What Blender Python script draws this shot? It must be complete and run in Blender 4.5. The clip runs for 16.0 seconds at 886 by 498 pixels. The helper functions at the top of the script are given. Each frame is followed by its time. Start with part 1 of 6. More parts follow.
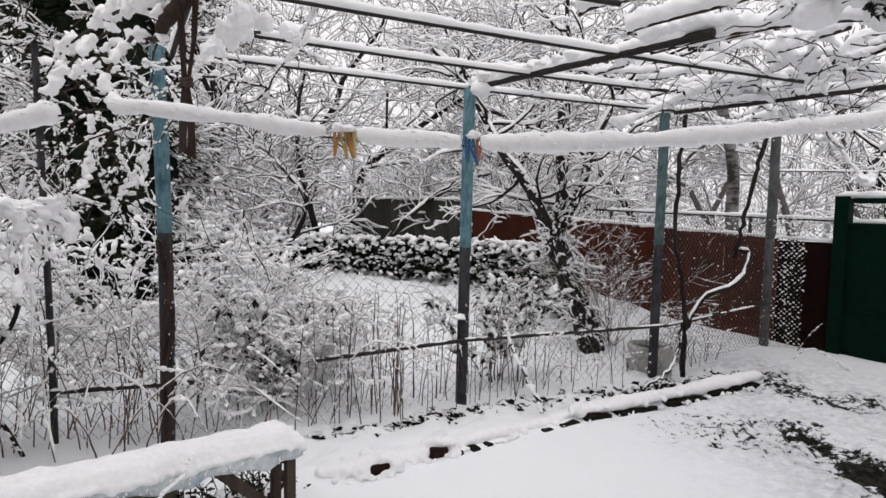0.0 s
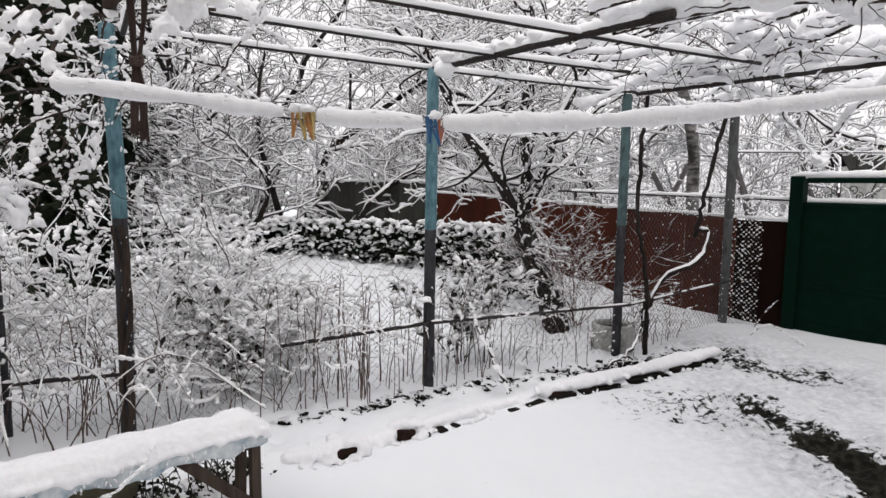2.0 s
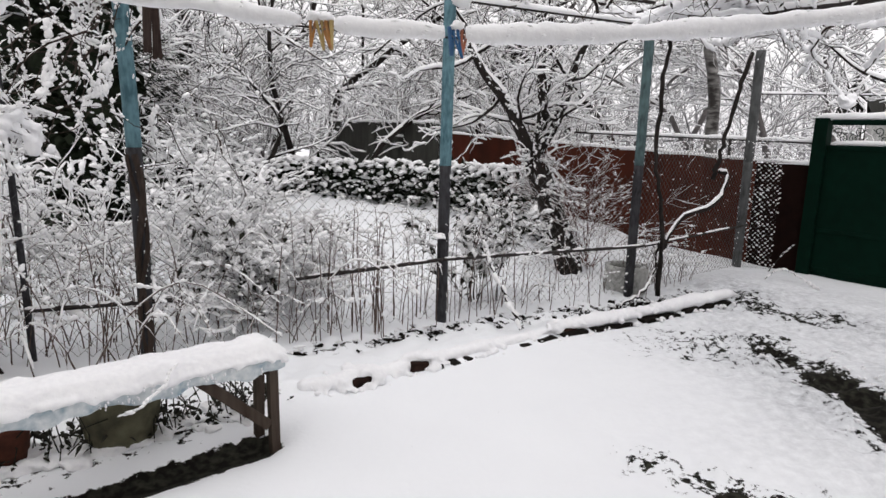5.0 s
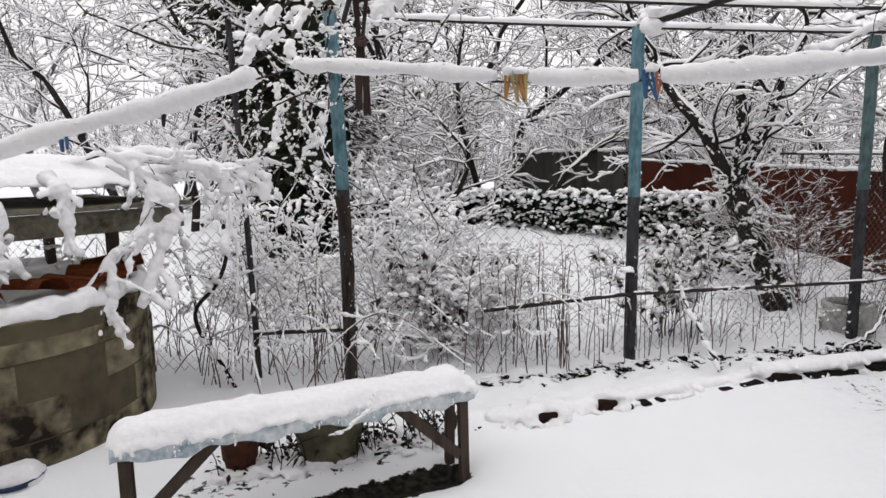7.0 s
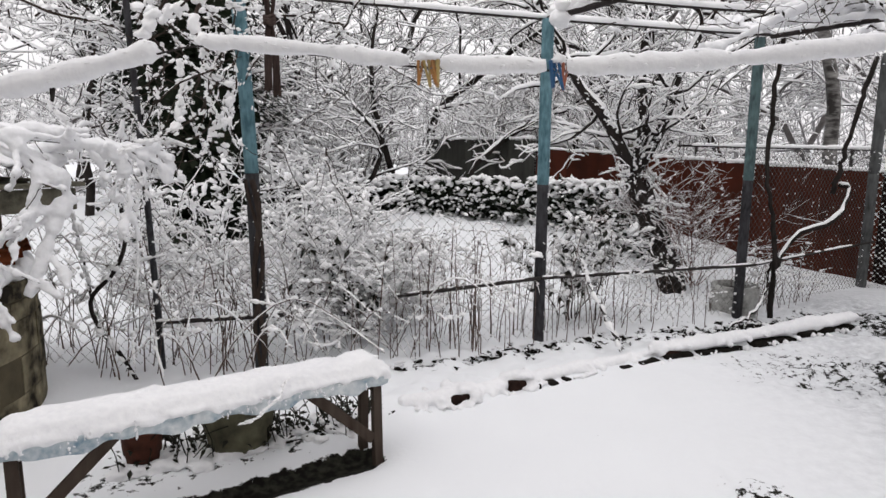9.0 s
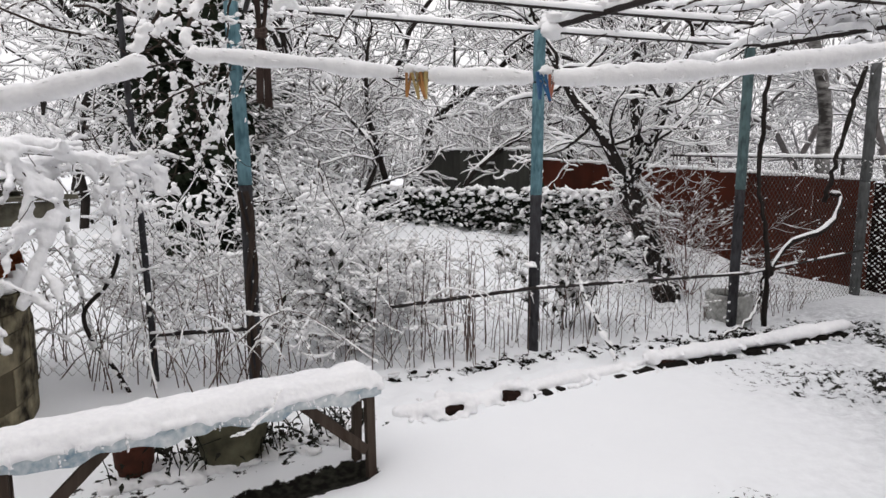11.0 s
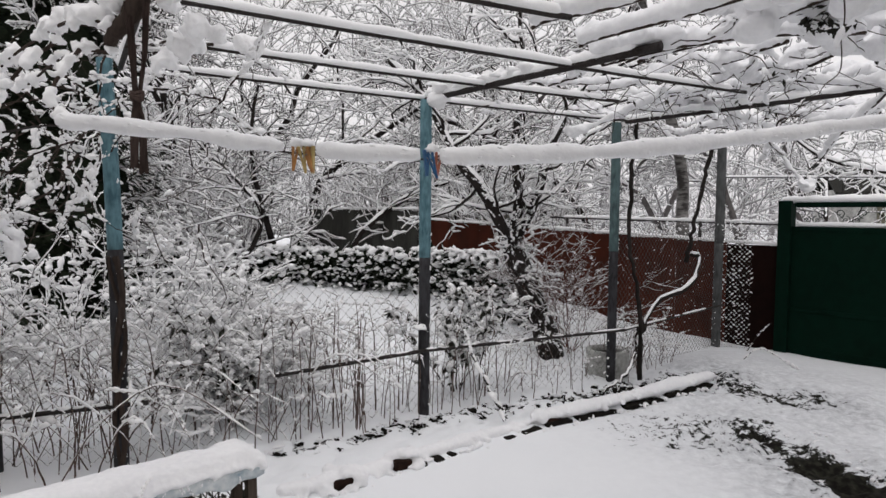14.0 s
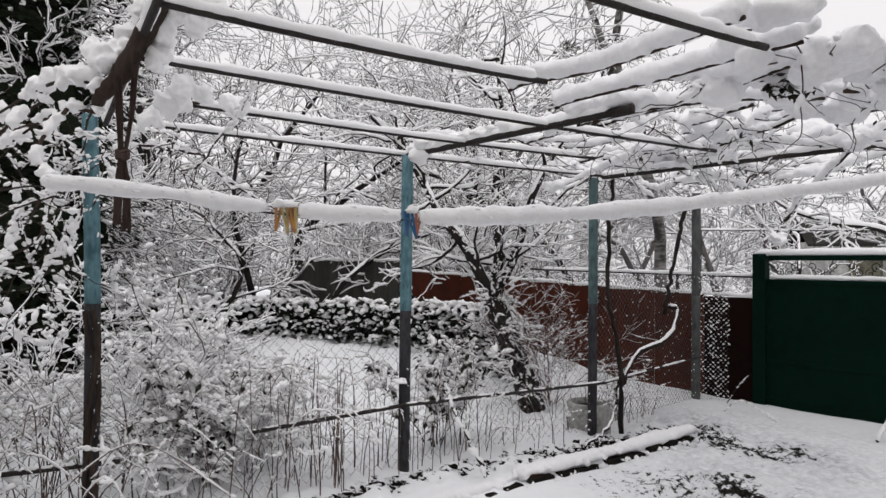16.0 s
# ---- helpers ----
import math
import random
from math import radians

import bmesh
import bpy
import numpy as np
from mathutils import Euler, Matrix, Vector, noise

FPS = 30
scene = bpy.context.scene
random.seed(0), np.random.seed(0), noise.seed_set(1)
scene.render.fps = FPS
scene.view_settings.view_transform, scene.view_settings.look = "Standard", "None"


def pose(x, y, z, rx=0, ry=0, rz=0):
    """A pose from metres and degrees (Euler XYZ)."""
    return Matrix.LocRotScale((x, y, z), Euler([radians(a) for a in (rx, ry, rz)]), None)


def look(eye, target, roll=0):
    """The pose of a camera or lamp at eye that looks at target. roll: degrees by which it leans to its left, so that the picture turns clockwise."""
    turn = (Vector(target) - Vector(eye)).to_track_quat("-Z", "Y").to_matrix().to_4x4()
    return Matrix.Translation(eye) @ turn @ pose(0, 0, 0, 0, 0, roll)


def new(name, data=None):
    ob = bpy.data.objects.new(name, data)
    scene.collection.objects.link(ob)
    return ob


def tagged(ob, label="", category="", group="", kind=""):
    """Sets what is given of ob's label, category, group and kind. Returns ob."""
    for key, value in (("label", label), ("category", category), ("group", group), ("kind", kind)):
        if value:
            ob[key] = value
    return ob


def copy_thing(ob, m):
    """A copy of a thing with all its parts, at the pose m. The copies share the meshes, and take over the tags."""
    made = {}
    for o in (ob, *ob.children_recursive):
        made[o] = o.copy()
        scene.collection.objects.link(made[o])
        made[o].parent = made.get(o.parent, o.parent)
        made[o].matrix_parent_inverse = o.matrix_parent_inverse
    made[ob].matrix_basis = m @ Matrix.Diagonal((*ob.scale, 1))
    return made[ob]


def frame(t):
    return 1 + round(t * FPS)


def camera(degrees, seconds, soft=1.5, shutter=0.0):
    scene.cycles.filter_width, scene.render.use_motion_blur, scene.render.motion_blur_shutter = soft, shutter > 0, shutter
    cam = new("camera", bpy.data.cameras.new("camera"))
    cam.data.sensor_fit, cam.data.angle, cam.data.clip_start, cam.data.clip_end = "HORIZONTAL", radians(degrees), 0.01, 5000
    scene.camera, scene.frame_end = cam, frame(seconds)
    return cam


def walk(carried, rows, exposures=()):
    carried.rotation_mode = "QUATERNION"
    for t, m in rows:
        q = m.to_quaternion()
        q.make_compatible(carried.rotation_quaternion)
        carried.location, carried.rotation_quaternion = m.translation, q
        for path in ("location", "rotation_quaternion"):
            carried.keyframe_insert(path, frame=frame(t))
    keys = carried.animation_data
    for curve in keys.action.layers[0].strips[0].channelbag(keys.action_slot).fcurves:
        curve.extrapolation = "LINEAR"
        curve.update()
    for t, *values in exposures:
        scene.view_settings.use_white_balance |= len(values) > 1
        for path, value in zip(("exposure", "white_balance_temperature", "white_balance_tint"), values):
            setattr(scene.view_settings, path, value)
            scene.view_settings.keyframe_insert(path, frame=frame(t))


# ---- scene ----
cam = camera(70.6, 16.0, soft=1.5)
PATH = [
    (0, (0.057, -0.112, 1.637), (0.018, 1.882, 1.499), 1.5),
    (0.5, (0.049, -0.105, 1.641), (0.03, 1.89, 1.504), 1.8),
    (1, (0.062, -0.103, 1.641), (0.078, 1.89, 1.476), 0.9),
    (1.5, (0.062, -0.102, 1.638), (0.072, 1.89, 1.46), 0.3),
    (2, (0.067, -0.091, 1.635), (0.136, 1.899, 1.444), 1.1),
    (2.5, (0.073, -0.088, 1.636), (0.198, 1.899, 1.447), 0.5),
    (3, (0.077, -0.09, 1.629), (0.233, 1.89, 1.399), 1.1),
    (3.2, (0.073, -0.062, 1.635), (0.224, 1.916, 1.384), 0.9),
    (5.3, (0.037, -0.08, 1.543), (0.01, 1.88, 1.149), 2.2),
    (5.5, (0.031, -0.075, 1.543), (-0.098, 1.878, 1.129), 1.6),
    (6, (0.022, -0.05, 1.556), (-0.321, 1.879, 1.155), -0.6),
    (6.5, (0.016, -0.081, 1.578), (-0.48, 1.828, 1.245), -0.7),
    (7, (0.019, -0.121, 1.6), (-0.516, 1.787, 1.322), -0.8),
    (7.5, (0.022, -0.135, 1.6), (-0.442, 1.786, 1.29), -0.6),
    (8, (0.025, -0.135, 1.599), (-0.335, 1.808, 1.289), 0.0),
    (8.5, (0.027, -0.14, 1.6), (-0.292, 1.813, 1.306), -0.0),
    (9, (0.026, -0.132, 1.596), (-0.24, 1.824, 1.274), 0.4),
    (9.2, (0.031, -0.134, 1.598), (-0.247, 1.823, 1.294), 0.2),
    (11.3, (0.057, -0.142, 1.596), (-0.198, 1.822, 1.315), 0.1),
    (11.5, (0.066, -0.148, 1.603), (-0.2, 1.818, 1.345), -0.1),
    (12, (0.092, -0.148, 1.611), (-0.19, 1.816, 1.362), -0.3),
    (12.5, (0.084, -0.178, 1.614), (-0.18, 1.791, 1.378), -0.6),
    (13, (0.064, -0.138, 1.615), (-0.054, 1.844, 1.379), -0.7),
    (13.5, (0.056, -0.125, 1.628), (0.095, 1.869, 1.472), 0.3),
    (14, (0.049, -0.121, 1.648), (0.142, 1.874, 1.541), 0.6),
    (14.5, (0.038, -0.119, 1.654), (0.144, 1.876, 1.585), 1.4),
    (15, (0.048, -0.119, 1.658), (0.226, 1.871, 1.588), 1.5),
    (15.5, (0.051, -0.135, 1.671), (0.213, 1.858, 1.679), 1.0),
    (16, (0.053, -0.161, 1.676), (0.203, 1.833, 1.729), 0.7),
]
walk(cam, [(t, look(eye, target, roll)) for t, eye, target, roll in PATH], [(0, 0.07), (2.5, 0.17), (5.5, 0.20), (9, 0.15), (12.5, 0.17), (14, -0.14), (16, -0.07)])

# ---- world, sun, exposure ----
world = bpy.data.worlds.new("overcast_sky")
scene.world = world
world.use_nodes = True
wn, wl = world.node_tree.nodes, world.node_tree.links
wn.clear()
sky = wn.new("ShaderNodeTexSky")
sky.sky_type = 'NISHITA'
sky.sun_disc = False
sky.sun_elevation = radians(62)
sky.sun_rotation = radians(200)
sky.air_density, sky.dust_density, sky.ozone_density = 1.0, 6.0, 1.0
grey_sky = wn.new("ShaderNodeHueSaturation")
grey_sky.inputs["Saturation"].default_value = 0.12
cloud = wn.new("ShaderNodeMix")
cloud.data_type = 'RGBA'
cloud.inputs["Factor"].default_value = 0.9
cloud.inputs["B"].default_value = (7.95, 7.72, 7.85, 1)
back = wn.new("ShaderNodeBackground")
back.inputs["Strength"].default_value = 0.128
wout = wn.new("ShaderNodeOutputWorld")
wl.new(sky.outputs["Color"], grey_sky.inputs["Color"])
wl.new(grey_sky.outputs["Color"], cloud.inputs["A"])
wl.new(cloud.outputs["Result"], back.inputs["Color"])
wl.new(back.outputs["Background"], wout.inputs["Surface"])

sun_data = bpy.data.lights.new("sun", 'SUN')
sun_data.energy, sun_data.angle, sun_data.color = 0.6, radians(60), (1.0, 0.97, 0.95)
sun = new("sun", sun_data)
sun.matrix_world = look((-2.6, -6.9, 13.9), (0, 0, 0))


# ---- materials ----
def material(name, base, rough=0.7, metal=0.0, dark=None, grain=30.0, stain=2.5, bump=0.3, bump_scale=60.0, stretch=(1, 1, 1), amount=0.5, rand=0.0, spec=0.10, bump_dist=0.01):
    """A surface with colour variation at two scales, a fine relief and, if wanted, a difference from object to object."""
    m = bpy.data.materials.new(name)
    m.use_nodes = True
    n, l = m.node_tree.nodes, m.node_tree.links
    b = n["Principled BSDF"]
    co = n.new("ShaderNodeTexCoord")
    mp = n.new("ShaderNodeMapping")
    mp.inputs["Scale"].default_value = stretch
    l.new(co.outputs["Object"], mp.inputs["Vector"])
    fine = n.new("ShaderNodeTexNoise")
    fine.inputs["Scale"].default_value, fine.inputs["Detail"].default_value = grain, 5
    broad = n.new("ShaderNodeTexNoise")
    broad.inputs["Scale"].default_value, broad.inputs["Detail"].default_value = stain, 4
    l.new(mp.outputs["Vector"], fine.inputs["Vector"])
    l.new(co.outputs["Object"], broad.inputs["Vector"])
    mul = n.new("ShaderNodeMath")
    mul.operation = 'MULTIPLY'
    l.new(fine.outputs["Fac"], mul.inputs[0])
    l.new(broad.outputs["Fac"], mul.inputs[1])
    ramp = n.new("ShaderNodeMapRange")
    ramp.inputs["From Min"].default_value, ramp.inputs["From Max"].default_value = 0.12, 0.42
    ramp.inputs["To Max"].default_value = amount * 2
    l.new(mul.outputs["Value"], ramp.inputs["Value"])
    mix = n.new("ShaderNodeMix")
    mix.data_type = 'RGBA'
    if dark is None:
        dark = tuple(c * 0.6 for c in base)
    mix.inputs["A"].default_value = (*base, 1)
    mix.inputs["B"].default_value = (*dark, 1)
    l.new(ramp.outputs["Result"], mix.inputs["Factor"])
    colour = mix.outputs["Result"]
    if rand:
        info = n.new("ShaderNodeObjectInfo")
        hsv = n.new("ShaderNodeHueSaturation")
        rr = n.new("ShaderNodeMapRange")
        rr.inputs["To Min"].default_value, rr.inputs["To Max"].default_value = 1 - rand, 1 + rand
        l.new(info.outputs["Random"], rr.inputs["Value"])
        l.new(rr.outputs["Result"], hsv.inputs["Value"])
        l.new(colour, hsv.inputs["Color"])
        colour = hsv.outputs["Color"]
    l.new(colour, b.inputs["Base Color"])
    b.inputs["Roughness"].default_value, b.inputs["Metallic"].default_value = rough, metal
    b.inputs["Specular IOR Level"].default_value = spec
    if bump:
        bn = n.new("ShaderNodeTexNoise")
        bn.inputs["Scale"].default_value, bn.inputs["Detail"].default_value = bump_scale, 6
        l.new(mp.outputs["Vector"], bn.inputs["Vector"])
        bm_ = n.new("ShaderNodeBump")
        bm_.inputs["Strength"].default_value, bm_.inputs["Distance"].default_value = bump, bump_dist
        l.new(bn.outputs["Fac"], bm_.inputs["Height"])
        l.new(bm_.outputs["Normal"], b.inputs["Normal"])
    return m


SNOW = material("snow", (0.90, 0.90, 0.91), 0.75, dark=(0.80, 0.80, 0.825), grain=40, stain=1.5, bump=0.35, bump_scale=55, spec=0.2)
SNOW_TWIG = material("snow_on_twigs", (0.95, 0.945, 0.95), 0.8, dark=(0.90, 0.90, 0.91), grain=60, stain=6, bump=0.3, bump_scale=120, spec=0.15)

# Twig colour lightened to put distance haze into the far crowns.
MISTY = material("haze_pale_twig", (0.34, 0.33, 0.335), 0.9, dark=(0.20, 0.195, 0.20), grain=8, bump=0)
BARK = material("dark_wet_bark", (0.035, 0.029, 0.027), 0.85, dark=(0.014, 0.012, 0.011), grain=40, bump=0.8, bump_scale=50, stretch=(1, 1, 0.25), spec=0.05)
TWIG = material("twig_bark", (0.045, 0.037, 0.035), 0.85, dark=(0.02, 0.017, 0.016), grain=30, bump=0.3, spec=0.1)
# Bark lightened as well, for slight haze on trees and bushes farther back.
FARTWIG = material("haze_lightened_bark", (0.15, 0.138, 0.135), 0.9, dark=(0.08, 0.073, 0.072), grain=10, bump=0.0)
VINE = material("vine_bark", (0.062, 0.046, 0.038), 0.9, dark=(0.022, 0.017, 0.015), grain=60, bump=0.9, bump_scale=70, stretch=(1, 1, 0.2))
CANE = material("dry_cane", (0.16, 0.112, 0.095), 0.85, dark=(0.045, 0.032, 0.028), grain=25, stain=5, bump=0.3)
IVY = material("ivy_leaf", (0.016, 0.021, 0.012), 0.7, dark=(0.005, 0.007, 0.004), grain=15, stain=4, bump=0.2, spec=0.06)
LEAF = material("withered_leaf", (0.030, 0.030, 0.022), 0.7, dark=(0.012, 0.011, 0.009), grain=20, stain=5, bump=0.2, spec=0.1)
MISTLETOE = material("mistletoe_leaf", (0.055, 0.06, 0.025), 0.7, dark=(0.025, 0.028, 0.012), grain=20, stain=5, bump=0)
REDLEAF = material("barberry_twig", (0.14, 0.055, 0.042), 0.8, dark=(0.06, 0.026, 0.022), grain=20, stain=5, bump=0.2)
BLUEPAINT = material("peeling_blue_paint", (0.15, 0.27, 0.31), 0.55, dark=(0.055, 0.115, 0.14), grain=45, stain=7, bump=0.35, bump_scale=80, stretch=(1, 1, 0.3), amount=0.6)
RUSTPOST = material("bare_rusty_steel", (0.060, 0.060, 0.066), 0.7, metal=0.2, dark=(0.02, 0.018, 0.019), grain=50, stain=6, bump=0.5, bump_scale=90, stretch=(1, 1, 0.3))
PIPE = material("rusty_pipe", (0.050, 0.045, 0.044), 0.7, metal=0.2, dark=(0.025, 0.02, 0.018), grain=60, stain=6, bump=0.4, bump_scale=90)
WIRE = material("galvanised_wire", (0.13, 0.13, 0.13), 0.6, metal=0.4, dark=(0.10, 0.095, 0.09), grain=50, stain=8, bump=0)
REDFENCE = material("red_brown_sheet", (0.118, 0.034, 0.020), 0.7, dark=(0.075, 0.026, 0.018), grain=8, stain=1.4, bump=0.25, bump_scale=30, stretch=(1, 1, 0.35), rand=0.12)
# Much darker version of the red-brown sheet, for the panel next to the gate.
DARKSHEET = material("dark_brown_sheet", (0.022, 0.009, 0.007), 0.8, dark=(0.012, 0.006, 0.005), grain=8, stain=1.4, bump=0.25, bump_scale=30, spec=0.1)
GREYFENCE = material("dark_grey_board", (0.050, 0.050, 0.044), 0.8, dark=(0.025, 0.025, 0.023), grain=14, stain=1.2, bump=0.3, bump_scale=30, stretch=(1, 1, 0.2), rand=0.2)
GREEN = material("dark_green_paint", (0.0012, 0.0135, 0.0078), 0.75, dark=(0.0008, 0.008, 0.0045), grain=10, stain=1.5, bump=0.12, bump_scale=25, spec=0.06)
WOOD = material("weathered_wood", (0.075, 0.058, 0.047), 0.85, dark=(0.04, 0.028, 0.022), grain=22, stain=4, bump=0.6, bump_scale=45, stretch=(1, 1, 0.12))
GREYWOOD = material("grey_mossy_timber", (0.21, 0.195, 0.15), 0.9, dark=(0.055, 0.055, 0.042), grain=30, stain=5, bump=0.6, bump_scale=50, stretch=(0.15, 1, 1))
MASONRY = material("mossy_concrete_block", (0.27, 0.235, 0.155), 0.9, dark=(0.018, 0.015, 0.011), grain=9, stain=1.2, bump=1.0, bump_scale=14, amount=0.85, rand=0.03, bump_dist=0.02)
TUBPAINT = material("mossy_grey_green_tub", (0.19, 0.18, 0.115), 0.85, dark=(0.04, 0.037, 0.027), grain=9, stain=4, bump=0.6, bump_scale=30)
PLASTER = material("added_wall_plaster", (0.55, 0.53, 0.49), 0.9, dark=(0.42, 0.40, 0.37), grain=20, stain=1.2, bump=0.5, bump_scale=40)
MORTAR = material("dark_mortar", (0.10, 0.085, 0.055), 0.95, dark=(0.05, 0.043, 0.03), grain=10, bump=0.6)
TERRA = material("terracotta", (0.30, 0.09, 0.035), 0.8, dark=(0.17, 0.05, 0.025), grain=20, stain=5, bump=0.3)
POTRED = material("dirty_red_clay", (0.10, 0.035, 0.022), 0.8, dark=(0.04, 0.018, 0.013), grain=20, stain=7, bump=0.4)
BRICK = material("near_black_brick", (0.034, 0.018, 0.014), 0.85, dark=(0.010, 0.007, 0.006), grain=25, stain=6, bump=0.7, bump_scale=50, spec=0.04)
SOIL = material("wet_soil", (0.017, 0.015, 0.013), 0.85, dark=(0.007, 0.006, 0.005), grain=35, stain=5, bump=1.0, bump_scale=45, spec=0.04)
CONCRETE = material("old_concrete", (0.50, 0.50, 0.48), 0.9, dark=(0.2, 0.2, 0.19), grain=25, stain=4, bump=0.5, bump_scale=45)
BROWNCLOTH = material("brown_rag", (0.085, 0.060, 0.053), 0.9, dark=(0.036, 0.025, 0.022), grain=90, stain=8, bump=0.7, bump_scale=150, stretch=(1, 1, 0.2))
PIN_BLUE = material("blue_plastic", (0.03, 0.13, 0.30), 0.4, bump=0.05, spec=0.5)
BASIN = material("dark_blue_plastic", (0.012, 0.035, 0.10), 0.5, bump=0.1, spec=0.4)
PIN_ORANGE = material("orange_plastic", (0.52, 0.24, 0.07), 0.4, bump=0.05, spec=0.5)
PIN_YELLOW = material("yellow_plastic", (0.58, 0.43, 0.17), 0.4, bump=0.05, spec=0.5)
PIN_PINK = material("salmon_plastic", (0.50, 0.17, 0.10), 0.4, bump=0.05, spec=0.5)
STEEL = material("spring_steel", (0.3, 0.3, 0.3), 0.35, metal=0.9, bump=0)
GREYPOST = material("grey_weathered_post", (0.12, 0.125, 0.125), 0.85, dark=(0.05, 0.05, 0.05), grain=40, stain=6, bump=0.6, bump_scale=60, stretch=(1, 1, 0.25))
TEALPOST = material("faded_teal_paint", (0.11, 0.17, 0.175), 0.7, dark=(0.045, 0.065, 0.068), grain=45, stain=7, bump=0.4, bump_scale=80, stretch=(1, 1, 0.3))
BARKWHITE = material("birch_bark", (0.26, 0.25, 0.24), 0.85, dark=(0.035, 0.032, 0.03), grain=4, stain=3, bump=0.3, stretch=(1, 1, 3), amount=0.7)


def oilcloth():
    """Printed oilcloth: pale blue and white blotches with green touches."""
    m = material("printed_oilcloth", (0.70, 0.72, 0.72), 0.4, dark=(0.07, 0.17, 0.25), grain=24, stain=7, bump=0.6, bump_scale=22, spec=0.5, amount=0.44)
    return m


OILCLOTH = oilcloth()


def ground_material():
    """Snow cover, worn through to wet soil and dead leaves along the trodden path."""
    m = bpy.data.materials.new("trodden_snow")
    m.use_nodes = True
    n, l = m.node_tree.nodes, m.node_tree.links
    b = n["Principled BSDF"]
    bare = n.new("ShaderNodeAttribute")
    bare.attribute_name = "bare"
    co = n.new("ShaderNodeTexCoord")
    nz = n.new("ShaderNodeTexNoise")
    nz.inputs["Scale"].default_value, nz.inputs["Detail"].default_value, nz.inputs["Roughness"].default_value = 15, 7, 0.66
    l.new(co.outputs["Object"], nz.inputs["Vector"])
    swing = n.new("ShaderNodeMapRange")
    swing.clamp = False
    swing.inputs["From Min"].default_value, swing.inputs["From Max"].default_value = 0.3, 0.7
    swing.inputs["To Min"].default_value, swing.inputs["To Max"].default_value = 0.1, 0.9
    l.new(nz.outputs["Fac"], swing.inputs["Value"])
    add = n.new("ShaderNodeMath")
    add.operation = 'ADD'
    l.new(bare.outputs["Fac"], add.inputs[0])
    l.new(swing.outputs["Result"], add.inputs[1])
    rng = n.new("ShaderNodeMapRange")
    rng.inputs["From Min"].default_value, rng.inputs["From Max"].default_value = 0.96, 1.06
    l.new(add.outputs["Value"], rng.inputs["Value"])
    soil = n.new("ShaderNodeMix")
    soil.data_type = 'RGBA'
    soil.inputs["A"].default_value = (0.008, 0.007, 0.006, 1)
    soil.inputs["B"].default_value = (0.032, 0.032, 0.024, 1)
    nz2 = n.new("ShaderNodeTexNoise")
    nz2.inputs["Scale"].default_value, nz2.inputs["Detail"].default_value = 22, 6
    l.new(co.outputs["Object"], nz2.inputs["Vector"])
    r2 = n.new("ShaderNodeMapRange")
    r2.inputs["From Min"].default_value, r2.inputs["From Max"].default_value = 0.42, 0.68
    l.new(nz2.outputs["Fac"], r2.inputs["Value"])
    l.new(r2.outputs["Result"], soil.inputs["Factor"])
    snow = n.new("ShaderNodeMix")
    snow.data_type = 'RGBA'
    snow.inputs["A"].default_value = (0.88, 0.895, 0.915, 1)
    snow.inputs["B"].default_value = (0.82, 0.835, 0.86, 1)
    nz3 = n.new("ShaderNodeTexNoise")
    nz3.inputs["Scale"].default_value, nz3.inputs["Detail"].default_value = 1.3, 5
    l.new(co.outputs["Object"], nz3.inputs["Vector"])
    l.new(nz3.outputs["Fac"], snow.inputs["Factor"])
    wet = n.new("ShaderNodeAttribute")
    wet.attribute_name = "slush"
    grey = n.new("ShaderNodeMix")
    grey.data_type = 'RGBA'
    grey.inputs["B"].default_value = (0.40, 0.41, 0.43, 1)
    patch = n.new("ShaderNodeMath")
    patch.operation = 'MULTIPLY'
    l.new(wet.outputs["Fac"], patch.inputs[0])
    l.new(swing.outputs["Result"], patch.inputs[1])
    l.new(patch.outputs["Value"], grey.inputs["Factor"])
    l.new(snow.outputs["Result"], grey.inputs["A"])
    mix = n.new("ShaderNodeMix")
    mix.data_type = 'RGBA'
    l.new(rng.outputs["Result"], mix.inputs["Factor"])
    l.new(grey.outputs["Result"], mix.inputs["A"])
    l.new(soil.outputs["Result"], mix.inputs["B"])
    l.new(mix.outputs["Result"], b.inputs["Base Color"])
    b.inputs["Roughness"].default_value = 0.8
    b.inputs["Specular IOR Level"].default_value = 0.06
    bn = n.new("ShaderNodeTexNoise")
    bn.inputs["Scale"].default_value, bn.inputs["Detail"].default_value = 30, 7
    l.new(co.outputs["Object"], bn.inputs["Vector"])
    dif = n.new("ShaderNodeMath")
    dif.operation = 'SUBTRACT'
    l.new(bn.outputs["Fac"], dif.inputs[0])
    l.new(rng.outputs["Result"], dif.inputs[1])
    bp = n.new("ShaderNodeBump")
    bp.inputs["Strength"].default_value, bp.inputs["Distance"].default_value = 0.22, 0.012
    l.new(dif.outputs["Value"], bp.inputs["Height"])
    l.new(bp.outputs["Normal"], b.inputs["Normal"])
    return m


GROUND = ground_material()


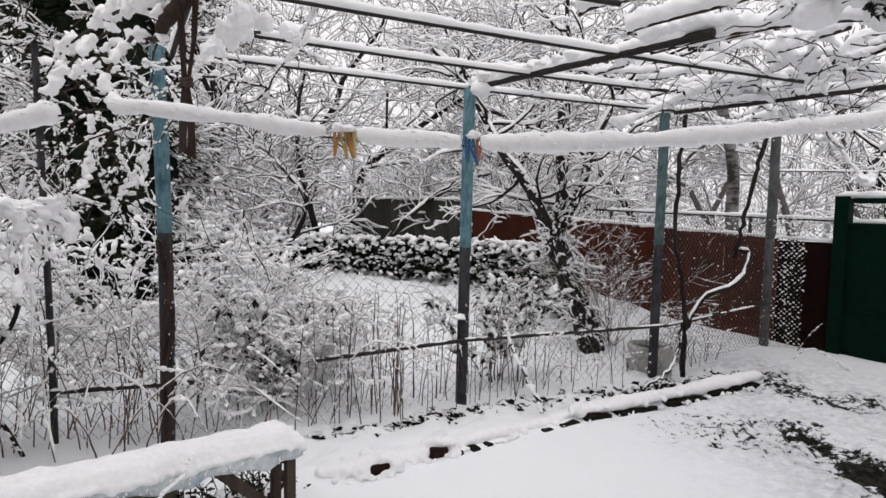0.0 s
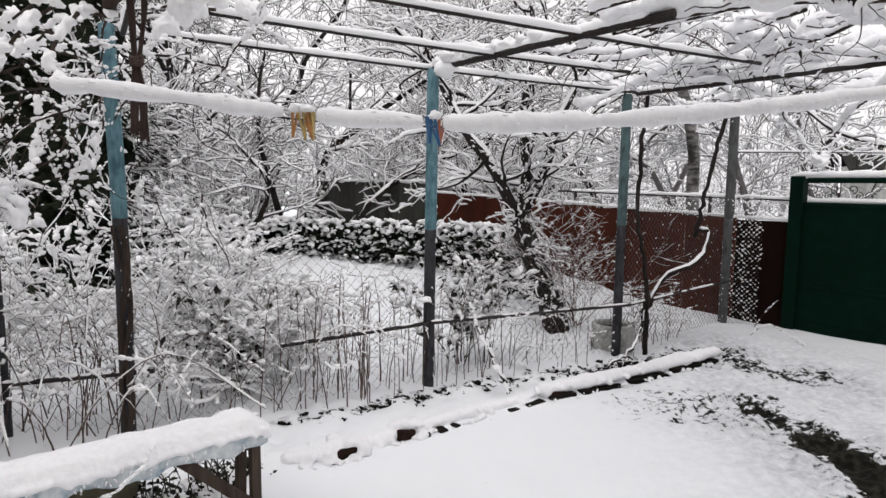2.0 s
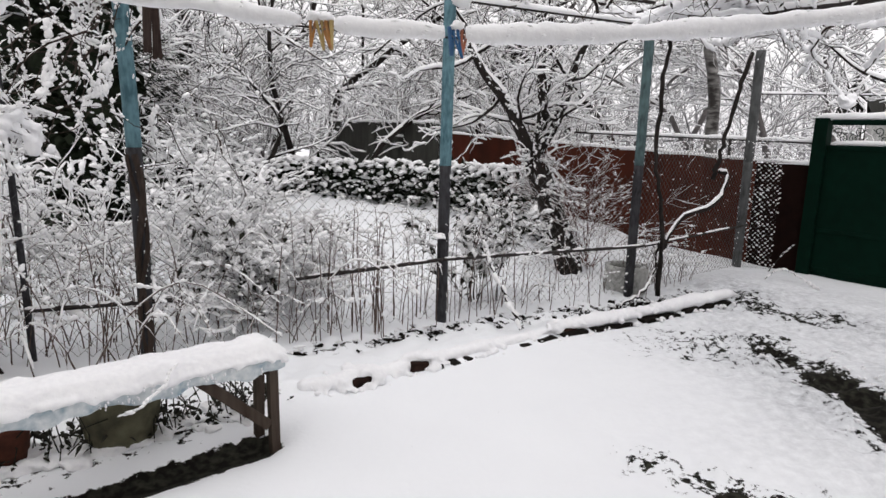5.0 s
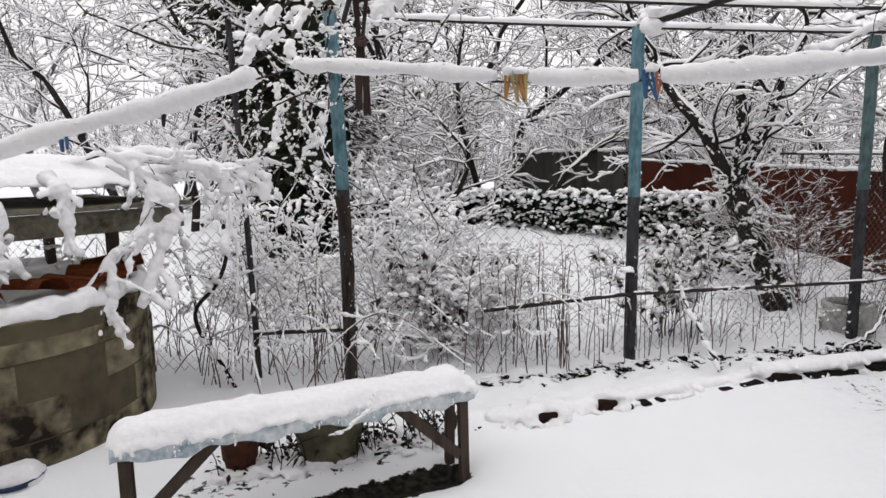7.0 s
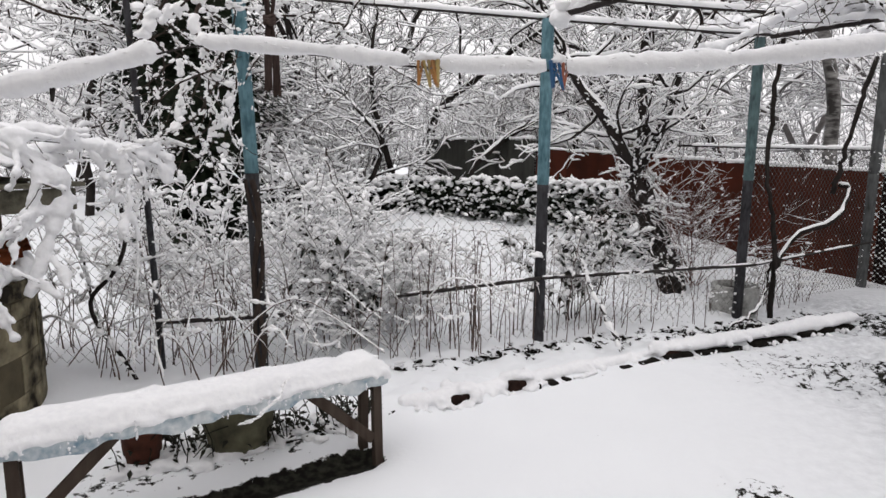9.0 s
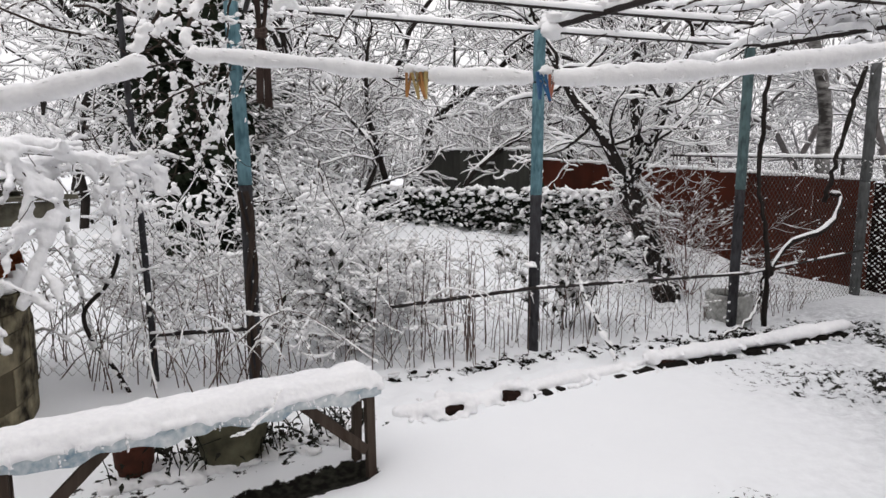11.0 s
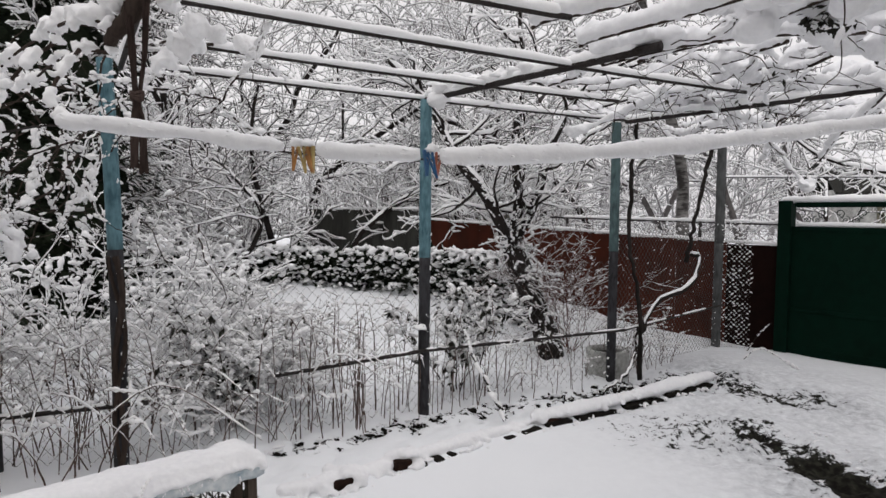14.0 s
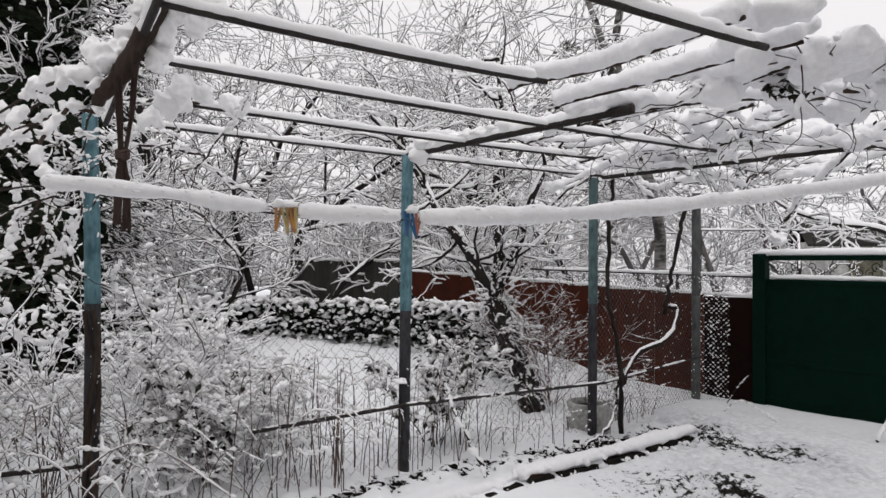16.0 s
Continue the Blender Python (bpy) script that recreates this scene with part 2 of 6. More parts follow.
# ---- mesh tools ----
class Geo:
    """Collects tubes, blobs, leaves and boxes into one mesh."""

    def __init__(self):
        self.v, self.q, self.t, self.n = [], [], [], 0

    def add(self, verts, quads=None, tris=None):
        verts = np.asarray(verts, float)
        if quads is not None and len(quads):
            self.q.append(np.asarray(quads, int) + self.n)
        if tris is not None and len(tris):
            self.t.append(np.asarray(tris, int) + self.n)
        self.v.append(verts)
        self.n += len(verts)

    def tube(self, pts, radii, sides=5, squash=1.0, cap=True):
        pts = np.asarray(pts, float)
        k = len(pts)
        radii = np.broadcast_to(np.asarray(radii, float), (k,))
        tan = np.empty_like(pts)
        tan[1:-1] = pts[2:] - pts[:-2]
        tan[0], tan[-1] = pts[1] - pts[0], pts[-1] - pts[-2]
        tan /= np.linalg.norm(tan, axis=1)[:, None] + 1e-9
        whole = pts[-1] - pts[0]
        ref = np.array((0.0, 0, 1)) if abs(whole[2]) < 0.85 * (np.linalg.norm(whole) + 1e-9) else np.array((0.31, -0.95, 0))
        side = np.cross(tan, ref)
        side /= np.linalg.norm(side, axis=1)[:, None] + 1e-9
        up = np.cross(side, tan)
        a = np.arange(sides) * (2 * math.pi / sides)
        ring = pts[:, None, :] + radii[:, None, None] * (np.cos(a)[None, :, None] * side[:, None, :] + squash * np.sin(a)[None, :, None] * up[:, None, :])
        v = ring.reshape(-1, 3)
        i = np.arange(k - 1)[:, None] * sides
        j = np.arange(sides)[None, :]
        j2 = (j + 1) % sides
        quads = np.stack((i + j, i + j2, i + sides + j2, i + sides + j), -1).reshape(-1, 4)
        tris = None
        if cap:
            v = np.vstack((v, pts[0], pts[-1]))
            jj = np.arange(sides)
            t0 = np.stack((np.full(sides, k * sides), (jj + 1) % sides, jj), -1)
            e = (k - 1) * sides
            t1 = np.stack((np.full(sides, k * sides + 1), e + jj, e + (jj + 1) % sides), -1)
            tris = np.vstack((t0, t1))
        self.add(v, quads, tris)

    def box(self, size, m=None, bevel=0.0):
        """A box of that size about its centre, with cut edges, placed by the matrix m."""
        bm = bmesh.new()
        bmesh.ops.create_cube(bm, size=1.0)
        bmesh.ops.scale(bm, vec=size, verts=bm.verts)
        if bevel:
            bmesh.ops.bevel(bm, geom=bm.edges[:], offset=bevel, segments=2, affect='EDGES', profile=0.6)
        self.take(bm, m)

    def take(self, bm, m=None):
        if m is not None:
            bmesh.ops.transform(bm, matrix=m, verts=bm.verts)
        bmesh.ops.triangulate(bm, faces=bm.faces)
        bm.verts.ensure_lookup_table()
        self.add([v.co[:] for v in bm.verts], None, [[v.index for v in f.verts] for f in bm.faces])
        bm.free()

    def blob(self, c, r, lump=0.25, rnd=random, base=None):
        """A lump, r = one radius or three."""
        v, t = BALLS[1] if base is None else BALLS[base]
        r = np.asarray((r, r, r) if np.isscalar(r) else r, float)
        ph = np.array([rnd.uniform(0, 6.28) for _ in range(6)])
        f = 1 + 1.3 * lump * (np.sin(v[:, 0] * 3.1 + ph[0]) * np.sin(v[:, 1] * 2.7 + ph[1]) + 0.6 * np.sin(v[:, 2] * 4.3 + ph[2] + v[:, 0] * 2) + 0.5 * np.sin(v[:, 1] * 6 + ph[3]) * np.sin(v[:, 0] * 5 + ph[4]))
        if base == 3:
            f = f + 0.5 * lump * np.sin(v[:, 0] * 9 + ph[5]) * np.sin(v[:, 1] * 8 + ph[0]) * np.sin(v[:, 2] * 7 + ph[1])
        self.add(np.asarray(c) + v * f[:, None] * r, None, t)

    def heap(self, c, r, rnd, k=3, base=2):
        """A few lumps run together."""
        for _ in range(k):
            o = np.array((rnd.gauss(0, r * 0.7), rnd.gauss(0, r * 0.7), rnd.gauss(0, r * 0.3)))
            q = r * rnd.uniform(0.5, 0.95)
            self.blob(np.asarray(c) + o, (q * 1.2, q * 1.2, q * 0.85), 0.24, rnd, base)

    def clot(self, c, d, s, rnd, base=1):
        """A ragged clot of snow along d: small lumps run together."""
        v, t = BALLS[1]
        c = np.asarray(c, float)
        d = np.asarray(d, float)
        d = d / (np.linalg.norm(d) + 1e-9)
        for k in range(1 if base == 1 else 4):
            f = np.array([rnd.uniform(0.6, 1.35) for _ in range(len(v))])
            w = v * f[:, None]
            w = w + np.outer(w @ d, d) * rnd.uniform(0.1, 1.5)
            w[:, 2] *= rnd.uniform(0.6, 0.95)
            if base == 1:
                self.add(c + w * s, None, t)
            else:
                o = d * rnd.gauss(0, 0.9) * s + np.array((rnd.gauss(0, 0.35), rnd.gauss(0, 0.35), rnd.gauss(0, 0.4))) * s
                self.add(c + o + w * s * rnd.uniform(0.3, 0.8), None, t)

    def leaf(self, c, d, w, l, droop=0.3):
        """One bent leaf: four triangles from stalk to tip, d its direction."""
        d = np.asarray(d, float)
        d /= np.linalg.norm(d) + 1e-9
        s = np.cross(d, (0.13, 0.07, 1.0))
        s /= np.linalg.norm(s) + 1e-9
        c = np.asarray(c, float)
        mid = c + d * l * 0.45
        tip = c + d * l - np.array((0, 0, droop * l))
        self.add([c, mid + s * w * 0.5 - np.array((0, 0, 0.12 * l)), mid, mid - s * w * 0.5 - np.array((0, 0, 0.12 * l)), tip], None, [(0, 1, 2), (0, 2, 3), (1, 4, 2), (2, 4, 3)])

    def mesh(self, name, smooth=True):
        me = bpy.data.meshes.new(name)
        v = np.vstack(self.v) if self.v else np.zeros((0, 3))
        q = np.vstack(self.q) if self.q else np.zeros((0, 4), int)
        t = np.vstack(self.t) if self.t else np.zeros((0, 3), int)
        me.vertices.add(len(v))
        me.vertices.foreach_set("co", v.astype(np.float32).ravel())
        me.loops.add(q.size + t.size)
        me.loops.foreach_set("vertex_index", np.concatenate((q.ravel(), t.ravel())).astype(np.int32))
        me.polygons.add(len(q) + len(t))
        start = np.concatenate((np.arange(len(q)) * 4, q.size + np.arange(len(t)) * 3)).astype(np.int32)
        me.polygons.foreach_set("loop_start", start)
        me.polygons.foreach_set("use_smooth", np.full(len(q) + len(t), smooth))
        me.update(calc_edges=True)
        return me


def ball(sub):
    bm = bmesh.new()
    bmesh.ops.create_icosphere(bm, subdivisions=sub, radius=1.0)
    bm.verts.ensure_lookup_table()
    out = np.array([v.co[:] for v in bm.verts]), np.array([[v.index for v in f.verts] for f in bm.faces])
    bm.free()
    return out


BALLS = {1: ball(1), 2: ball(2), 3: ball(3)}


def part(name, geo, mat, parent, label="", smooth=True, kind=""):
    """One mesh under a thing or a part; its places are the world's."""
    me = geo.mesh(name, smooth) if isinstance(geo, Geo) else geo
    if not me.materials:
        me.materials.append(mat)
    ob = new(name, me)
    ob.parent = parent
    if parent is not None:
        far = Matrix.Identity(4)
        p = parent
        while p is not None:
            far = p.matrix_basis.copy() @ far
            p = p.parent
        ob.matrix_basis = far.inverted() if isinstance(geo, Geo) else Matrix.Identity(4)
    return tagged(ob, label, kind=kind)


def melt(ob, voxel, rounds=3, lumps=0.0, size=0.08):
    """Runs the lumps of a snow part together into one soft crust, with an uneven surface."""
    m = ob.modifiers.new("melt", 'REMESH')
    m.mode, m.voxel_size, m.use_smooth_shade = 'VOXEL', voxel, True
    if rounds:
        m = ob.modifiers.new("settle", 'SMOOTH')
        m.factor, m.iterations = 0.5, rounds
    if lumps:
        tex = bpy.data.textures.new("snow_lumps", 'CLOUDS')
        tex.noise_scale, tex.noise_depth = size, 3
        m = ob.modifiers.new("lumps", 'DISPLACE')
        m.texture, m.strength, m.mid_level, m.texture_coords = tex, lumps, 0.5, 'LOCAL'
    return ob


def thing(name, label, category, at=(0, 0, 0), group="", kind=""):
    ob = new(name)
    ob.empty_display_size = 0.1
    ob.location = at
    return tagged(ob, label, category, group, kind)


def solo(name, geo, mat, label, category, group="", kind="", smooth=True):
    me = geo.mesh(name, smooth)
    me.materials.append(mat)
    return tagged(new(name, me), label, category, group, kind)


def bend(pts, n):
    """A smooth line of n points through the given ones (Catmull-Rom)."""
    p = np.asarray(pts, float)
    p = np.vstack((2 * p[0] - p[1], p, 2 * p[-1] - p[-2]))
    out = []
    for s in np.linspace(0, len(p) - 3 - 1e-6, n):
        i, f = int(s), s - int(s)
        a, b, c, d = p[i:i + 4]
        out.append(0.5 * (2 * b + (c - a) * f + (2 * a - 5 * b + 4 * c - d) * f * f + (3 * b - a - 3 * c + d) * f ** 3))
    return np.array(out)


def wave(n, rnd, rough=0.6):
    """A random run of n values about 1."""
    k = max(2, n // 2)
    a = np.array([rnd.uniform(1 - rough, 1 + rough) for _ in range(k + 1)])
    return np.interp(np.linspace(0, k, n), np.arange(k + 1), a)


def snow_on(geo, pts, radii, depth, rnd, sides=5, rough=0.45, gaps=0.0):
    """The ridge of snow that lies on a limb: thick where it is level, thin where it is steep."""
    pts = np.asarray(pts, float)
    k = len(pts)
    if k < 2:
        return
    radii = np.broadcast_to(np.asarray(radii, float), (k,))
    tan = np.gradient(pts, axis=0)
    tan /= np.linalg.norm(tan, axis=1)[:, None] + 1e-9
    level = np.sqrt(np.clip(1 - tan[:, 2] ** 2, 0, 1)) ** 1.5
    s = depth * level * wave(k, rnd, rough)
    if gaps:
        s *= (wave(k, rnd, 1.0) > gaps)
    s[0] *= 0.35
    s[-1] *= 0.35
    c = pts.copy()
    c[:, 2] += radii * 0.55 + s * 0.42
    geo.tube(c, np.maximum(0.55 * s + 0.45 * radii * (s > 0.05 * depth), 0.0006), sides, 1.05)


def snow_beads(geo, pts, radii, size, rnd, step=0.025, fill=0.8):
    """Lumpy snow stuck along a twig: many small ragged lumps, more where it is level."""
    pts = np.asarray(pts, float)
    seg = np.linalg.norm(np.diff(pts, axis=0), axis=1)
    cum = np.concatenate(([0], np.cumsum(seg)))
    n = int(cum[-1] / step)
    if n < 1:
        return
    dice = np.random.RandomState(rnd.randrange(1 << 30))
    run = np.repeat(dice.rand(n // 3 + 1), 3)[:n]
    s = (np.arange(n) + dice.rand(n)) * step
    c = np.stack([np.interp(s, cum, pts[:, k]) for k in range(3)], -1)
    d = np.stack([np.interp(s + 0.01, cum, pts[:, k]) for k in range(3)], -1) - np.stack([np.interp(s - 0.01, cum, pts[:, k]) for k in range(3)], -1)
    d /= np.linalg.norm(d, axis=1)[:, None] + 1e-9
    level = np.clip(1.15 - np.abs(d[:, 2]), 0.25, 1)
    r = size * level * (0.35 + 1.0 * dice.rand(n) ** 1.5) * (0.6 + 0.8 * run)
    keep = run < fill
    c, d, r = c[keep], d[keep], r[keep]
    if len(c) == 0:
        return
    v, t = BALLS[1]
    w = v[None] * (0.7 + 0.6 * dice.rand(len(c), len(v), 1))
    w = w + (w @ d[:, :, None]) * d[:, None, :] * (0.3 + 1.3 * dice.rand(len(c), 1, 1))
    c = c + np.array((0, 0, 1.0)) * (r * 0.45)[:, None] + dice.normal(0, 0.25, (len(c), 3)) * r[:, None]
    w = (c[:, None, :] + w * r[:, None, None]).reshape(-1, 3)
    geo.add(w, None, (t[None] + (np.arange(len(c)) * len(v))[:, None, None]).reshape(-1, 3))


def grow(rnd, p, d, length, r, level, out, spread=0.9, lift=0.10, wiggle=0.22, kids=(5, 6, 5), shrink=0.58, segs=(9, 7, 5, 4), tip=0.25, start=0.25):
    """Grows a limb from p along d with its boughs and twigs: appends (points, radii, level)."""
    p, d = np.array(p, float), np.array(d, float)
    d /= np.linalg.norm(d)
    n = segs[min(level, len(segs) - 1)]
    step = length / n
    pts, dirs = [p.copy()], [d.copy()]
    for i in range(n):
        d = d + np.array([rnd.gauss(0, wiggle), rnd.gauss(0, wiggle), rnd.gauss(lift, wiggle * 0.7)])
        d /= np.linalg.norm(d)
        p = p + d * step
        pts.append(p.copy())
        dirs.append(d.copy())
    radii = np.linspace(r, r * tip, n + 1)
    out.append((np.array(pts), radii, level))
    if level < len(kids):
        for c in range(kids[level]):
            f = start + (1 - start) * (c + rnd.random()) / kids[level]
            i = min(n - 1, int(f * n))
            base = pts[i] + (pts[i + 1] - pts[i]) * (f * n - i)
            q = np.array([rnd.gauss(0, 1) for _ in range(3)])
            q -= q @ dirs[i] * dirs[i]
            q /= np.linalg.norm(q) + 1e-9
            dd = dirs[i] + spread * rnd.uniform(0.6, 1.3) * q
            grow(rnd, base, dd, length * shrink * rnd.uniform(0.6, 1.15) * (1.15 - 0.5 * f), max(radii[i] * 0.45, 0.0025), level + 1, out, spread, lift, wiggle, kids, shrink, segs, tip, 0.15)


def limb_geo(limbs, depth, rnd, wood_sides=(7, 5, 4, 3), snow_sides=(6, 5, 4, 3), thin=0.003, gaps=0.0, bulk=0.6, bead=0.0):
    """Wood and snow of a set of limbs."""
    wood, snow = Geo(), Geo()
    for pts, radii, level in limbs:
        radii = np.maximum(radii, thin)
        wood.tube(pts, radii, wood_sides[min(level, len(wood_sides) - 1)], cap=False)
        d = depth * min(1.6, 0.55 + bulk * radii.mean() / 0.02)
        if bead and level > 0:
            snow_on(snow, pts, radii, d * 0.75, rnd, snow_sides[min(level, len(snow_sides) - 1)], gaps=0.35)
            snow_beads(snow, pts, radii, d * 0.42, rnd, bead, 0.75)
        else:
            snow_on(snow, pts, radii, d, rnd, snow_sides[min(level, len(snow_sides) - 1)], gaps=gaps)
    return wood, snow


def tree(name, label, limbs, depth, rnd, bark, group="", thin=0.003, category="tree", gaps=0.0, far=False, bulk=0.6, bead=0.0):
    """A tree or bush: trunk, crown and the snow on them."""
    base = limbs[0][0][0]
    ob = thing(name, label, category, tuple(base), group)
    ws, ss = ((5, 4, 3, 3), (4, 3, 3, 3)) if far else ((9, 6, 4, 3), (7, 5, 4, 3))
    trunk, _ = limb_geo(limbs[:1], depth, rnd, (12 if not far else 7,), thin=thin)
    part("trunk", trunk, bark, ob)
    wood, _ = limb_geo(limbs[1:], depth, rnd, ws, ss, thin)
    # Far crowns take the twig colour with haze painted in.
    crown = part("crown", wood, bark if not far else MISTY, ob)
    _, snow = limb_geo(limbs, depth, rnd, ws, ss, thin, gaps, bulk, bead)
    part("snow", snow, SNOW_TWIG, crown, "fresh snow lying along the limbs")
    return ob


# ---- ground ----
LATTICE = np.random.RandomState(5).rand(256, 256)


def vnoise(x, y, scale, shift=0):
    """Smooth value noise between 0 and 1, features of about that size in metres."""
    x, y = np.asarray(x, float) / scale + shift * 7.31, np.asarray(y, float) / scale + shift * 3.77
    i, j = np.floor(x).astype(int), np.floor(y).astype(int)
    f, g = x - i, y - j
    f, g = f * f * (3 - 2 * f), g * g * (3 - 2 * g)
    a, b = LATTICE[i % 256, j % 256], LATTICE[(i + 1) % 256, j % 256]
    c, d = LATTICE[i % 256, (j + 1) % 256], LATTICE[(i + 1) % 256, (j + 1) % 256]
    return (a * (1 - f) + b * f) * (1 - g) + (c * (1 - f) + d * f) * g


def line_distance(x, y, pts):
    """Distance to a broken line in plan, and how far along it (0 to 1)."""
    best, where = np.full(np.shape(x), 1e9), np.zeros(np.shape(x))
    for i in range(len(pts) - 1):
        a, b = np.array(pts[i]), np.array(pts[i + 1])
        d = b - a
        s = np.clip(((x - a[0]) * d[0] + (y - a[1]) * d[1]) / (d @ d), 0, 1)
        r = np.hypot(x - a[0] - s * d[0], y - a[1] - s * d[1])
        where = np.where(r < best, (i + s) / (len(pts) - 1), where)
        best = np.minimum(best, r)
    return best, where


FENCE = [(-6.5, 3.55), (-2.54, 3.86), (-1.82, 3.92), (0.14, 5.06), (2.08, 6.15), (3.92, 7.65)]
KERB = [(-1.0, 3.36), (-0.72, 3.41), (-0.37, 3.56), (0.0, 3.87), (0.59, 4.30), (1.06, 4.63), (1.44, 4.86), (2.21, 5.34), (3.05, 5.90)]
PATHWAY = [(2.74, 4.66), (2.74, 4.25), (2.80, 3.8), (2.78, 3.35), (2.70, 2.9), (2.9, 2.2), (3.2, 1.2)]
PATCH = [(1.12, 2.74), (1.42, 2.54), (1.76, 2.42), (2.3, 2.2)]
LITTER = [(3.25, 6.2), (3.2, 5.75), (3.4, 5.4), (3.72, 5.4)]
GULLY = [(-2.1, 1.72), (-1.75, 2.04), (-1.35, 2.36), (-1.0, 2.66), (-0.80, 2.82)]


def side_of(x, y, pts):
    """Positive on the far side of a line that runs across the view."""
    px, py = [p[0] for p in pts], [p[1] for p in pts]
    return np.asarray(y) - np.interp(x, px, py)


def height(x, y):
    x, y = np.asarray(x, float), np.asarray(y, float)
    z = 0.035 * (vnoise(x, y, 0.9) - 0.5) + 0.014 * (vnoise(x, y, 0.25, 1) - 0.5)
    bed = side_of(x, y, KERB)
    on = 1 / (1 + np.exp(-np.clip((bed - 0.05) / 0.025, -50, 50))) * np.clip((x + 1.25) / 0.4, 0, 1) * np.clip((3.5 - x) / 0.4, 0, 1)
    z = z + on * (0.05 - 0.10 * np.clip(bed / 0.6, 0, 1) + 0.07 * (vnoise(x, y, 0.15, 2) - 0.45) + 0.03 * (vnoise(x, y, 0.06, 5) - 0.5))
    back = side_of(x, y, FENCE)
    rough = np.clip(back / 0.6, 0, 1) * np.clip((12 - y) / 4, 0, 1)
    z = z + rough * 0.09 * (vnoise(x, y, 0.35, 3) - 0.5)
    rise = np.clip((y - 6.6 - 0.15 * np.clip(x, -4, 4)) / 3.6, 0, 1)
    rise = rise * rise * (3 - 2 * rise) * np.clip((6.5 - x) / 4, 0, 1)
    z = z + 0.55 * rise * np.clip((60 - y) / 40, 0, 1)
    d, _ = line_distance(x, y, PATHWAY)
    d_path = d
    z = z - 0.035 * np.exp(-(d / 0.22) ** 2)
    d, _ = line_distance(x, y, GULLY)
    z = z - 0.06 * np.exp(-(d / 0.13) ** 2)
    drift = np.exp(-((np.hypot(x + 3.75, y - 2.6) - 1.0) / 0.22) ** 2)
    z = z + 0.07 * drift
    scuff = np.clip(1 - np.hypot((x - 2.15) / 0.85, (y - 4.5) / 0.75), 0, 1)
    z = z - 0.05 * scuff * np.clip((vnoise(x, y, 0.10, 6) - 0.50) * 10, 0, 1)
    patch, _ = line_distance(x, y, PATCH)
    z = z - 0.03 * np.exp(-(patch / 0.22) ** 2) * np.clip((vnoise(x, y, 0.09, 3) - 0.45) * 8, 0, 1)
    tread = np.maximum(np.exp(-(d_path / 0.75) ** 2), 0.9 * np.exp(-(line_distance(x, y, LITTER)[0] / 0.8) ** 2))
    z = z + tread * (0.085 * (vnoise(x, y, 0.13, 7) - 0.5) + 0.035 * (vnoise(x, y, 0.05, 4) - 0.5))
    for k in range(34):
        fx, fy = 1.9 + 2.4 * ((k * 0.618) % 1), 2.2 + 3.6 * ((k * 0.755 + 0.3) % 1)
        z = z - 0.022 * np.exp(-(((x - fx) / 0.06) ** 2 + ((y - fy) / 0.11) ** 2) ** 2)
    lit, _ = line_distance(x, y, LITTER)
    z = z - 0.03 * np.exp(-(lit / 0.3) ** 2) * np.clip((vnoise(x, y, 0.08, 8) - 0.5) * 8, 0, 1)
    return z


def axis(lo, hi, step, far, grow_by=1.16):
    a = list(np.arange(lo, hi, step))
    s = step
    while a[-1] < far[1]:
        s *= grow_by
        a.append(a[-1] + s)
    s = step
    while a[0] > far[0]:
        s *= grow_by
        a.insert(0, a[0] - s)
    return np.array(a)


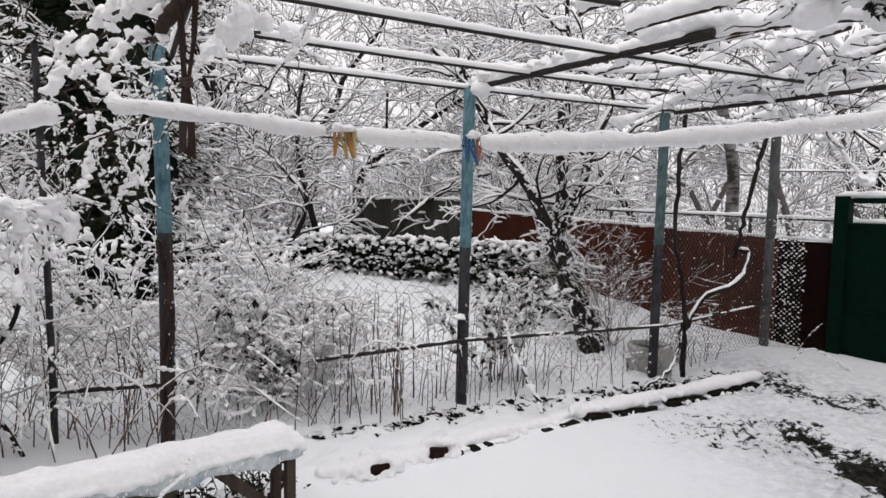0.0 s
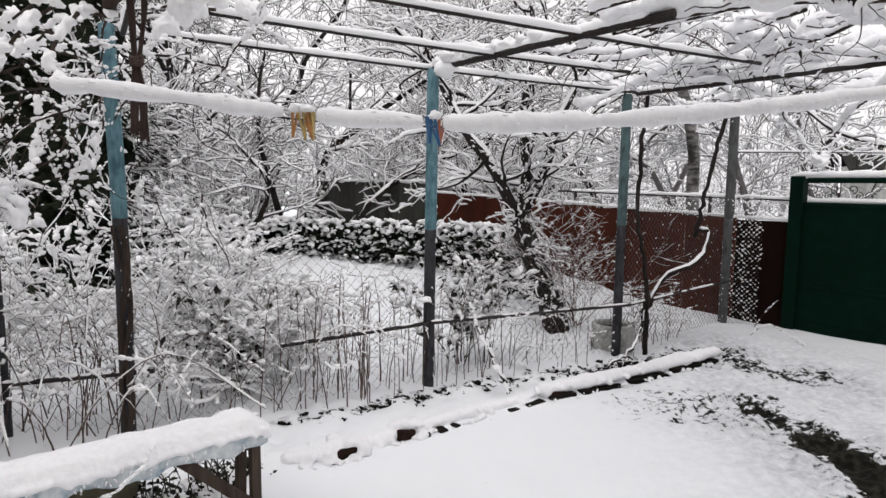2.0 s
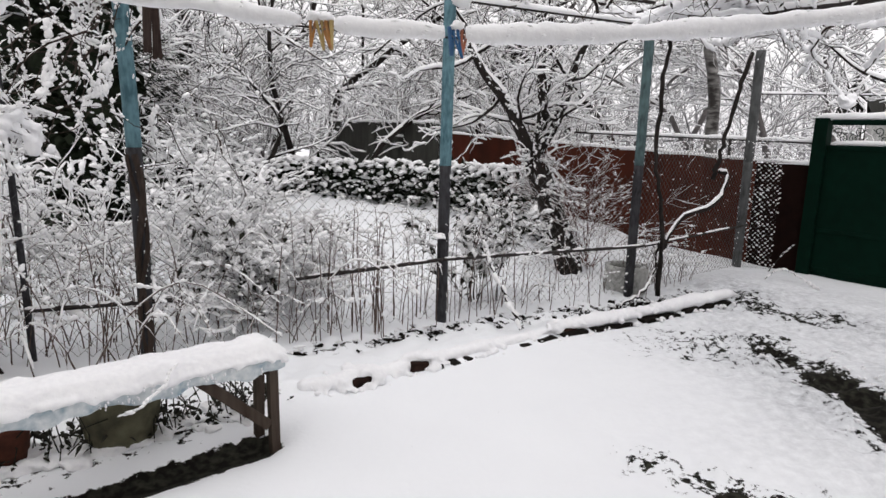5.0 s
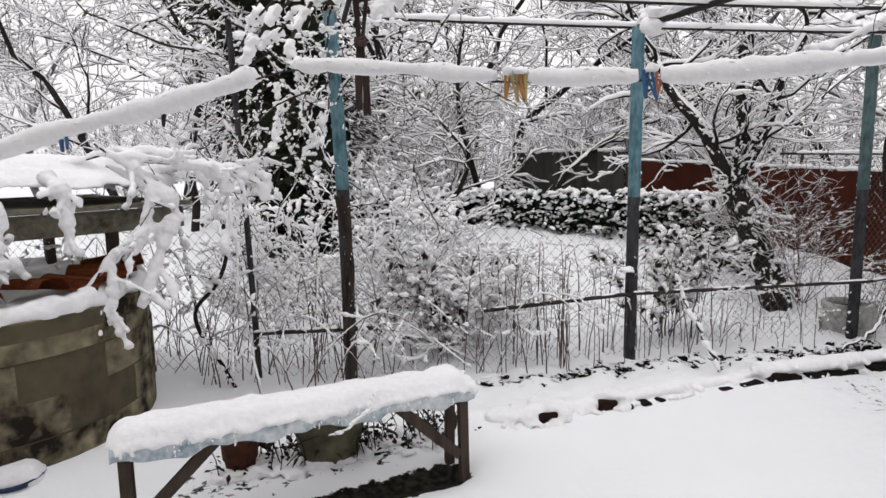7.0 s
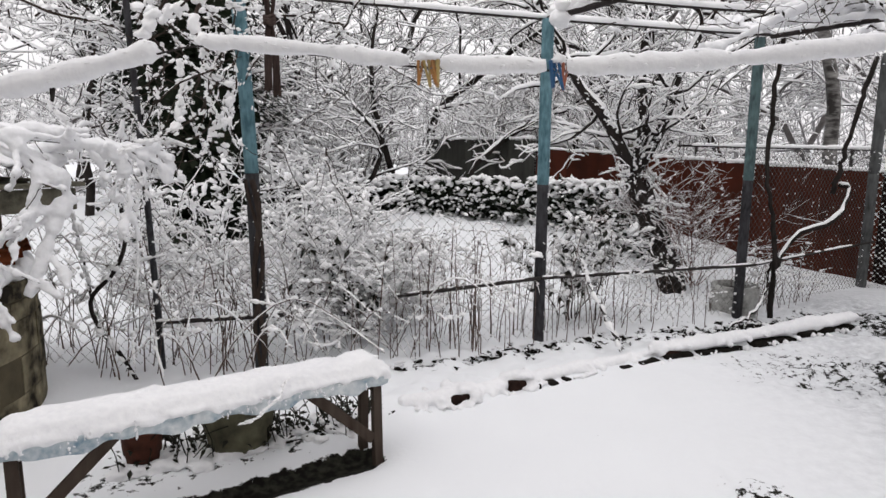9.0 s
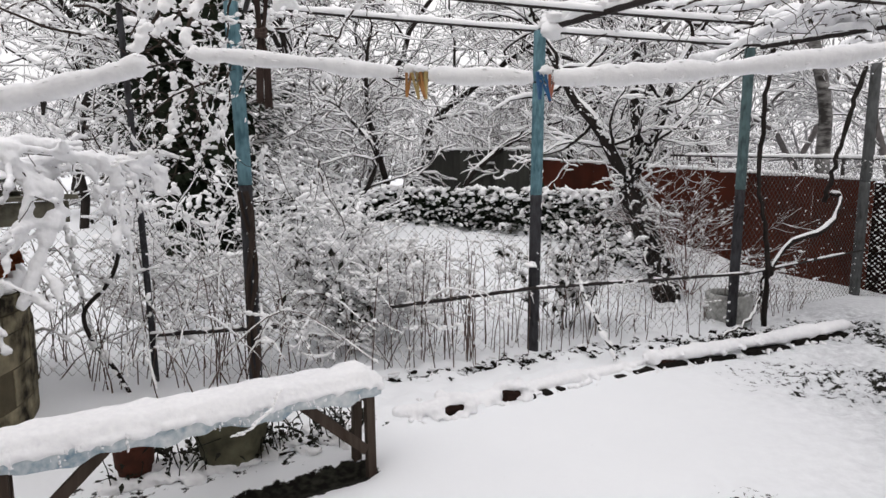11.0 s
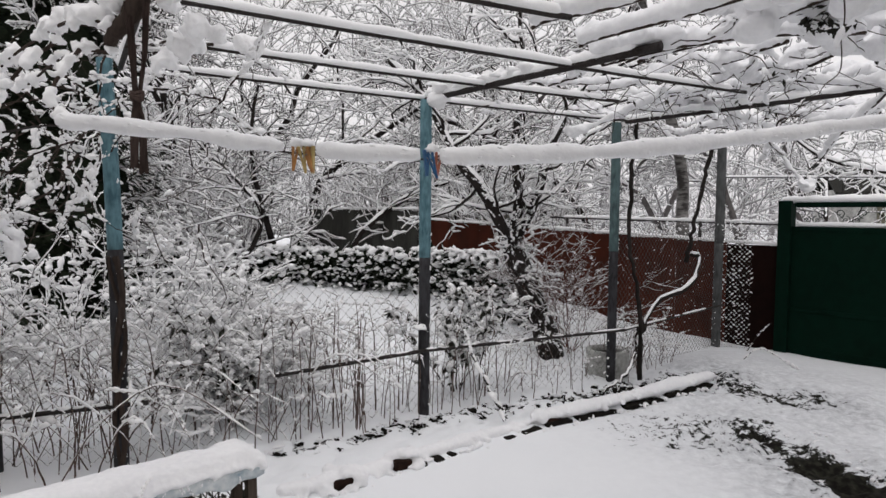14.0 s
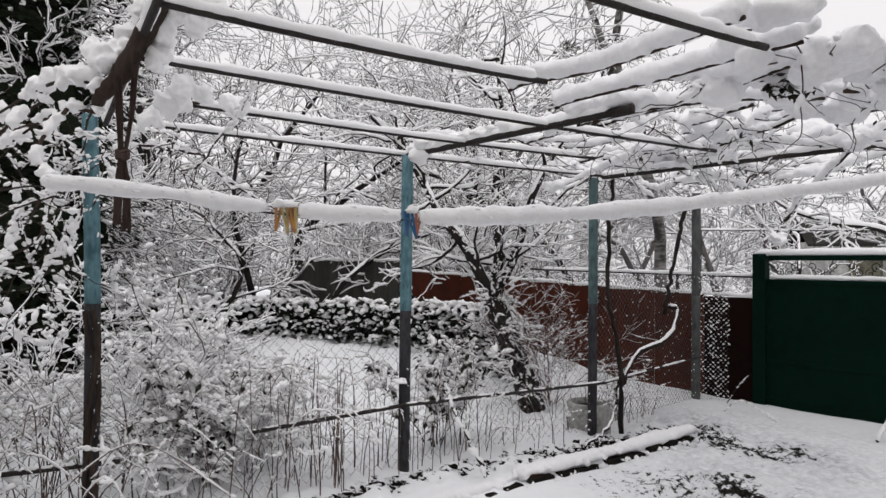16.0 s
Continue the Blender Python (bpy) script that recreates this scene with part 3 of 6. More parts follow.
def build_ground():
    xs, ys = axis(-3.2, 5.2, 0.032, (-900, 900)), axis(1.2, 7.8, 0.032, (-300, 1500))
    X, Y = np.meshgrid(xs, ys)
    Z = height(X, Y)
    g = Geo()
    nx, ny = len(xs), len(ys)
    i = (np.arange(ny - 1)[:, None] * nx + np.arange(nx - 1)[None, :])
    g.add(np.stack((X, Y, Z), -1).reshape(-1, 3), np.stack((i, i + 1, i + nx + 1, i + nx), -1).reshape(-1, 4))
    ob = solo("ground", g, GROUND, "snow-covered yard and garden ground, trodden bare along a path", "ground", kind="structure")
    d, s = line_distance(X, Y, PATHWAY)
    bare = 0.93 * np.exp(-(d / (0.19 + 0.14 * s)) ** 3) - 0.3 * (vnoise(X, Y, 0.3, 9) > 0.70)
    bare = np.maximum(bare, 0.46 * np.exp(-(d / (0.30 + 0.25 * s)) ** 4))
    d, _ = line_distance(X, Y, LITTER)
    bare = np.maximum(bare, 0.55 * np.exp(-(d / 0.34) ** 2))
    bare = np.maximum(bare, 0.41 * np.exp(-((np.hypot((X - 2.2) / 0.75, (Y - 4.55) / 0.62)) ** 4)))
    d, _ = line_distance(X, Y, PATCH)
    bare = np.maximum(bare, 0.50 * np.exp(-(d / 0.19) ** 2))
    bare = np.maximum(bare, 0.8 * np.exp(-(np.hypot((X - 1.45) / 0.12, (Y - 2.50) / 0.09)) ** 2))
    d, _ = line_distance(X, Y, GULLY)
    bare = np.maximum(bare, 1.15 * np.exp(-(d / 0.125) ** 4))
    d, _ = line_distance(X, Y, [(-0.7, 4.35), (0.14, 4.9), (1.4, 5.65), (2.2, 6.05), (2.9, 6.5)])
    bare = np.maximum(bare, 0.42 * np.exp(-(d / 0.14) ** 2))
    d, _ = line_distance(X, Y, [(1.45, 5.5), (2.2, 5.9), (3.1, 6.4)])
    bare = np.maximum(bare, 0.60 * np.exp(-(d / 0.22) ** 2))
    # Bare soil under the bench puts the dark there into the ground colour.
    d, _ = line_distance(X, Y, [(-1.95, 2.42), (-1.6, 2.72), (-1.2, 3.02)])
    bare = np.maximum(bare, 0.50 * np.exp(-(d / 0.22) ** 2))
    att = ob.data.attributes.new("bare", 'FLOAT', 'POINT')
    att.data.foreach_set("value", bare.ravel().astype(np.float32))
    d, _ = line_distance(X, Y, PATHWAY)
    e, _ = line_distance(X, Y, LITTER)
    slush = np.maximum(np.exp(-(d / 0.9) ** 2), np.exp(-(e / 1.1) ** 2)) * (0.7 + 0.8 * vnoise(X, Y, 0.4, 11)) * (side_of(X, Y, KERB) < 1.5)
    att = ob.data.attributes.new("slush", 'FLOAT', 'POINT')
    att.data.foreach_set("value", slush.ravel().astype(np.float32))


build_ground()


# ---- edging of the bed ----
def build_kerb():
    rnd = random.Random(11)
    kerb = thing("kerb", "low edging stones along the bed, painted dark as the gap under fresh snow", "kerb", kind="structure")
    line = bend([(x, y, 0) for x, y in KERB], 80)
    cum = np.concatenate(([0], np.cumsum(np.linalg.norm(np.diff(line, axis=0), axis=1))))

    def along(s):
        return np.array([np.interp(s, cum, line[:, k]) for k in range(2)])
    s_mid = float(np.interp(1.0, line[:, 0], cum))
    s = float(np.interp(0.03, line[:, 0], cum))
    while s < cum[-1] - 0.15:
        near = s < s_mid
        w = rnd.uniform(0.05, 0.22) if near else rnd.uniform(0.18, 0.55)
        a, b = along(s), along(s + w)
        ang = math.degrees(math.atan2(b[1] - a[1], b[0] - a[0])) + rnd.uniform(-3, 3)
        g = Geo()
        c = (a + b) / 2
        top = rnd.uniform(-0.062, -0.030) if near else rnd.uniform(-0.038, -0.008)
        g.box((w * 0.95, 0.10, 0.12), pose(c[0], c[1], top, rnd.uniform(-8, 8), rnd.uniform(-4, 4), ang), 0.022)
        # Soil-black stones paint in the dark gap below the snow ridge.
        part("stone", g, SOIL, kerb, smooth=False)
        s += w + (rnd.uniform(0.02, 0.10) if near else rnd.uniform(0.02, 0.09))
    bricks = ((-0.37, 3.60, 0.15, 28), (-0.03, 3.88, 0.13, 35), (1.14, 4.70, 0.17, 38))
    for x, y, w, ang in bricks:
        g = Geo()
        g.box((w, 0.10, 0.13), pose(x, y + 0.01, 0.0, rnd.uniform(-4, 4), rnd.uniform(-8, 8), ang), 0.02)
        # Brick colour taken near black for the dark hollows under the snow.
        part("brick", g, BRICK, kerb, "dark red brick end, painted near black as the hollow under the snow", smooth=False)
    # the ridge of snow, run together
    snow = Geo()
    for s0, s1, r0, back, up in ((float(np.interp(-0.72, line[:, 0], cum)), s_mid - 0.02, 0.062, 0.080, 0.030), (s_mid + 0.02, cum[-1], 0.070, 0.045, 0.080)):
        n = int((s1 - s0) / 0.03)
        q = []
        for f in np.linspace(s0, s1, n):
            a, b = along(f), along(f + 0.02)
            t = (b - a) / (np.linalg.norm(b - a) + 1e-9)
            q.append((a[0] - t[1] * back, a[1] + t[0] * back, up))
        q = np.array(q)
        wob = np.interp(np.arange(n), np.linspace(0, n, n // 6 + 2), [rnd.uniform(0.75, 1.25) for _ in range(n // 6 + 2)])
        q[:, 2] += 0.02 * (wob - 1)
        rad = r0 * wob * wave(n, rnd, 0.12)
        rad[0] *= 0.5
        rad[-1] *= 0.5
        snow.tube(q, rad, 12, 0.8)
        for k in range(int(n * 2.2)):
            i = rnd.randrange(n)
            snow.blob(q[i] + (rnd.gauss(0, 0.03), rnd.gauss(0, 0.035), rnd.uniform(-0.05, 0.03)), rnd.uniform(0.014, 0.038), 0.25, rnd, 1)
        for k in range(int(n * 0.9)):
            i = rnd.randrange(n)
            snow.blob((q[i][0] + 0.055 + rnd.gauss(0, 0.02), q[i][1] - 0.09 + rnd.gauss(0, 0.02), rnd.uniform(-0.01, 0.02)), rnd.uniform(0.010, 0.030), 0.3, rnd, 1)
    for x, y, w, ang in bricks[:2]:
        for k in range(9):
            snow.blob((x + rnd.uniform(-0.10, 0.10), y + rnd.uniform(0.01, 0.08), 0.085), (0.055, 0.045, 0.026), 0.2, rnd, 2)
        for sgn in (-1, 1):
            for k in range(3):
                snow.blob((x + sgn * rnd.uniform(0.09, 0.13), y + sgn * 0.055 - rnd.uniform(0, 0.03), rnd.uniform(0.0, 0.05)), (0.045, 0.045, 0.035), 0.25, rnd, 2)
    melt(part("snow", snow, SNOW, kerb, "rounded lumpy ridge of snow along the stones"), 0.012, 3, 0.012, 0.05)
    # clods of soil and leaf litter at the foot of the netting
    ob = thing("soil_clods", "dark soil clods and litter poking from snow along the netting", "soil", (0.5, 4.9, 0), kind="stuff")
    g, sn = Geo(), Geo()
    foot = bend([(-1.05, 4.12, 0), (-0.5, 4.42, 0), (0.14, 4.86, 0), (0.9, 5.3, 0), (1.6, 5.55, 0), (2.2, 5.82, 0), (3.0, 6.25, 0)], 60)
    for k in range(120):
        f = rnd.random() ** 0.7
        p = foot[int(f * 59)]
        x, y = p[0] + rnd.gauss(0, 0.05), p[1] + rnd.gauss(0, 0.05 + 0.07 * f)
        z = float(height(x, y))
        r = rnd.uniform(0.008, 0.024)
        g.clot((x, y, z + r * 0.5), (rnd.gauss(0, 1), rnd.gauss(0, 1), 0.3), r, rnd, 2)
        for _ in range(2):
            g.leaf((x, y, z + r), (rnd.gauss(0, 1), rnd.gauss(0, 1), rnd.uniform(0, 0.8)), 0.016, rnd.uniform(0.02, 0.05))
        if rnd.random() < 0.8:
            sn.clot((x + rnd.gauss(0, 0.02), y + 0.02, z + r * 1.5), (1, 0.5, 0), r * rnd.uniform(0.6, 1.2), rnd, 2)
    part("clod", g, SOIL, ob)
    part("snow", sn, SNOW, ob)


build_kerb()


# ---- pergola ----
U = np.array((0.897, 0.442, 0))          # along the rails
V = np.array((0.590, -0.807, 0))         # from the posts towards the camera


def pipe(name, a, b, r, mat, parent, rnd, snow=None, depth=0.03, n=24, sag=0.0, sides=8, gaps=0.0):
    a, b = np.array(a, float), np.array(b, float)
    f = np.linspace(0, 1, n)[:, None]
    p = a + (b - a) * f
    p[:, 2] -= sag * (4 * f * (1 - f))[:, 0]
    g = Geo()
    g.tube(p, r, sides)
    part(name, g, mat, parent)
    if snow is not None:
        q = bend(p[::3], n * 3)
        snow_on(snow, q, r, depth, rnd, 7, 0.35, gaps)


def post(x, y, top, r, split, parent, rnd, lean=(0, 0), kink=0.0, paint=None, bare=None, note="peeling light blue paint on the post"):
    """A pipe post, painted blue above and bare and rusty below."""
    f = np.linspace(0, 1, 26)
    p = np.stack((x + lean[0] * f + kink * np.sin(f * 3.1), y + lean[1] * f, -0.1 + (top + 0.1) * f), -1)
    cut = int(26 * split / top)
    g, h = Geo(), Geo()
    g.tube(p[:cut + 1], r, 14)
    h.tube(p[cut:], r * 1.015, 14)
    foot = part("post", g, bare or RUSTPOST, parent, "bare rusty lower half of the post")
    part("upper_section", h, paint or BLUEPAINT, foot, note)
    frost = Geo()
    for k in range(30):
        i = rnd.randrange(26)
        a = rnd.choice((rnd.uniform(2.7, 3.3), rnd.uniform(5.8, 6.4)))
        frost.clot(p[i] + (math.cos(a) * r, math.sin(a) * r, rnd.uniform(-0.05, 0.05)), (0, 0, 1), rnd.uniform(0.003, 0.010), rnd, 2)
    part("snow", frost, SNOW_TWIG, foot, "flecks of snow stuck to the post", kind="stuff")


def build_pergola():
    rnd = random.Random(21)
    ob = thing("pergola", "steel pipe pergola with peeling light blue posts under snow", "pergola", (0.14, 5.06, 0))
    snow = Geo()
    post(0.14, 5.06, 2.59, 0.048, 1.3, ob, rnd)
    post(2.08, 6.15, 2.60, 0.047, 1.35, ob, rnd, paint=TEALPOST, note="faded blue-green paint on the post")
    post(3.92, 7.65, 2.65, 0.055, 1.4, ob, rnd, paint=GREYPOST, bare=GREYPOST, note="rough grey weathered post")
    post(-1.82, 3.92, 2.60, 0.046, 1.42, ob, rnd, lean=(-0.065, 0), kink=0.02)
    g = Geo()
    g.tube(bend([(-2.54, 3.86, -0.1), (-2.57, 3.86, 1.0), (-2.64, 3.87, 2.6)], 16), 0.022, 10)
    part("post", g, RUSTPOST, ob, "thin rusty post")
    base = np.array((0.14, 5.08, 2.62))
    for w, u0, u1, r in ((0.0, -2.05, 2.3, 0.021), (0.735, -1.95, 1.3, 0.021), (1.53, -2.42, 1.7, 0.022), (2.255, -2.55, -0.75, 0.024), (3.15, -2.5, -0.45, 0.024)):
        a, b = base + V * w + U * u0, base + V * w + U * u1
        pipe("rail", a + (0, 0, -0.01), b + (0, 0, -0.01), r * 0.66, PIPE, ob, rnd, snow, 0.032, 26, 0.015, gaps=0.0)
    pipe("beam", (-1.80, 3.95, 2.55), (-0.55, 1.65, 2.63), 0.017, PIPE, ob, rnd, snow, 0.04, 30)
    for u, reach, thick in ((0.0, 2.15, 0.028), (2.24, 3.2, 0.026)):
        a = base + U * u
        b = a + V * reach
        pipe("beam", a + (0, 0, -0.02), b + (0, 0, -0.02), thick, PIPE, ob, rnd, snow, 0.04, 30)
    p = base + V * 0.08
    for k in range(9):
        q = p + V * (k * 0.13 + rnd.uniform(-0.03, 0.03))
        r = rnd.uniform(0.035, 0.06)
        snow.blob(q + (0, 0, 0.035), (r * 1.5, r * 1.5, r * 0.8), 0.25, rnd, 2)
    snow.blob(base + V * 0.16 + (0, 0, -0.045), (0.10, 0.13, 0.055), 0.2, rnd, 2)
    snow.blob((0.11, 5.0, 0.725), (0.05, 0.05, 0.025), 0.2, rnd, 3)
    part("snow", snow, SNOW_TWIG, ob, "snow lying along rails and beams")


build_pergola()


# ---- wire fence ----
def mesh_panel(geo, snow, a, b, z0, z1, rnd, cell=0.09, r=0.0021, flecks=0.1, fleck=0.010):
    """Diamond wire netting between two places in plan."""
    a, b = np.array(a, float), np.array(b, float)
    L = np.linalg.norm(b - a)
    d = (b - a) / L
    nrm = np.array((-d[1], d[0]))
    half = cell * 0.5
    rows = int((z1 - z0) / half)
    for k in range(int(L / half)):
        s = np.arange(rows + 1)
        off = (k + (s + k) % 2) * half
        z = z0 + s * half
        bulge = 0.02 * np.sin(off * 2.1 + z * 3)
        pts = np.stack((a[0] + d[0] * off + nrm[0] * bulge, a[1] + d[1] * off + nrm[1] * bulge, z), -1)
        geo.tube(pts, r, 3, cap=False)
        for q in pts:
            if rnd.random() < flecks * 0.6:
                f = fleck * rnd.uniform(0.6, 1.5)
                snow.clot(q + (rnd.gauss(0, f * 0.4), 0, f * rnd.uniform(-0.2, 0.8)), (d[0], d[1], rnd.choice((-1, 1))), f, rnd)


def build_fence():
    rnd = random.Random(31)
    ob = thing("wire_fence", "rusty diamond wire netting fence flecked with snow", "fence", (0.14, 5.06, 0), kind="structure")
    snow = Geo()
    spans = [((-6.4, 3.56), (-2.54, 3.86), 1.15, 0.10), ((-2.54, 3.86), (-1.84, 3.92), 1.15, 0.12), ((-1.84, 3.92), (0.14, 5.06), 1.20, 0.16), ((0.14, 5.06), (2.08, 6.15), 1.22, 0.10), ((2.08, 6.15), (3.92, 7.65), 1.62, 0.11)]
    for a, b, top, fl in spans:
        g = Geo()
        mesh_panel(g, snow, a, b, 0.03, top, rnd, fleck=0.005 if top > 1.5 else 0.009, flecks=fl * (0.9 if top > 1.5 else 1.2), r=0.0020 if top > 1.5 else 0.0016, cell=0.07 if top > 1.5 else 0.09)
        part("netting", g, WIRE, ob)
    g = Geo()
    mesh_panel(g, snow, (3.94, 7.62), (4.31, 7.52), 0.0, 1.62, rnd, flecks=0.95, fleck=0.0085, cell=0.06, r=0.0018)
    part("netting", g, WIRE, ob, "netting caked with driven snow")
    pipe("rail", (-0.96, 4.47, 0.46), (0.14, 5.0, 0.53), 0.016, PIPE, ob, rnd, snow, 0.007, 18, gaps=0.9)
    pipe("rail", (0.14, 5.0, 0.53), (2.2, 6.12, 0.50), 0.015, PIPE, ob, rnd, snow, 0.007, 22, gaps=0.9)
    pipe("rail", (2.2, 6.12, 0.50), (3.95, 7.55, 0.56), 0.012, PIPE, ob, rnd, snow, 0.012, 18, gaps=0.5)
    pipe("rail", (-2.54, 3.82, 0.36), (-1.66, 3.95, 0.42), 0.016, PIPE, ob, rnd, snow, 0.012, 12, gaps=0.8)
    part("snow", snow, SNOW_TWIG, ob, "specks of snow caught in the netting", kind="stuff")


build_fence()


# ---- boundary fence of sheets and boards ----
def build_boundary():
    rnd = random.Random(41)
    ob = thing("sheet_fence", "red-brown sheet metal fence with a wire frame above, behind the garden", "fence", (3.0, 8.75, 0), kind="structure")
    a, b = np.array((4.62, 7.42)), np.array((0.15, 11.15))
    n = 9
    ang = math.degrees(math.atan2(b[1] - a[1], b[0] - a[0]))
    w = np.linalg.norm(b - a) / n
    for i in range(n):
        c = a + (b - a) * (i + 0.5) / n
        top = 1.30 + 0.27 * (i + 0.5) / n
        g = Geo()
        bm = bmesh.new()
        cols, z0 = 12, -0.15
        prof = []
        for k in range(cols + 1):
            prof.append((-w / 2 + w * k / cols, 0.004 * (1 if (k // 2) % 2 else 0)))
        lo = [bm.verts.new((x, y, z0)) for x, y in prof]
        hi = [bm.verts.new((x, y, top)) for x, y in prof]
        for k in range(cols):
            bm.faces.new((lo[k], lo[k + 1], hi[k + 1], hi[k]))
        bmesh.ops.solidify(bm, geom=bm.faces[:], thickness=0.004)
        g.take(bm, pose(c[0], c[1], 0, 0, 0, ang + rnd.uniform(-0.6, 0.6)))
        part("panel", g, DARKSHEET if i == 0 else REDFENCE, ob, "sheet beside the gate, set much darker than the other panels" if i == 0 else "", smooth=False)
    snow = Geo()
    q = np.array([[*(a + (b - a) * f), 1.31 + 0.27 * f] for f in np.linspace(0.0, 1, 90)])
    snow_on(snow, q, 0.008, 0.035, rnd, 6, 0.5)
    for k in range(7):
        c = a + (b - a) * k / 6
        g = Geo()
        t = 1.62 if k < 4 else 1.72
        g.tube([(c[0], c[1] + 0.05, 0), (c[0], c[1] + 0.05, t)], 0.022, 8)
        part("post", g, PIPE, ob)
    top0, top1 = np.array((*a, 1.58)), np.array((*(a + (b - a) * 0.55), 1.64))
    pipe("rail", top0 + (0, 0.05, 0), top1 + (0, 0.05, 0), 0.015, PIPE, ob, rnd, snow, 0.03, 30)
    g = Geo()
    m = a + (b - a) * 0.55
    mesh_panel(g, snow, (a[0], a[1] + 0.05), (m[0], m[1] + 0.05), 1.33, 1.6, rnd, cell=0.07, flecks=0.5, fleck=0.016)
    part("netting", g, WIRE, ob)
    part("snow", snow, SNOW_TWIG, ob)
    board = thing("board_fence", "dark weathered grey board fence at the end of the garden", "fence", (-1.0, 12.1, 0), kind="structure")
    a, b = np.array((0.12, 11.2)), np.array((-2.1, 13.0))
    n = 18
    ang = math.degrees(math.atan2(b[1] - a[1], b[0] - a[0]))
    w = np.linalg.norm(b - a) / n
    for i in range(n):
        c = a + (b - a) * (i + 0.5) / n
        g = Geo()
        t = 1.74 + rnd.uniform(-0.02, 0.02)
        g.box((w * 0.97, 0.025, t), pose(c[0], c[1], t / 2, 0, 0, ang), 0.004)
        part("board", g, GREYFENCE, board, smooth=False)
    snow = Geo()
    q = np.array([[*(a + (b - a) * f), 1.75] for f in np.linspace(0, 1, 40)])
    snow_on(snow, q, 0.015, 0.035, rnd, 6, 0.5)
    part("snow", snow, SNOW_TWIG, board)


build_boundary()


# ---- gate ----
def spiral(cx, cz, r, turns, sign, start):
    out = []
    for k in range(26):
        f = k / 25
        a = start + sign * f * turns * 2 * math.pi
        rr = r * (1 - 0.8 * f)
        out.append((cx + rr * math.cos(a), 0.0, cz + rr * math.sin(a)))
    return np.array(out)


def build_gate():
    rnd = random.Random(51)
    a = np.array((4.62, 7.40))
    d = np.array((0.585, -0.811))
    ang = math.degrees(math.atan2(d[1], d[0]))
    M = pose(a[0], a[1], 0, 0, 0, ang)
    ob = thing("gate", "dark green sheet steel gate with scrollwork along its snowy top", "gate", (a[0], a[1], 0), kind="structure")
    def place(p):
        return np.array([(M @ Vector(q))[:] for q in p])
    g = Geo()
    g.box((0.15, 0.15, 2.02), M @ pose(0.02, 0, 0.86), 0.008)
    part("gate_post", g, GREEN, ob, smooth=False)
    L = 3.6
    g = Geo()
    g.box((L, 0.07, 0.06), M @ pose(L / 2 + 0.12, 0, 1.82), 0.006)
    part("top_rail", g, GREEN, ob, smooth=False)
    for x0, x1 in ((0.092, 1.9), (1.906, 3.7)):
        g = Geo()
        g.box((x1 - x0, 0.04, 1.70), M @ pose((x0 + x1) / 2, 0, 0.71), 0.006)
        leaf = part("leaf", g, GREEN, ob, "dark green sheet panel", smooth=False)
        for z in (0.08, 0.55, 1.53):
            g = Geo()
            g.box((x1 - x0, 0.055, 0.05), M @ pose((x0 + x1) / 2, -0.004, z), 0.004)
            part("crossbar", g, GREEN, leaf, smooth=False)
    x = 0.30
    while x < 3.6:
        g = Geo()
        for sg in (1, -1):
            s1 = spiral(x + sg * 0.055, 1.64, 0.05, 1.3, sg, math.pi / 2 if sg > 0 else math.pi / 2)
            s2 = spiral(x + sg * 0.12, 1.72, 0.055, 1.2, -sg, -math.pi / 2)
            for s in (s1, s2):
                g.tube(place(s), 0.005, 5)
        g.tube(place([(x - 0.18, 0, 1.75), (x, 0, 1.58), (x + 0.18, 0, 1.75)]), 0.004, 5)
        part("scroll", g, GREEN, ob, "wrought iron scroll")
        x += 0.42
    snow = Geo()
    snow_on(snow, place([(f, 0, 1.85) for f in np.linspace(-0.05, L + 0.1, 60)]), 0.03, 0.05, rnd, 8, 0.25)
    snow_on(snow, place([(f, 0, 1.565) for f in np.linspace(0.13, L, 60)]), 0.018, 0.03, rnd, 7, 0.3)
    part("snow", snow, SNOW_TWIG, ob, "snow on the rails of the gate")
    handle = Geo()
    handle.box((0.03, 0.05, 0.16), M @ pose(1.62, -0.05, 1.0), 0.006)
    handle.tube(place([(1.62, -0.07, 1.03), (1.62, -0.11, 1.03), (1.52, -0.11, 1.02)]), 0.007, 6)
    part("handle", handle, STEEL, ob, "steel lever handle")


build_gate()


# ---- clothesline ----
LINE = [(-3.2, 1.35, 1.50), (-2.4, 1.52, 1.58), (-1.80, 1.60, 1.72), (-1.38, 1.64, 1.80), (-1.06, 1.68, 1.885), (-0.92, 1.69, 1.90), (-0.62, 1.70, 1.875), (-0.28, 1.70, 1.835), (0.09, 1.72, 1.825), (0.38, 1.72, 1.83), (0.70, 1.72, 1.85), (1.02, 1.73, 1.887), (1.30, 1.73, 1.925), (1.9, 1.74, 2.02), (2.8, 1.75, 2.2)]


def clothes_peg(name_label, at, mat, turn, rnd, group="pegs on the clothesline"):
    ob = thing("clothes_peg", name_label, "clothespin", at, group)
    lean = rnd.uniform(-20, 20)
    for s in (-1, 1):
        g = Geo()
        m = pose(at[0], at[1], at[2], 0, lean + s * 6, turn)
        g.box((0.007, 0.010, 0.078), m @ pose(s * 0.006, 0, -0.02), 0.002)
        g.box((0.004, 0.012, 0.02), m @ pose(s * 0.004, 0, 0.008), 0.001)
        part("jaw", g, mat, ob, smooth=False)
    g = Geo()
    a = np.linspace(0, 12.5, 30)
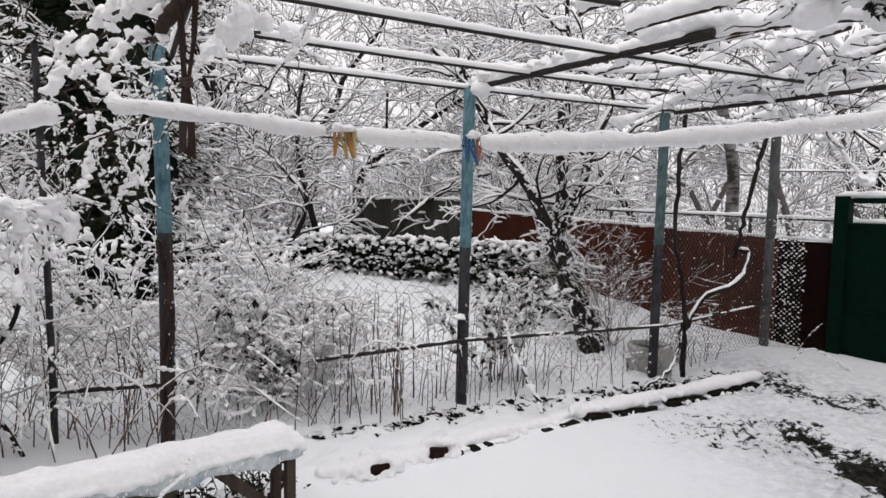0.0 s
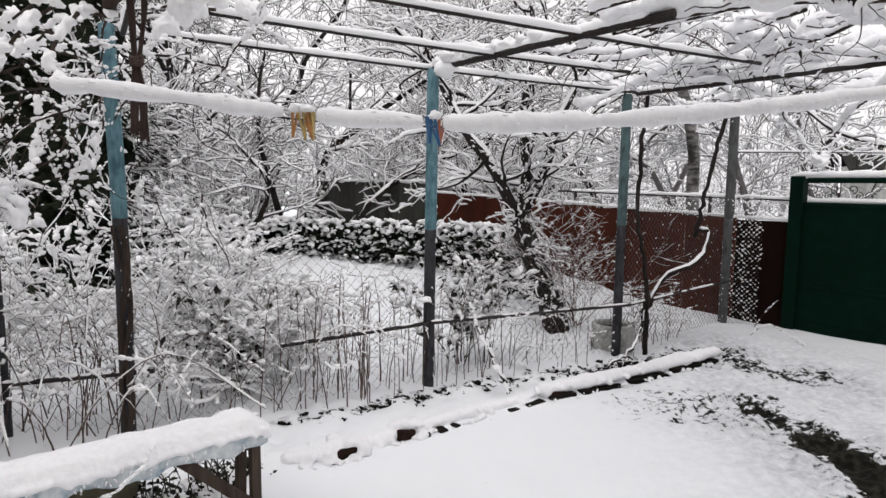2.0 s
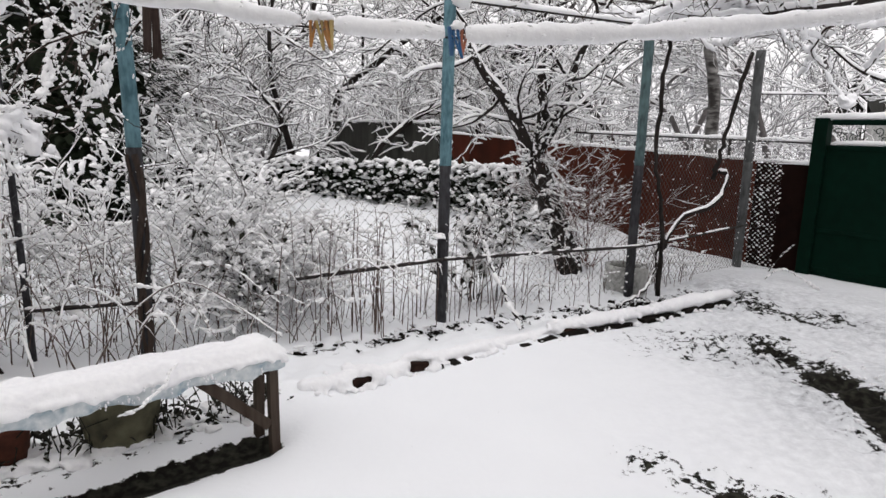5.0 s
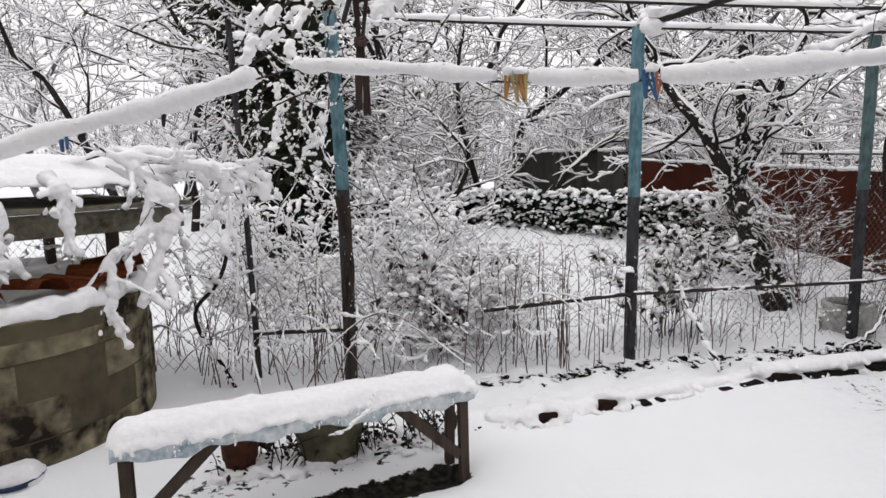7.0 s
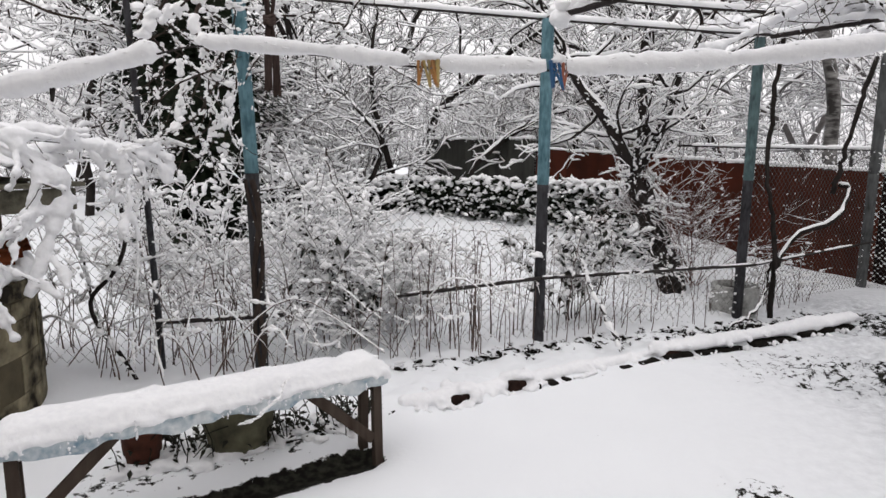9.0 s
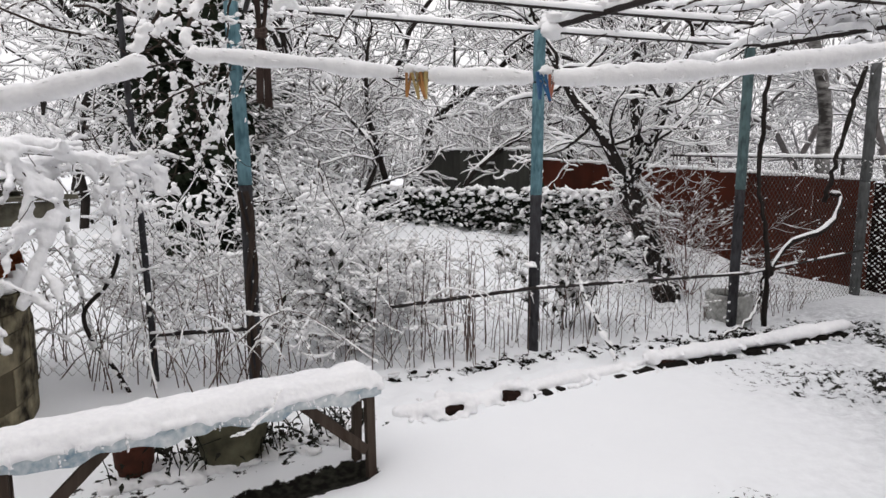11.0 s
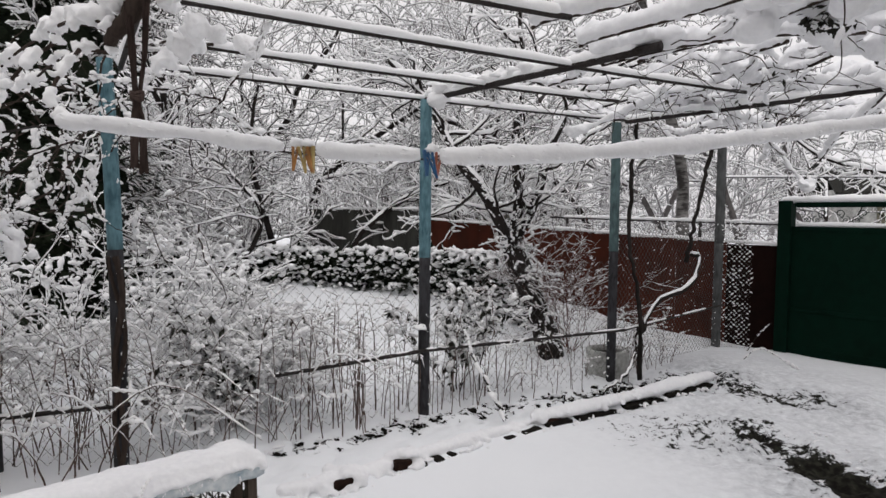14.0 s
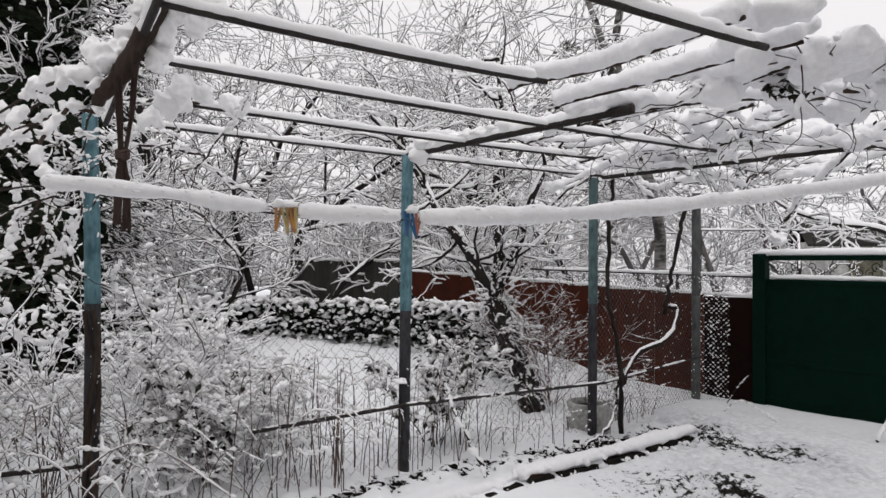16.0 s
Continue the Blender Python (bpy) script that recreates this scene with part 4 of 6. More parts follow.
    g.tube(np.stack((0.006 * np.cos(a) + at[0], at[1] - 0.006 + 0.012 * a / 12.5, 0.006 * np.sin(a) + at[2] - 0.012), -1), 0.0012, 4)
    part("spring", g, STEEL, ob)


def build_clothesline():
    rnd = random.Random(61)
    ob = thing("clothesline", "sagging clothesline buried in a thick roll of snow", "clothesline", (0.1, 1.72, 1.8))
    p = bend(LINE, 160)
    g = Geo()
    g.tube(p - (0, 0, 0.014), 0.003, 6)
    part("cord", g, PIPE, ob)
    snow = Geo()
    def roll(x0, x1, r, seed):
        q = p[(p[:, 0] > x0) & (p[:, 0] < x1)]
        q = bend(q, len(q) * 2)
        r2 = random.Random(seed)
        n = len(q)
        rad = r * np.interp(np.linspace(0, 1, n), np.linspace(0, 1, n // 6 + 2), [r2.uniform(0.74, 1.26) for _ in range(n // 6 + 2)]) * wave(n, r2, 0.08)
        q = q + np.stack((np.zeros(n), np.zeros(n), 0.003 * (wave(n, r2, 1) - 1)), -1)
        rad *= np.clip(np.minimum(np.arange(n) + 1, n - np.arange(n)) / 3.0, 0.45, 1) ** 0.5
        snow.tube(q, rad, 14, 1.1)
        for k in range(n):
            i = r2.randrange(1, n - 1)
            a = r2.uniform(0, 6.28)
            snow.clot(q[i] + (0, math.cos(a) * rad[i] * 0.92, math.sin(a) * rad[i] * 1.0), q[i] - q[i - 1], r2.uniform(0.003, 0.007), r2)
    roll(-3.1, -1.07, 0.030, 1)
    roll(-0.955, -0.32, 0.021, 3)
    roll(-0.235, 0.075, 0.027, 4)
    roll(0.115, 2.7, 0.0225, 5)
    for x in (-0.285, -0.255, 0.10, -1.405):
        snow.blob((x, np.interp(x, p[:, 0], p[:, 1]), np.interp(x, p[:, 0], p[:, 2]) + 0.016), (0.022, 0.018, 0.013), 0.25, rnd, 2)
    part("snow", snow, SNOW, ob, "thick roll of snow along the cord")
    pegs = [(-0.292, PIN_ORANGE, "orange"), (-0.272, PIN_YELLOW, "yellow"), (-0.258, PIN_ORANGE, "orange"), (-0.245, PIN_YELLOW, "yellow"), (0.083, PIN_BLUE, "blue"), (0.098, PIN_BLUE, "blue"), (0.118, PIN_PINK, "salmon pink"), (-1.795, PIN_BLUE, "blue"), (-1.775, PIN_BLUE, "blue"), (-1.405, PIPE, "dark")]
    for x, mat, word in pegs:
        y, z = np.interp(x, p[:, 0], p[:, 1]), np.interp(x, p[:, 0], p[:, 2])
        clothes_peg(word + " plastic clothes peg on the snowy clothesline", (x, y - 0.005, z - 0.008 + rnd.uniform(-0.006, 0.006)), mat, rnd.uniform(-35, 35), rnd)


build_clothesline()


# ---- bench ----
def build_bench():
    rnd = random.Random(71)
    a, b = np.array((-1.93, 1.88)), np.array((-0.74, 2.86))
    d = (b - a) / np.linalg.norm(b - a)
    L = np.linalg.norm(b - a)
    ang = math.degrees(math.atan2(d[1], d[0]))
    M = pose((a[0] + b[0]) / 2 - 0.025, (a[1] + b[1]) / 2 + 0.03, 0, 0, 0, ang)
    ob = thing("bench", "wooden bench with printed oilcloth seat under a thick snow roll", "bench", ((a[0] + b[0]) / 2, (a[1] + b[1]) / 2, 0))
    W = 0.23
    g = Geo()
    g.box((L + 0.06, W, 0.035), M @ pose(0, 0, 0.445), 0.006)
    seat = part("seat", g, WOOD, ob, smooth=False)
    for sx in (-1, 1):
        for sy in (-1, 1):
            g = Geo()
            g.box((0.046, 0.042, 0.52), M @ pose(sx * (L / 2 - 0.002), sy * (W / 2 - 0.03), 0.168, sy * 2, 0, 0), 0.004)
            part("leg", g, WOOD, ob, smooth=False)
        g = Geo()
        g.box((0.035, W - 0.06, 0.06), M @ pose(sx * (L / 2 - 0.002), 0, 0.39), 0.004)
        part("crosspiece", g, WOOD, ob, smooth=False)
        g = Geo()
        p0, p1 = Vector((sx * (L / 2 - 0.03), -W / 2 + 0.012, 0.12)), Vector((sx * (L / 2 - 0.36), -W / 2 + 0.03, 0.43))
        c = (p0 + p1) / 2
        tilt = math.degrees(math.atan2(p1.z - p0.z, p1.x - p0.x))
        g.box(((p1 - p0).length, 0.022, 0.052), M @ pose(c.x, c.y, c.z, 0, -tilt, 0), 0.003)
        part("brace", g, WOOD, ob, smooth=False)
    # oilcloth: a sheet over the seat with a wavy hanging edge
    g = Geo()
    nu, verts, quads = 70, [], []
    prof = [(-1, -0.062), (-1.03, -0.045), (-1.02, -0.012), (-0.9, 0.004), (0.9, 0.004), (1.02, -0.012), (1.03, -0.04), (1, -0.06)]
    for i in range(nu):
        x = -L / 2 - 0.045 + (L + 0.09) * i / (nu - 1)
        for k, (v, h) in enumerate(prof):
            wv = math.sin(i * 0.9) * 0.008 + math.sin(i * 0.37 + 1) * 0.014
            hang = h + (wv if k in (0, 7) else 0)
            verts.append((M @ Vector((x, v * (W / 2 + 0.012) + (0.006 * math.sin(i * 1.3) if k in (0, 1, 6, 7) else 0), 0.468 + hang)))[:])
    for i in range(nu - 1):
        for k in range(len(prof) - 1):
            o = i * len(prof) + k
            quads.append((o, o + 1, o + 1 + len(prof), o + len(prof)))
    g.add(verts, quads)
    part("oilcloth", g, OILCLOTH, seat, "pale blue and white printed oilcloth")
    # snow: a rounded loaf
    g = Geo()
    nu, nv = 90, 18
    verts, quads = [], []
    for i in range(nu):
        f = i / (nu - 1)
        x = -L / 2 - 0.065 + (L + 0.13) * f
        end = min(1.0, (min(f, 1 - f) * (L + 0.13) / 0.07)) ** 0.5
        for k in range(nv):
            a2 = math.pi * k / (nv - 1)
            cx, cz = math.cos(a2), math.sin(a2)
            w = (W / 2 + 0.006) * math.copysign(abs(cx) ** 0.72, cx) * (0.75 + 0.25 * end)
            h = 0.090 * cz ** 0.78 * end
            nn = 0.012 * (float(vnoise(f * 6, k * 0.12, 0.35)) - 0.5) + 0.01 * (float(vnoise(f * 6, k * 0.2, 0.12, 4)) - 0.5)
            verts.append((M @ Vector((x, w + nn, 0.458 + h + nn * 1.5)))[:])
    for i in range(nu - 1):
        for k in range(nv - 1):
            o = i * nv + k
            quads.append((o, o + nv, o + nv + 1, o + 1))
        quads.append((i * nv, i * nv + nv - 1, (i + 1) * nv + nv - 1, (i + 1) * nv))
    e0, e1 = list(range(nv)), [(nu - 1) * nv + k for k in range(nv)]
    g.add(verts, quads, [(e0[0], e0[k], e0[k + 1]) for k in range(1, nv - 1)] + [(e1[0], e1[k + 1], e1[k]) for k in range(1, nv - 1)])
    for k in range(240):
        x = rnd.uniform(-L / 2 - 0.05, L / 2 + 0.05)
        drop = 0.004 + rnd.random() ** 1.3 * 0.030 * (1 if math.sin(x * 9) + 0.6 * math.sin(x * 23 + 1) > -0.3 else 0.2)
        q = M @ Vector((x, -(W / 2 + 0.010) + rnd.uniform(-0.006, 0.012), 0.482 - drop))
        g.blob(q[:], rnd.uniform(0.010, 0.020), 0.25, rnd, 1)
    for k in range(30):
        q = M @ Vector((L / 2 + 0.045 + rnd.uniform(-0.02, 0.01), rnd.uniform(-W / 2, W / 2), rnd.uniform(0.44, 0.50)))
        g.blob(q[:], rnd.uniform(0.014, 0.028), 0.25, rnd, 1)
    melt(part("snow", g, SNOW, ob, "thick rounded loaf of snow on the seat"), 0.010, 5, 0.008, 0.04)
    # a snowy twig that hangs over the edge
    tw = bend([(-1.035, 2.49, 0.545), (-1.05, 2.455, 0.52), (-1.06, 2.425, 0.475), (-1.115, 2.385, 0.43), (-1.13, 2.365, 0.405), (-1.185, 2.335, 0.385)], 16)
    sn = Geo()
    sn.tube(tw, 0.0055 * wave(16, rnd, 0.5), 7)
    for i in range(1, 16):
        sn.clot(tw[i] + (0, 0, 0.004), tw[i] - tw[i - 1], rnd.uniform(0.006, 0.012), rnd, 2)
    crumbs = Geo()
    for k in range(46):
        x = rnd.uniform(-L / 2 - 0.04, L / 2 + 0.04)
        q = M @ Vector((x, -(W / 2 + 0.016), 0.468 - 0.052 * rnd.random() ** 1.6))
        crumbs.clot(q[:], (0, 0, 1), rnd.uniform(0.004, 0.010), rnd, 2)
    part("snow", crumbs, SNOW, ob, "crumbs of snow stuck to the oilcloth", kind="stuff")
    part("twig", sn, SNOW_TWIG, ob, "snow-coated twig hanging over the edge")


build_bench()


def build_pole():
    rnd = random.Random(75)
    ob = thing("leaning_pole", "thin pole coated in snow leaning by the gate", "pole", (4.78, 5.68, 0))
    p = bend([(4.78, 5.68, 0.0), (4.95, 5.70, 0.25), (5.13, 5.72, 0.52), (5.3, 5.74, 0.8)], 14)
    g, s = Geo(), Geo()
    g.tube(p, 0.014, 8)
    s.tube(p + (0, 0, 0.018), 0.022 * wave(14, rnd, 0.5), 8)
    snow_beads(s, p, 0.02, 0.022, rnd, 0.03)
    part("shaft", g, WOOD, ob)
    part("snow", s, SNOW, ob)
    s = Geo()
    for k in range(34):
        f = rnd.random()
        q = bend([(x, y, 0) for x, y in PATHWAY], 40)[int(f * 30)]
        x, y = q[0] + rnd.choice((-1, 1)) * rnd.uniform(0.12, 0.45), q[1] + rnd.gauss(0, 0.1)
        r = rnd.uniform(0.010, 0.024)
        s.clot((x, y, float(height(x, y)) + r * 0.2), (1, rnd.gauss(0, 1), 0), r, rnd, 2)
    solo("snow_clods", s, SNOW, "small clods of trodden snow beside the bare path", "snow", kind="stuff")


build_pole()


# ---- round masonry well with its timber roof ----
WELL = (-3.68, 2.62)


def build_well():
    rnd = random.Random(81)
    cx, cy = WELL
    ob = thing("well", "round mossy block-built well with a timber roof under deep snow", "well", (cx, cy, 0))
    R, H = 0.97, 0.84
    core = Geo()
    core.tube([(cx, cy, -0.1), (cx, cy, H - 0.01)], R - 0.002, 72)
    part("mortar", core, MORTAR, ob)
    rows = [(0.0, 0.212), (0.214, 0.428), (0.43, 0.632), (0.634, 0.742), (0.744, 0.84)]
    for k, (z0, z1) in enumerate(rows):
        n = 13 if k < 3 else 17
        for i in range(n):
            a0, a1 = 2 * math.pi * (i + 0.5 * (k % 2)) / n + 0.0015, 2 * math.pi * (i + 1 + 0.5 * (k % 2)) / n - 0.0015
            am = (a0 + a1) / 2
            if math.cos(am) < -0.5:
                continue
            g = Geo()
            out = R + rnd.uniform(-0.007, 0.007)
            verts, quads = [], []
            m = 5
            for r, z in ((R - 0.06, z0), (out, z0 + 0.004), (out, z1 - 0.004), (R - 0.06, z1)):
                for s in range(m):
                    a = a0 + (a1 - a0) * s / (m - 1)
                    verts.append((cx + r * math.cos(a), cy + r * math.sin(a), z))
            for q in range(3):
                for s in range(m - 1):
                    o = q * m + s
                    quads.append((o, o + 1, o + m + 1, o + m))
            quads += [(0, m, 2 * m, 3 * m), (m - 1, 4 * m - 1, 3 * m - 1, 2 * m - 1)]
            g.add(verts, quads)
            part("block", g, MASONRY, ob, smooth=False)
    snow = Geo()
    ring = np.array([(cx + (R - 0.05) * math.cos(a), cy + (R - 0.05) * math.sin(a), H + 0.035) for a in np.linspace(0, 2 * math.pi, 140)])
    thick = 0.066 * wave(140, rnd, 0.30)
    ring[:, 2] += 0.012 * (wave(140, rnd, 1) - 1)
    thick[-1] = thick[0]
    snow.tube(ring, thick, 12, 0.8)
    snow.tube([(cx, cy, H - 0.02), (cx, cy, H + 0.05)], R - 0.06, 32)
    # timber roof on posts
    ax = np.array((0.40, 0.917))
    bx = np.array((0.917, -0.40))
    ang = math.degrees(math.atan2(ax[1], ax[0]))
    M = pose(cx - 0.12, cy - 0.05, 0, 0, 0, ang)
    for x in (-0.75, 0.75):
        for y in (-0.55, 0.5):
            g = Geo()
            g.box((0.06, 0.06, 0.5), M @ pose(x, y, 1.02), 0.004)
            part("roof_post", g, WOOD, ob, smooth=False)
    for y, z in ((-0.66, 1.27), (0.62, 1.32)):
        g = Geo()
        g.box((2.3, 0.07, 0.13), M @ pose(0, y, z), 0.008)
        part("roof_beam", g, GREYWOOD, ob, smooth=False)
    for k in range(9):
        g = Geo()
        g.box((0.25, 1.55, 0.025), M @ pose(-1.05 + k * 0.262, 0, 1.36 + rnd.uniform(-0.004, 0.004), 0, 0, rnd.uniform(-1, 1)), 0.003)
        part("roof_board", g, GREYWOOD, ob, smooth=False)
    for k in range(3):
        hx, hy = (1.22, 1.16, 0.95)[k], (0.84, 0.74, 0.55)[k]
        z = (1.40, 1.47, 1.545)[k]
        n = 96
        edge = wave(n, rnd, 0.05) * np.interp(np.arange(n), np.linspace(0, n - 1, 13), [rnd.uniform(0.95, 1.05) for _ in range(13)])
        edge[-1] = edge[0]
        drop = 0.03 * (wave(n, rnd, 1) - 1)
        drop[-1] = drop[0]
        verts, quads = [], []
        prof = [(0.90, -0.03), (0.975, -0.025), (1.0, 0.01), (0.985, 0.05), (0.93, 0.085), (0.8, 0.11), (0.5, 0.125), (0.0005, 0.13)]
        for e, dz in prof:
            for i in range(n):
                a = 2 * math.pi * i / (n - 1)
                x = hx * e * edge[i] * math.copysign(abs(math.cos(a)) ** 0.45, math.cos(a))
                y = hy * e * edge[i] * math.copysign(abs(math.sin(a)) ** 0.45, math.sin(a))
                lump = 0.022 * (float(vnoise(x + 5, y + 3 * k, 0.22)) - 0.5) + 0.012 * (float(vnoise(x, y + 7, 0.08)) - 0.5)
                verts.append((M @ Vector((x, y, z + dz + lump + drop[i] * (e > 0.9))))[:])
        for q in range(len(prof) - 1):
            for i in range(n - 1):
                o = q * n + i
                quads.append((o, o + 1, o + n + 1, o + n))
        snow.add(verts, quads)
    melt(part("snow", snow, SNOW, ob, "deep layered snow on rim and roof"), 0.020, 2, 0.035, 0.08)
    # broken roof tiles and a cracked pot kept under the roof
    for k in range(6):
        a = math.radians(-32 + k * 17)
        g = Geo()
        bm = bmesh.new()
        n = 10
        for z in (0, 1):
            for s in range(n):
                t = math.pi * s / (n - 1)
                bm.verts.new((0.085 * math.cos(t), -0.17 + z * 0.34, 0.06 * math.sin(t)))
        bm.verts.ensure_lookup_table()
        for s in range(n - 1):
            bm.faces.new((bm.verts[s], bm.verts[s + 1], bm.verts[n + s + 1], bm.verts[n + s]))
        bmesh.ops.solidify(bm, geom=bm.faces[:], thickness=0.012)
        x, y = cx + 0.78 * math.cos(a), cy + 0.78 * math.sin(a)
        g.take(bm, pose(x, y, H + 0.09 + 0.03 * (k % 2), rnd.uniform(-10, 10), rnd.uniform(-12, 12), math.degrees(a) + 90 + rnd.uniform(-25, 25)))
        ob2 = solo("roof_tile", g, TERRA, "loose orange clay roof tile lying on the snowy well", "roof tile", "loose tiles on the well")


build_well()


def lathe(prof, c, sides=28):
    """A turned vessel from its profile (radius, height)."""
    v, q = [], []
    for r, z in prof:
        for s in range(sides):
            a = 2 * math.pi * s / sides
            v.append((c[0] + r * math.cos(a), c[1] + r * math.sin(a), c[2] + z))
    for k in range(len(prof) - 1):
        for s in range(sides):
            q.append((k * sides + s, k * sides + (s + 1) % sides, (k + 1) * sides + (s + 1) % sides, (k + 1) * sides + s))
    g = Geo()
    g.add(v, q)
    return g


def snow_cap(c, r, h, rnd):
    g = Geo()
    g.blob(c, (r, r, h), 0.12, rnd, 3)
    return g


def build_small():
    rnd = random.Random(91)
    # pots under the bench
    c = (-1.86, 2.58, 0.03)
    ob = thing("flower_pot", "old red clay flower pot lying half in snow under the bench", "flower pot", c)
    pot = part("pot", lathe([(0.0, 0.0), (0.075, 0.0), (0.10, 0.16), (0.115, 0.165), (0.115, 0.20), (0.10, 0.20), (0.09, 0.05), (0.0, 0.04)], c), POTRED, ob)
    part("snow", snow_cap((c[0] + 0.01, c[1] + 0.02, 0.23), 0.09, 0.035, rnd), SNOW, pot)
    c = (-1.48, 2.86, 0.02)
    ob = thing("bucket", "mossy grey-green metal tub standing in snow behind the bench", "tub", c)
    part("body", lathe([(0.0, 0.0), (0.16, 0.0), (0.20, 0.25), (0.21, 0.26), (0.20, 0.27), (0.185, 0.25), (0.15, 0.03), (0.0, 0.03)], c), TUBPAINT, ob)
    part("snow", snow_cap((c[0], c[1], 0.25), 0.19, 0.05, rnd), SNOW, ob)
    ob = thing("dead_plants", "withered dark plants bent over in snow under the bench", "plant", (-1.6, 2.7, 0), kind="stuff")
    g, sn = Geo(), Geo()
    for k in range(210):
        f = rnd.random()
        x, y = -1.95 + 1.1 * f + rnd.gauss(0, 0.03), 2.28 + 0.72 * f + rnd.uniform(0.08, 0.4)
        z = float(height(x, y))
        g.leaf((x, y, z + rnd.uniform(0, 0.16)), (rnd.gauss(0, 1), rnd.gauss(0, 1), rnd.gauss(0.1, 0.6)), 0.026, rnd.uniform(0.025, 0.06), 0.6)
        if k % 3 == 0:
            g.tube([(x, y, z - 0.02), (x + rnd.gauss(0, 0.03), y, z + 0.12), (x + rnd.gauss(0, 0.07), y, z + rnd.uniform(0.15, 0.3))], 0.003, 4)
        if k % 2 == 0:
            s = rnd.uniform(0.02, 0.05)
            sn.blob((x, y + 0.02, z + s * 0.3), (s * 1.5, s * 1.3, s * 0.8), 0.25, rnd, 2)
        if k % 2:
            # Dark clods added among the plants to deepen the dark under the bench.
            g.clot((x + rnd.gauss(0, 0.03), y + 0.05, z + rnd.uniform(0.0, 0.10)), (rnd.gauss(0, 1), 0, rnd.gauss(0, 1)), rnd.uniform(0.008, 0.022), rnd, 2)
            sn.clot((x + rnd.gauss(0, 0.04), y, z + rnd.uniform(0.02, 0.16)), (rnd.gauss(0, 1), 0, 0.2), rnd.uniform(0.005, 0.014), rnd, 2)
    part("foliage", g, LEAF, ob)
    melt(part("snow", sn, SNOW, ob), 0.008, 2, 0.01, 0.04)
    # concrete ring among the beds
    c = (2.13, 6.42, -0.03)
    ob = thing("planter_ring", "low round concrete planter ring behind the wire fence", "planter", c)
    part("ring", lathe([(0.215, 0.0), (0.228, 0.05), (0.228, 0.26), (0.218, 0.275), (0.19, 0.275), (0.18, 0.24), (0.18, 0.08), (0.0, 0.08)], c, 36), CONCRETE, ob)
    g = Geo()
    for k in range(40):
        a, e = rnd.uniform(0, 6.28), rnd.random() ** 0.5 * 0.16
        g.leaf((c[0] + e * math.cos(a), c[1] + e * math.sin(a), 0.07), (rnd.gauss(0, 1), rnd.gauss(0, 1), 0.5), 0.03, 0.08)
    g.tube([(c[0], c[1], c[2] + 0.02), (c[0], c[1], c[2] + 0.215)], 0.183, 20)
    part("soil", g, SOIL, ob, "dark soil inside the ring")
    # blue basin with snow by the well
    c = (-2.86, 2.12, -0.03)
    ob = thing("basin", "small blue plastic basin heaped with snow beside the well", "basin", c)
    part("body", lathe([(0.0, 0.0), (0.10, 0.0), (0.14, 0.10), (0.15, 0.105), (0.14, 0.11), (0.12, 0.08), (0.0, 0.03)], c), BASIN, ob)
    part("snow", snow_cap((c[0] - 0.01, c[1] + 0.01, 0.085), 0.142, 0.065, rnd), SNOW, ob)
    # rag hung over the pergola beam
    ob = thing("hanging_rag", "twisted dark brown rag knotted round the old vine limb", "cloth", (-1.05, 2.45, 2.4))
    f = np.linspace(0, 1, 40)
    z = 2.47 + (1.815 - 2.47) * f
    for xs, w0, w1, ph, short in (((-1.078, -1.064, -1.054, -1.060, -1.064), 0.030, 0.040, 0.3, 0.0), ((-1.008, -1.016, -1.040, -1.028, -1.026), 0.024, 0.034, 1.9, 0.012)):
        x = np.interp(f, (0, 0.3, 0.56, 0.75, 1), xs)
        wid = np.interp(f, (0, 0.2, 0.5, 0.57, 0.68, 1), (w0 * 1.2, w0, w0 * 0.75, w0 * 0.6, w1, w1 * 1.05)) + 0.002 * np.sin(f * 25 + ph)
        g = Geo()
        v, q = [], []
        side = ((-1, 0.006), (-0.6, -0.010), (-0.1, 0.004), (0.35, -0.012), (0.75, -0.002), (1, -0.008), (1, 0.004), (0.75, 0.012), (0.35, 0.002), (-0.1, 0.016), (-0.6, 0.004), (-1, 0.016))
        for i in range(40):
            tw = 0.6 * math.sin(f[i] * 5 + ph) * (1 - 0.6 * f[i])
            fray = 0.010 * math.sin(ph * 5) if i == 39 else 0
            for k, (c0, dy) in enumerate(side):
                v.append((x[i] + c0 * wid[i] / 2 * math.cos(tw), 2.43 + dy * 0.8 + c0 * wid[i] / 2 * math.sin(tw), z[i] - short * f[i] + (fray + 0.006 * math.sin(k * 2.1 + ph) if i == 39 else 0)))
        m = len(side)
        for i in range(39):
            for k in range(m):
                q.append((i * m + k, i * m + (k + 1) % m, (i + 1) * m + (k + 1) % m, (i + 1) * m + k))
        g.add(v, q)
        part("strip", g, BROWNCLOTH, ob)
    g = Geo()
    for k in range(3):
        a = np.linspace(0, 6.28, 14)
        g.tube(np.stack((-1.047 + 0.021 * np.cos(a), 2.43 + 0.018 * np.sin(a), 2.105 + 0.012 * (k - 1) + 0.005 * np.sin(a * 2 + k)), -1), 0.008, 7)
    part("knot", g, BROWNCLOTH, ob)


build_small()


# ---- vines on the pergola ----
PB = np.array((0.14, 5.08, 2.62))


def on_pergola(u, w, z=0.0):
    return PB + U * u + V * w + np.array((0, 0, z))


def vine(rnd, start, d, length, r, out, wob=0.18, drop=0.0, n=14):
    p, d = np.array(start, float), np.array(d, float)
    d /= np.linalg.norm(d)
    pts = [p.copy()]
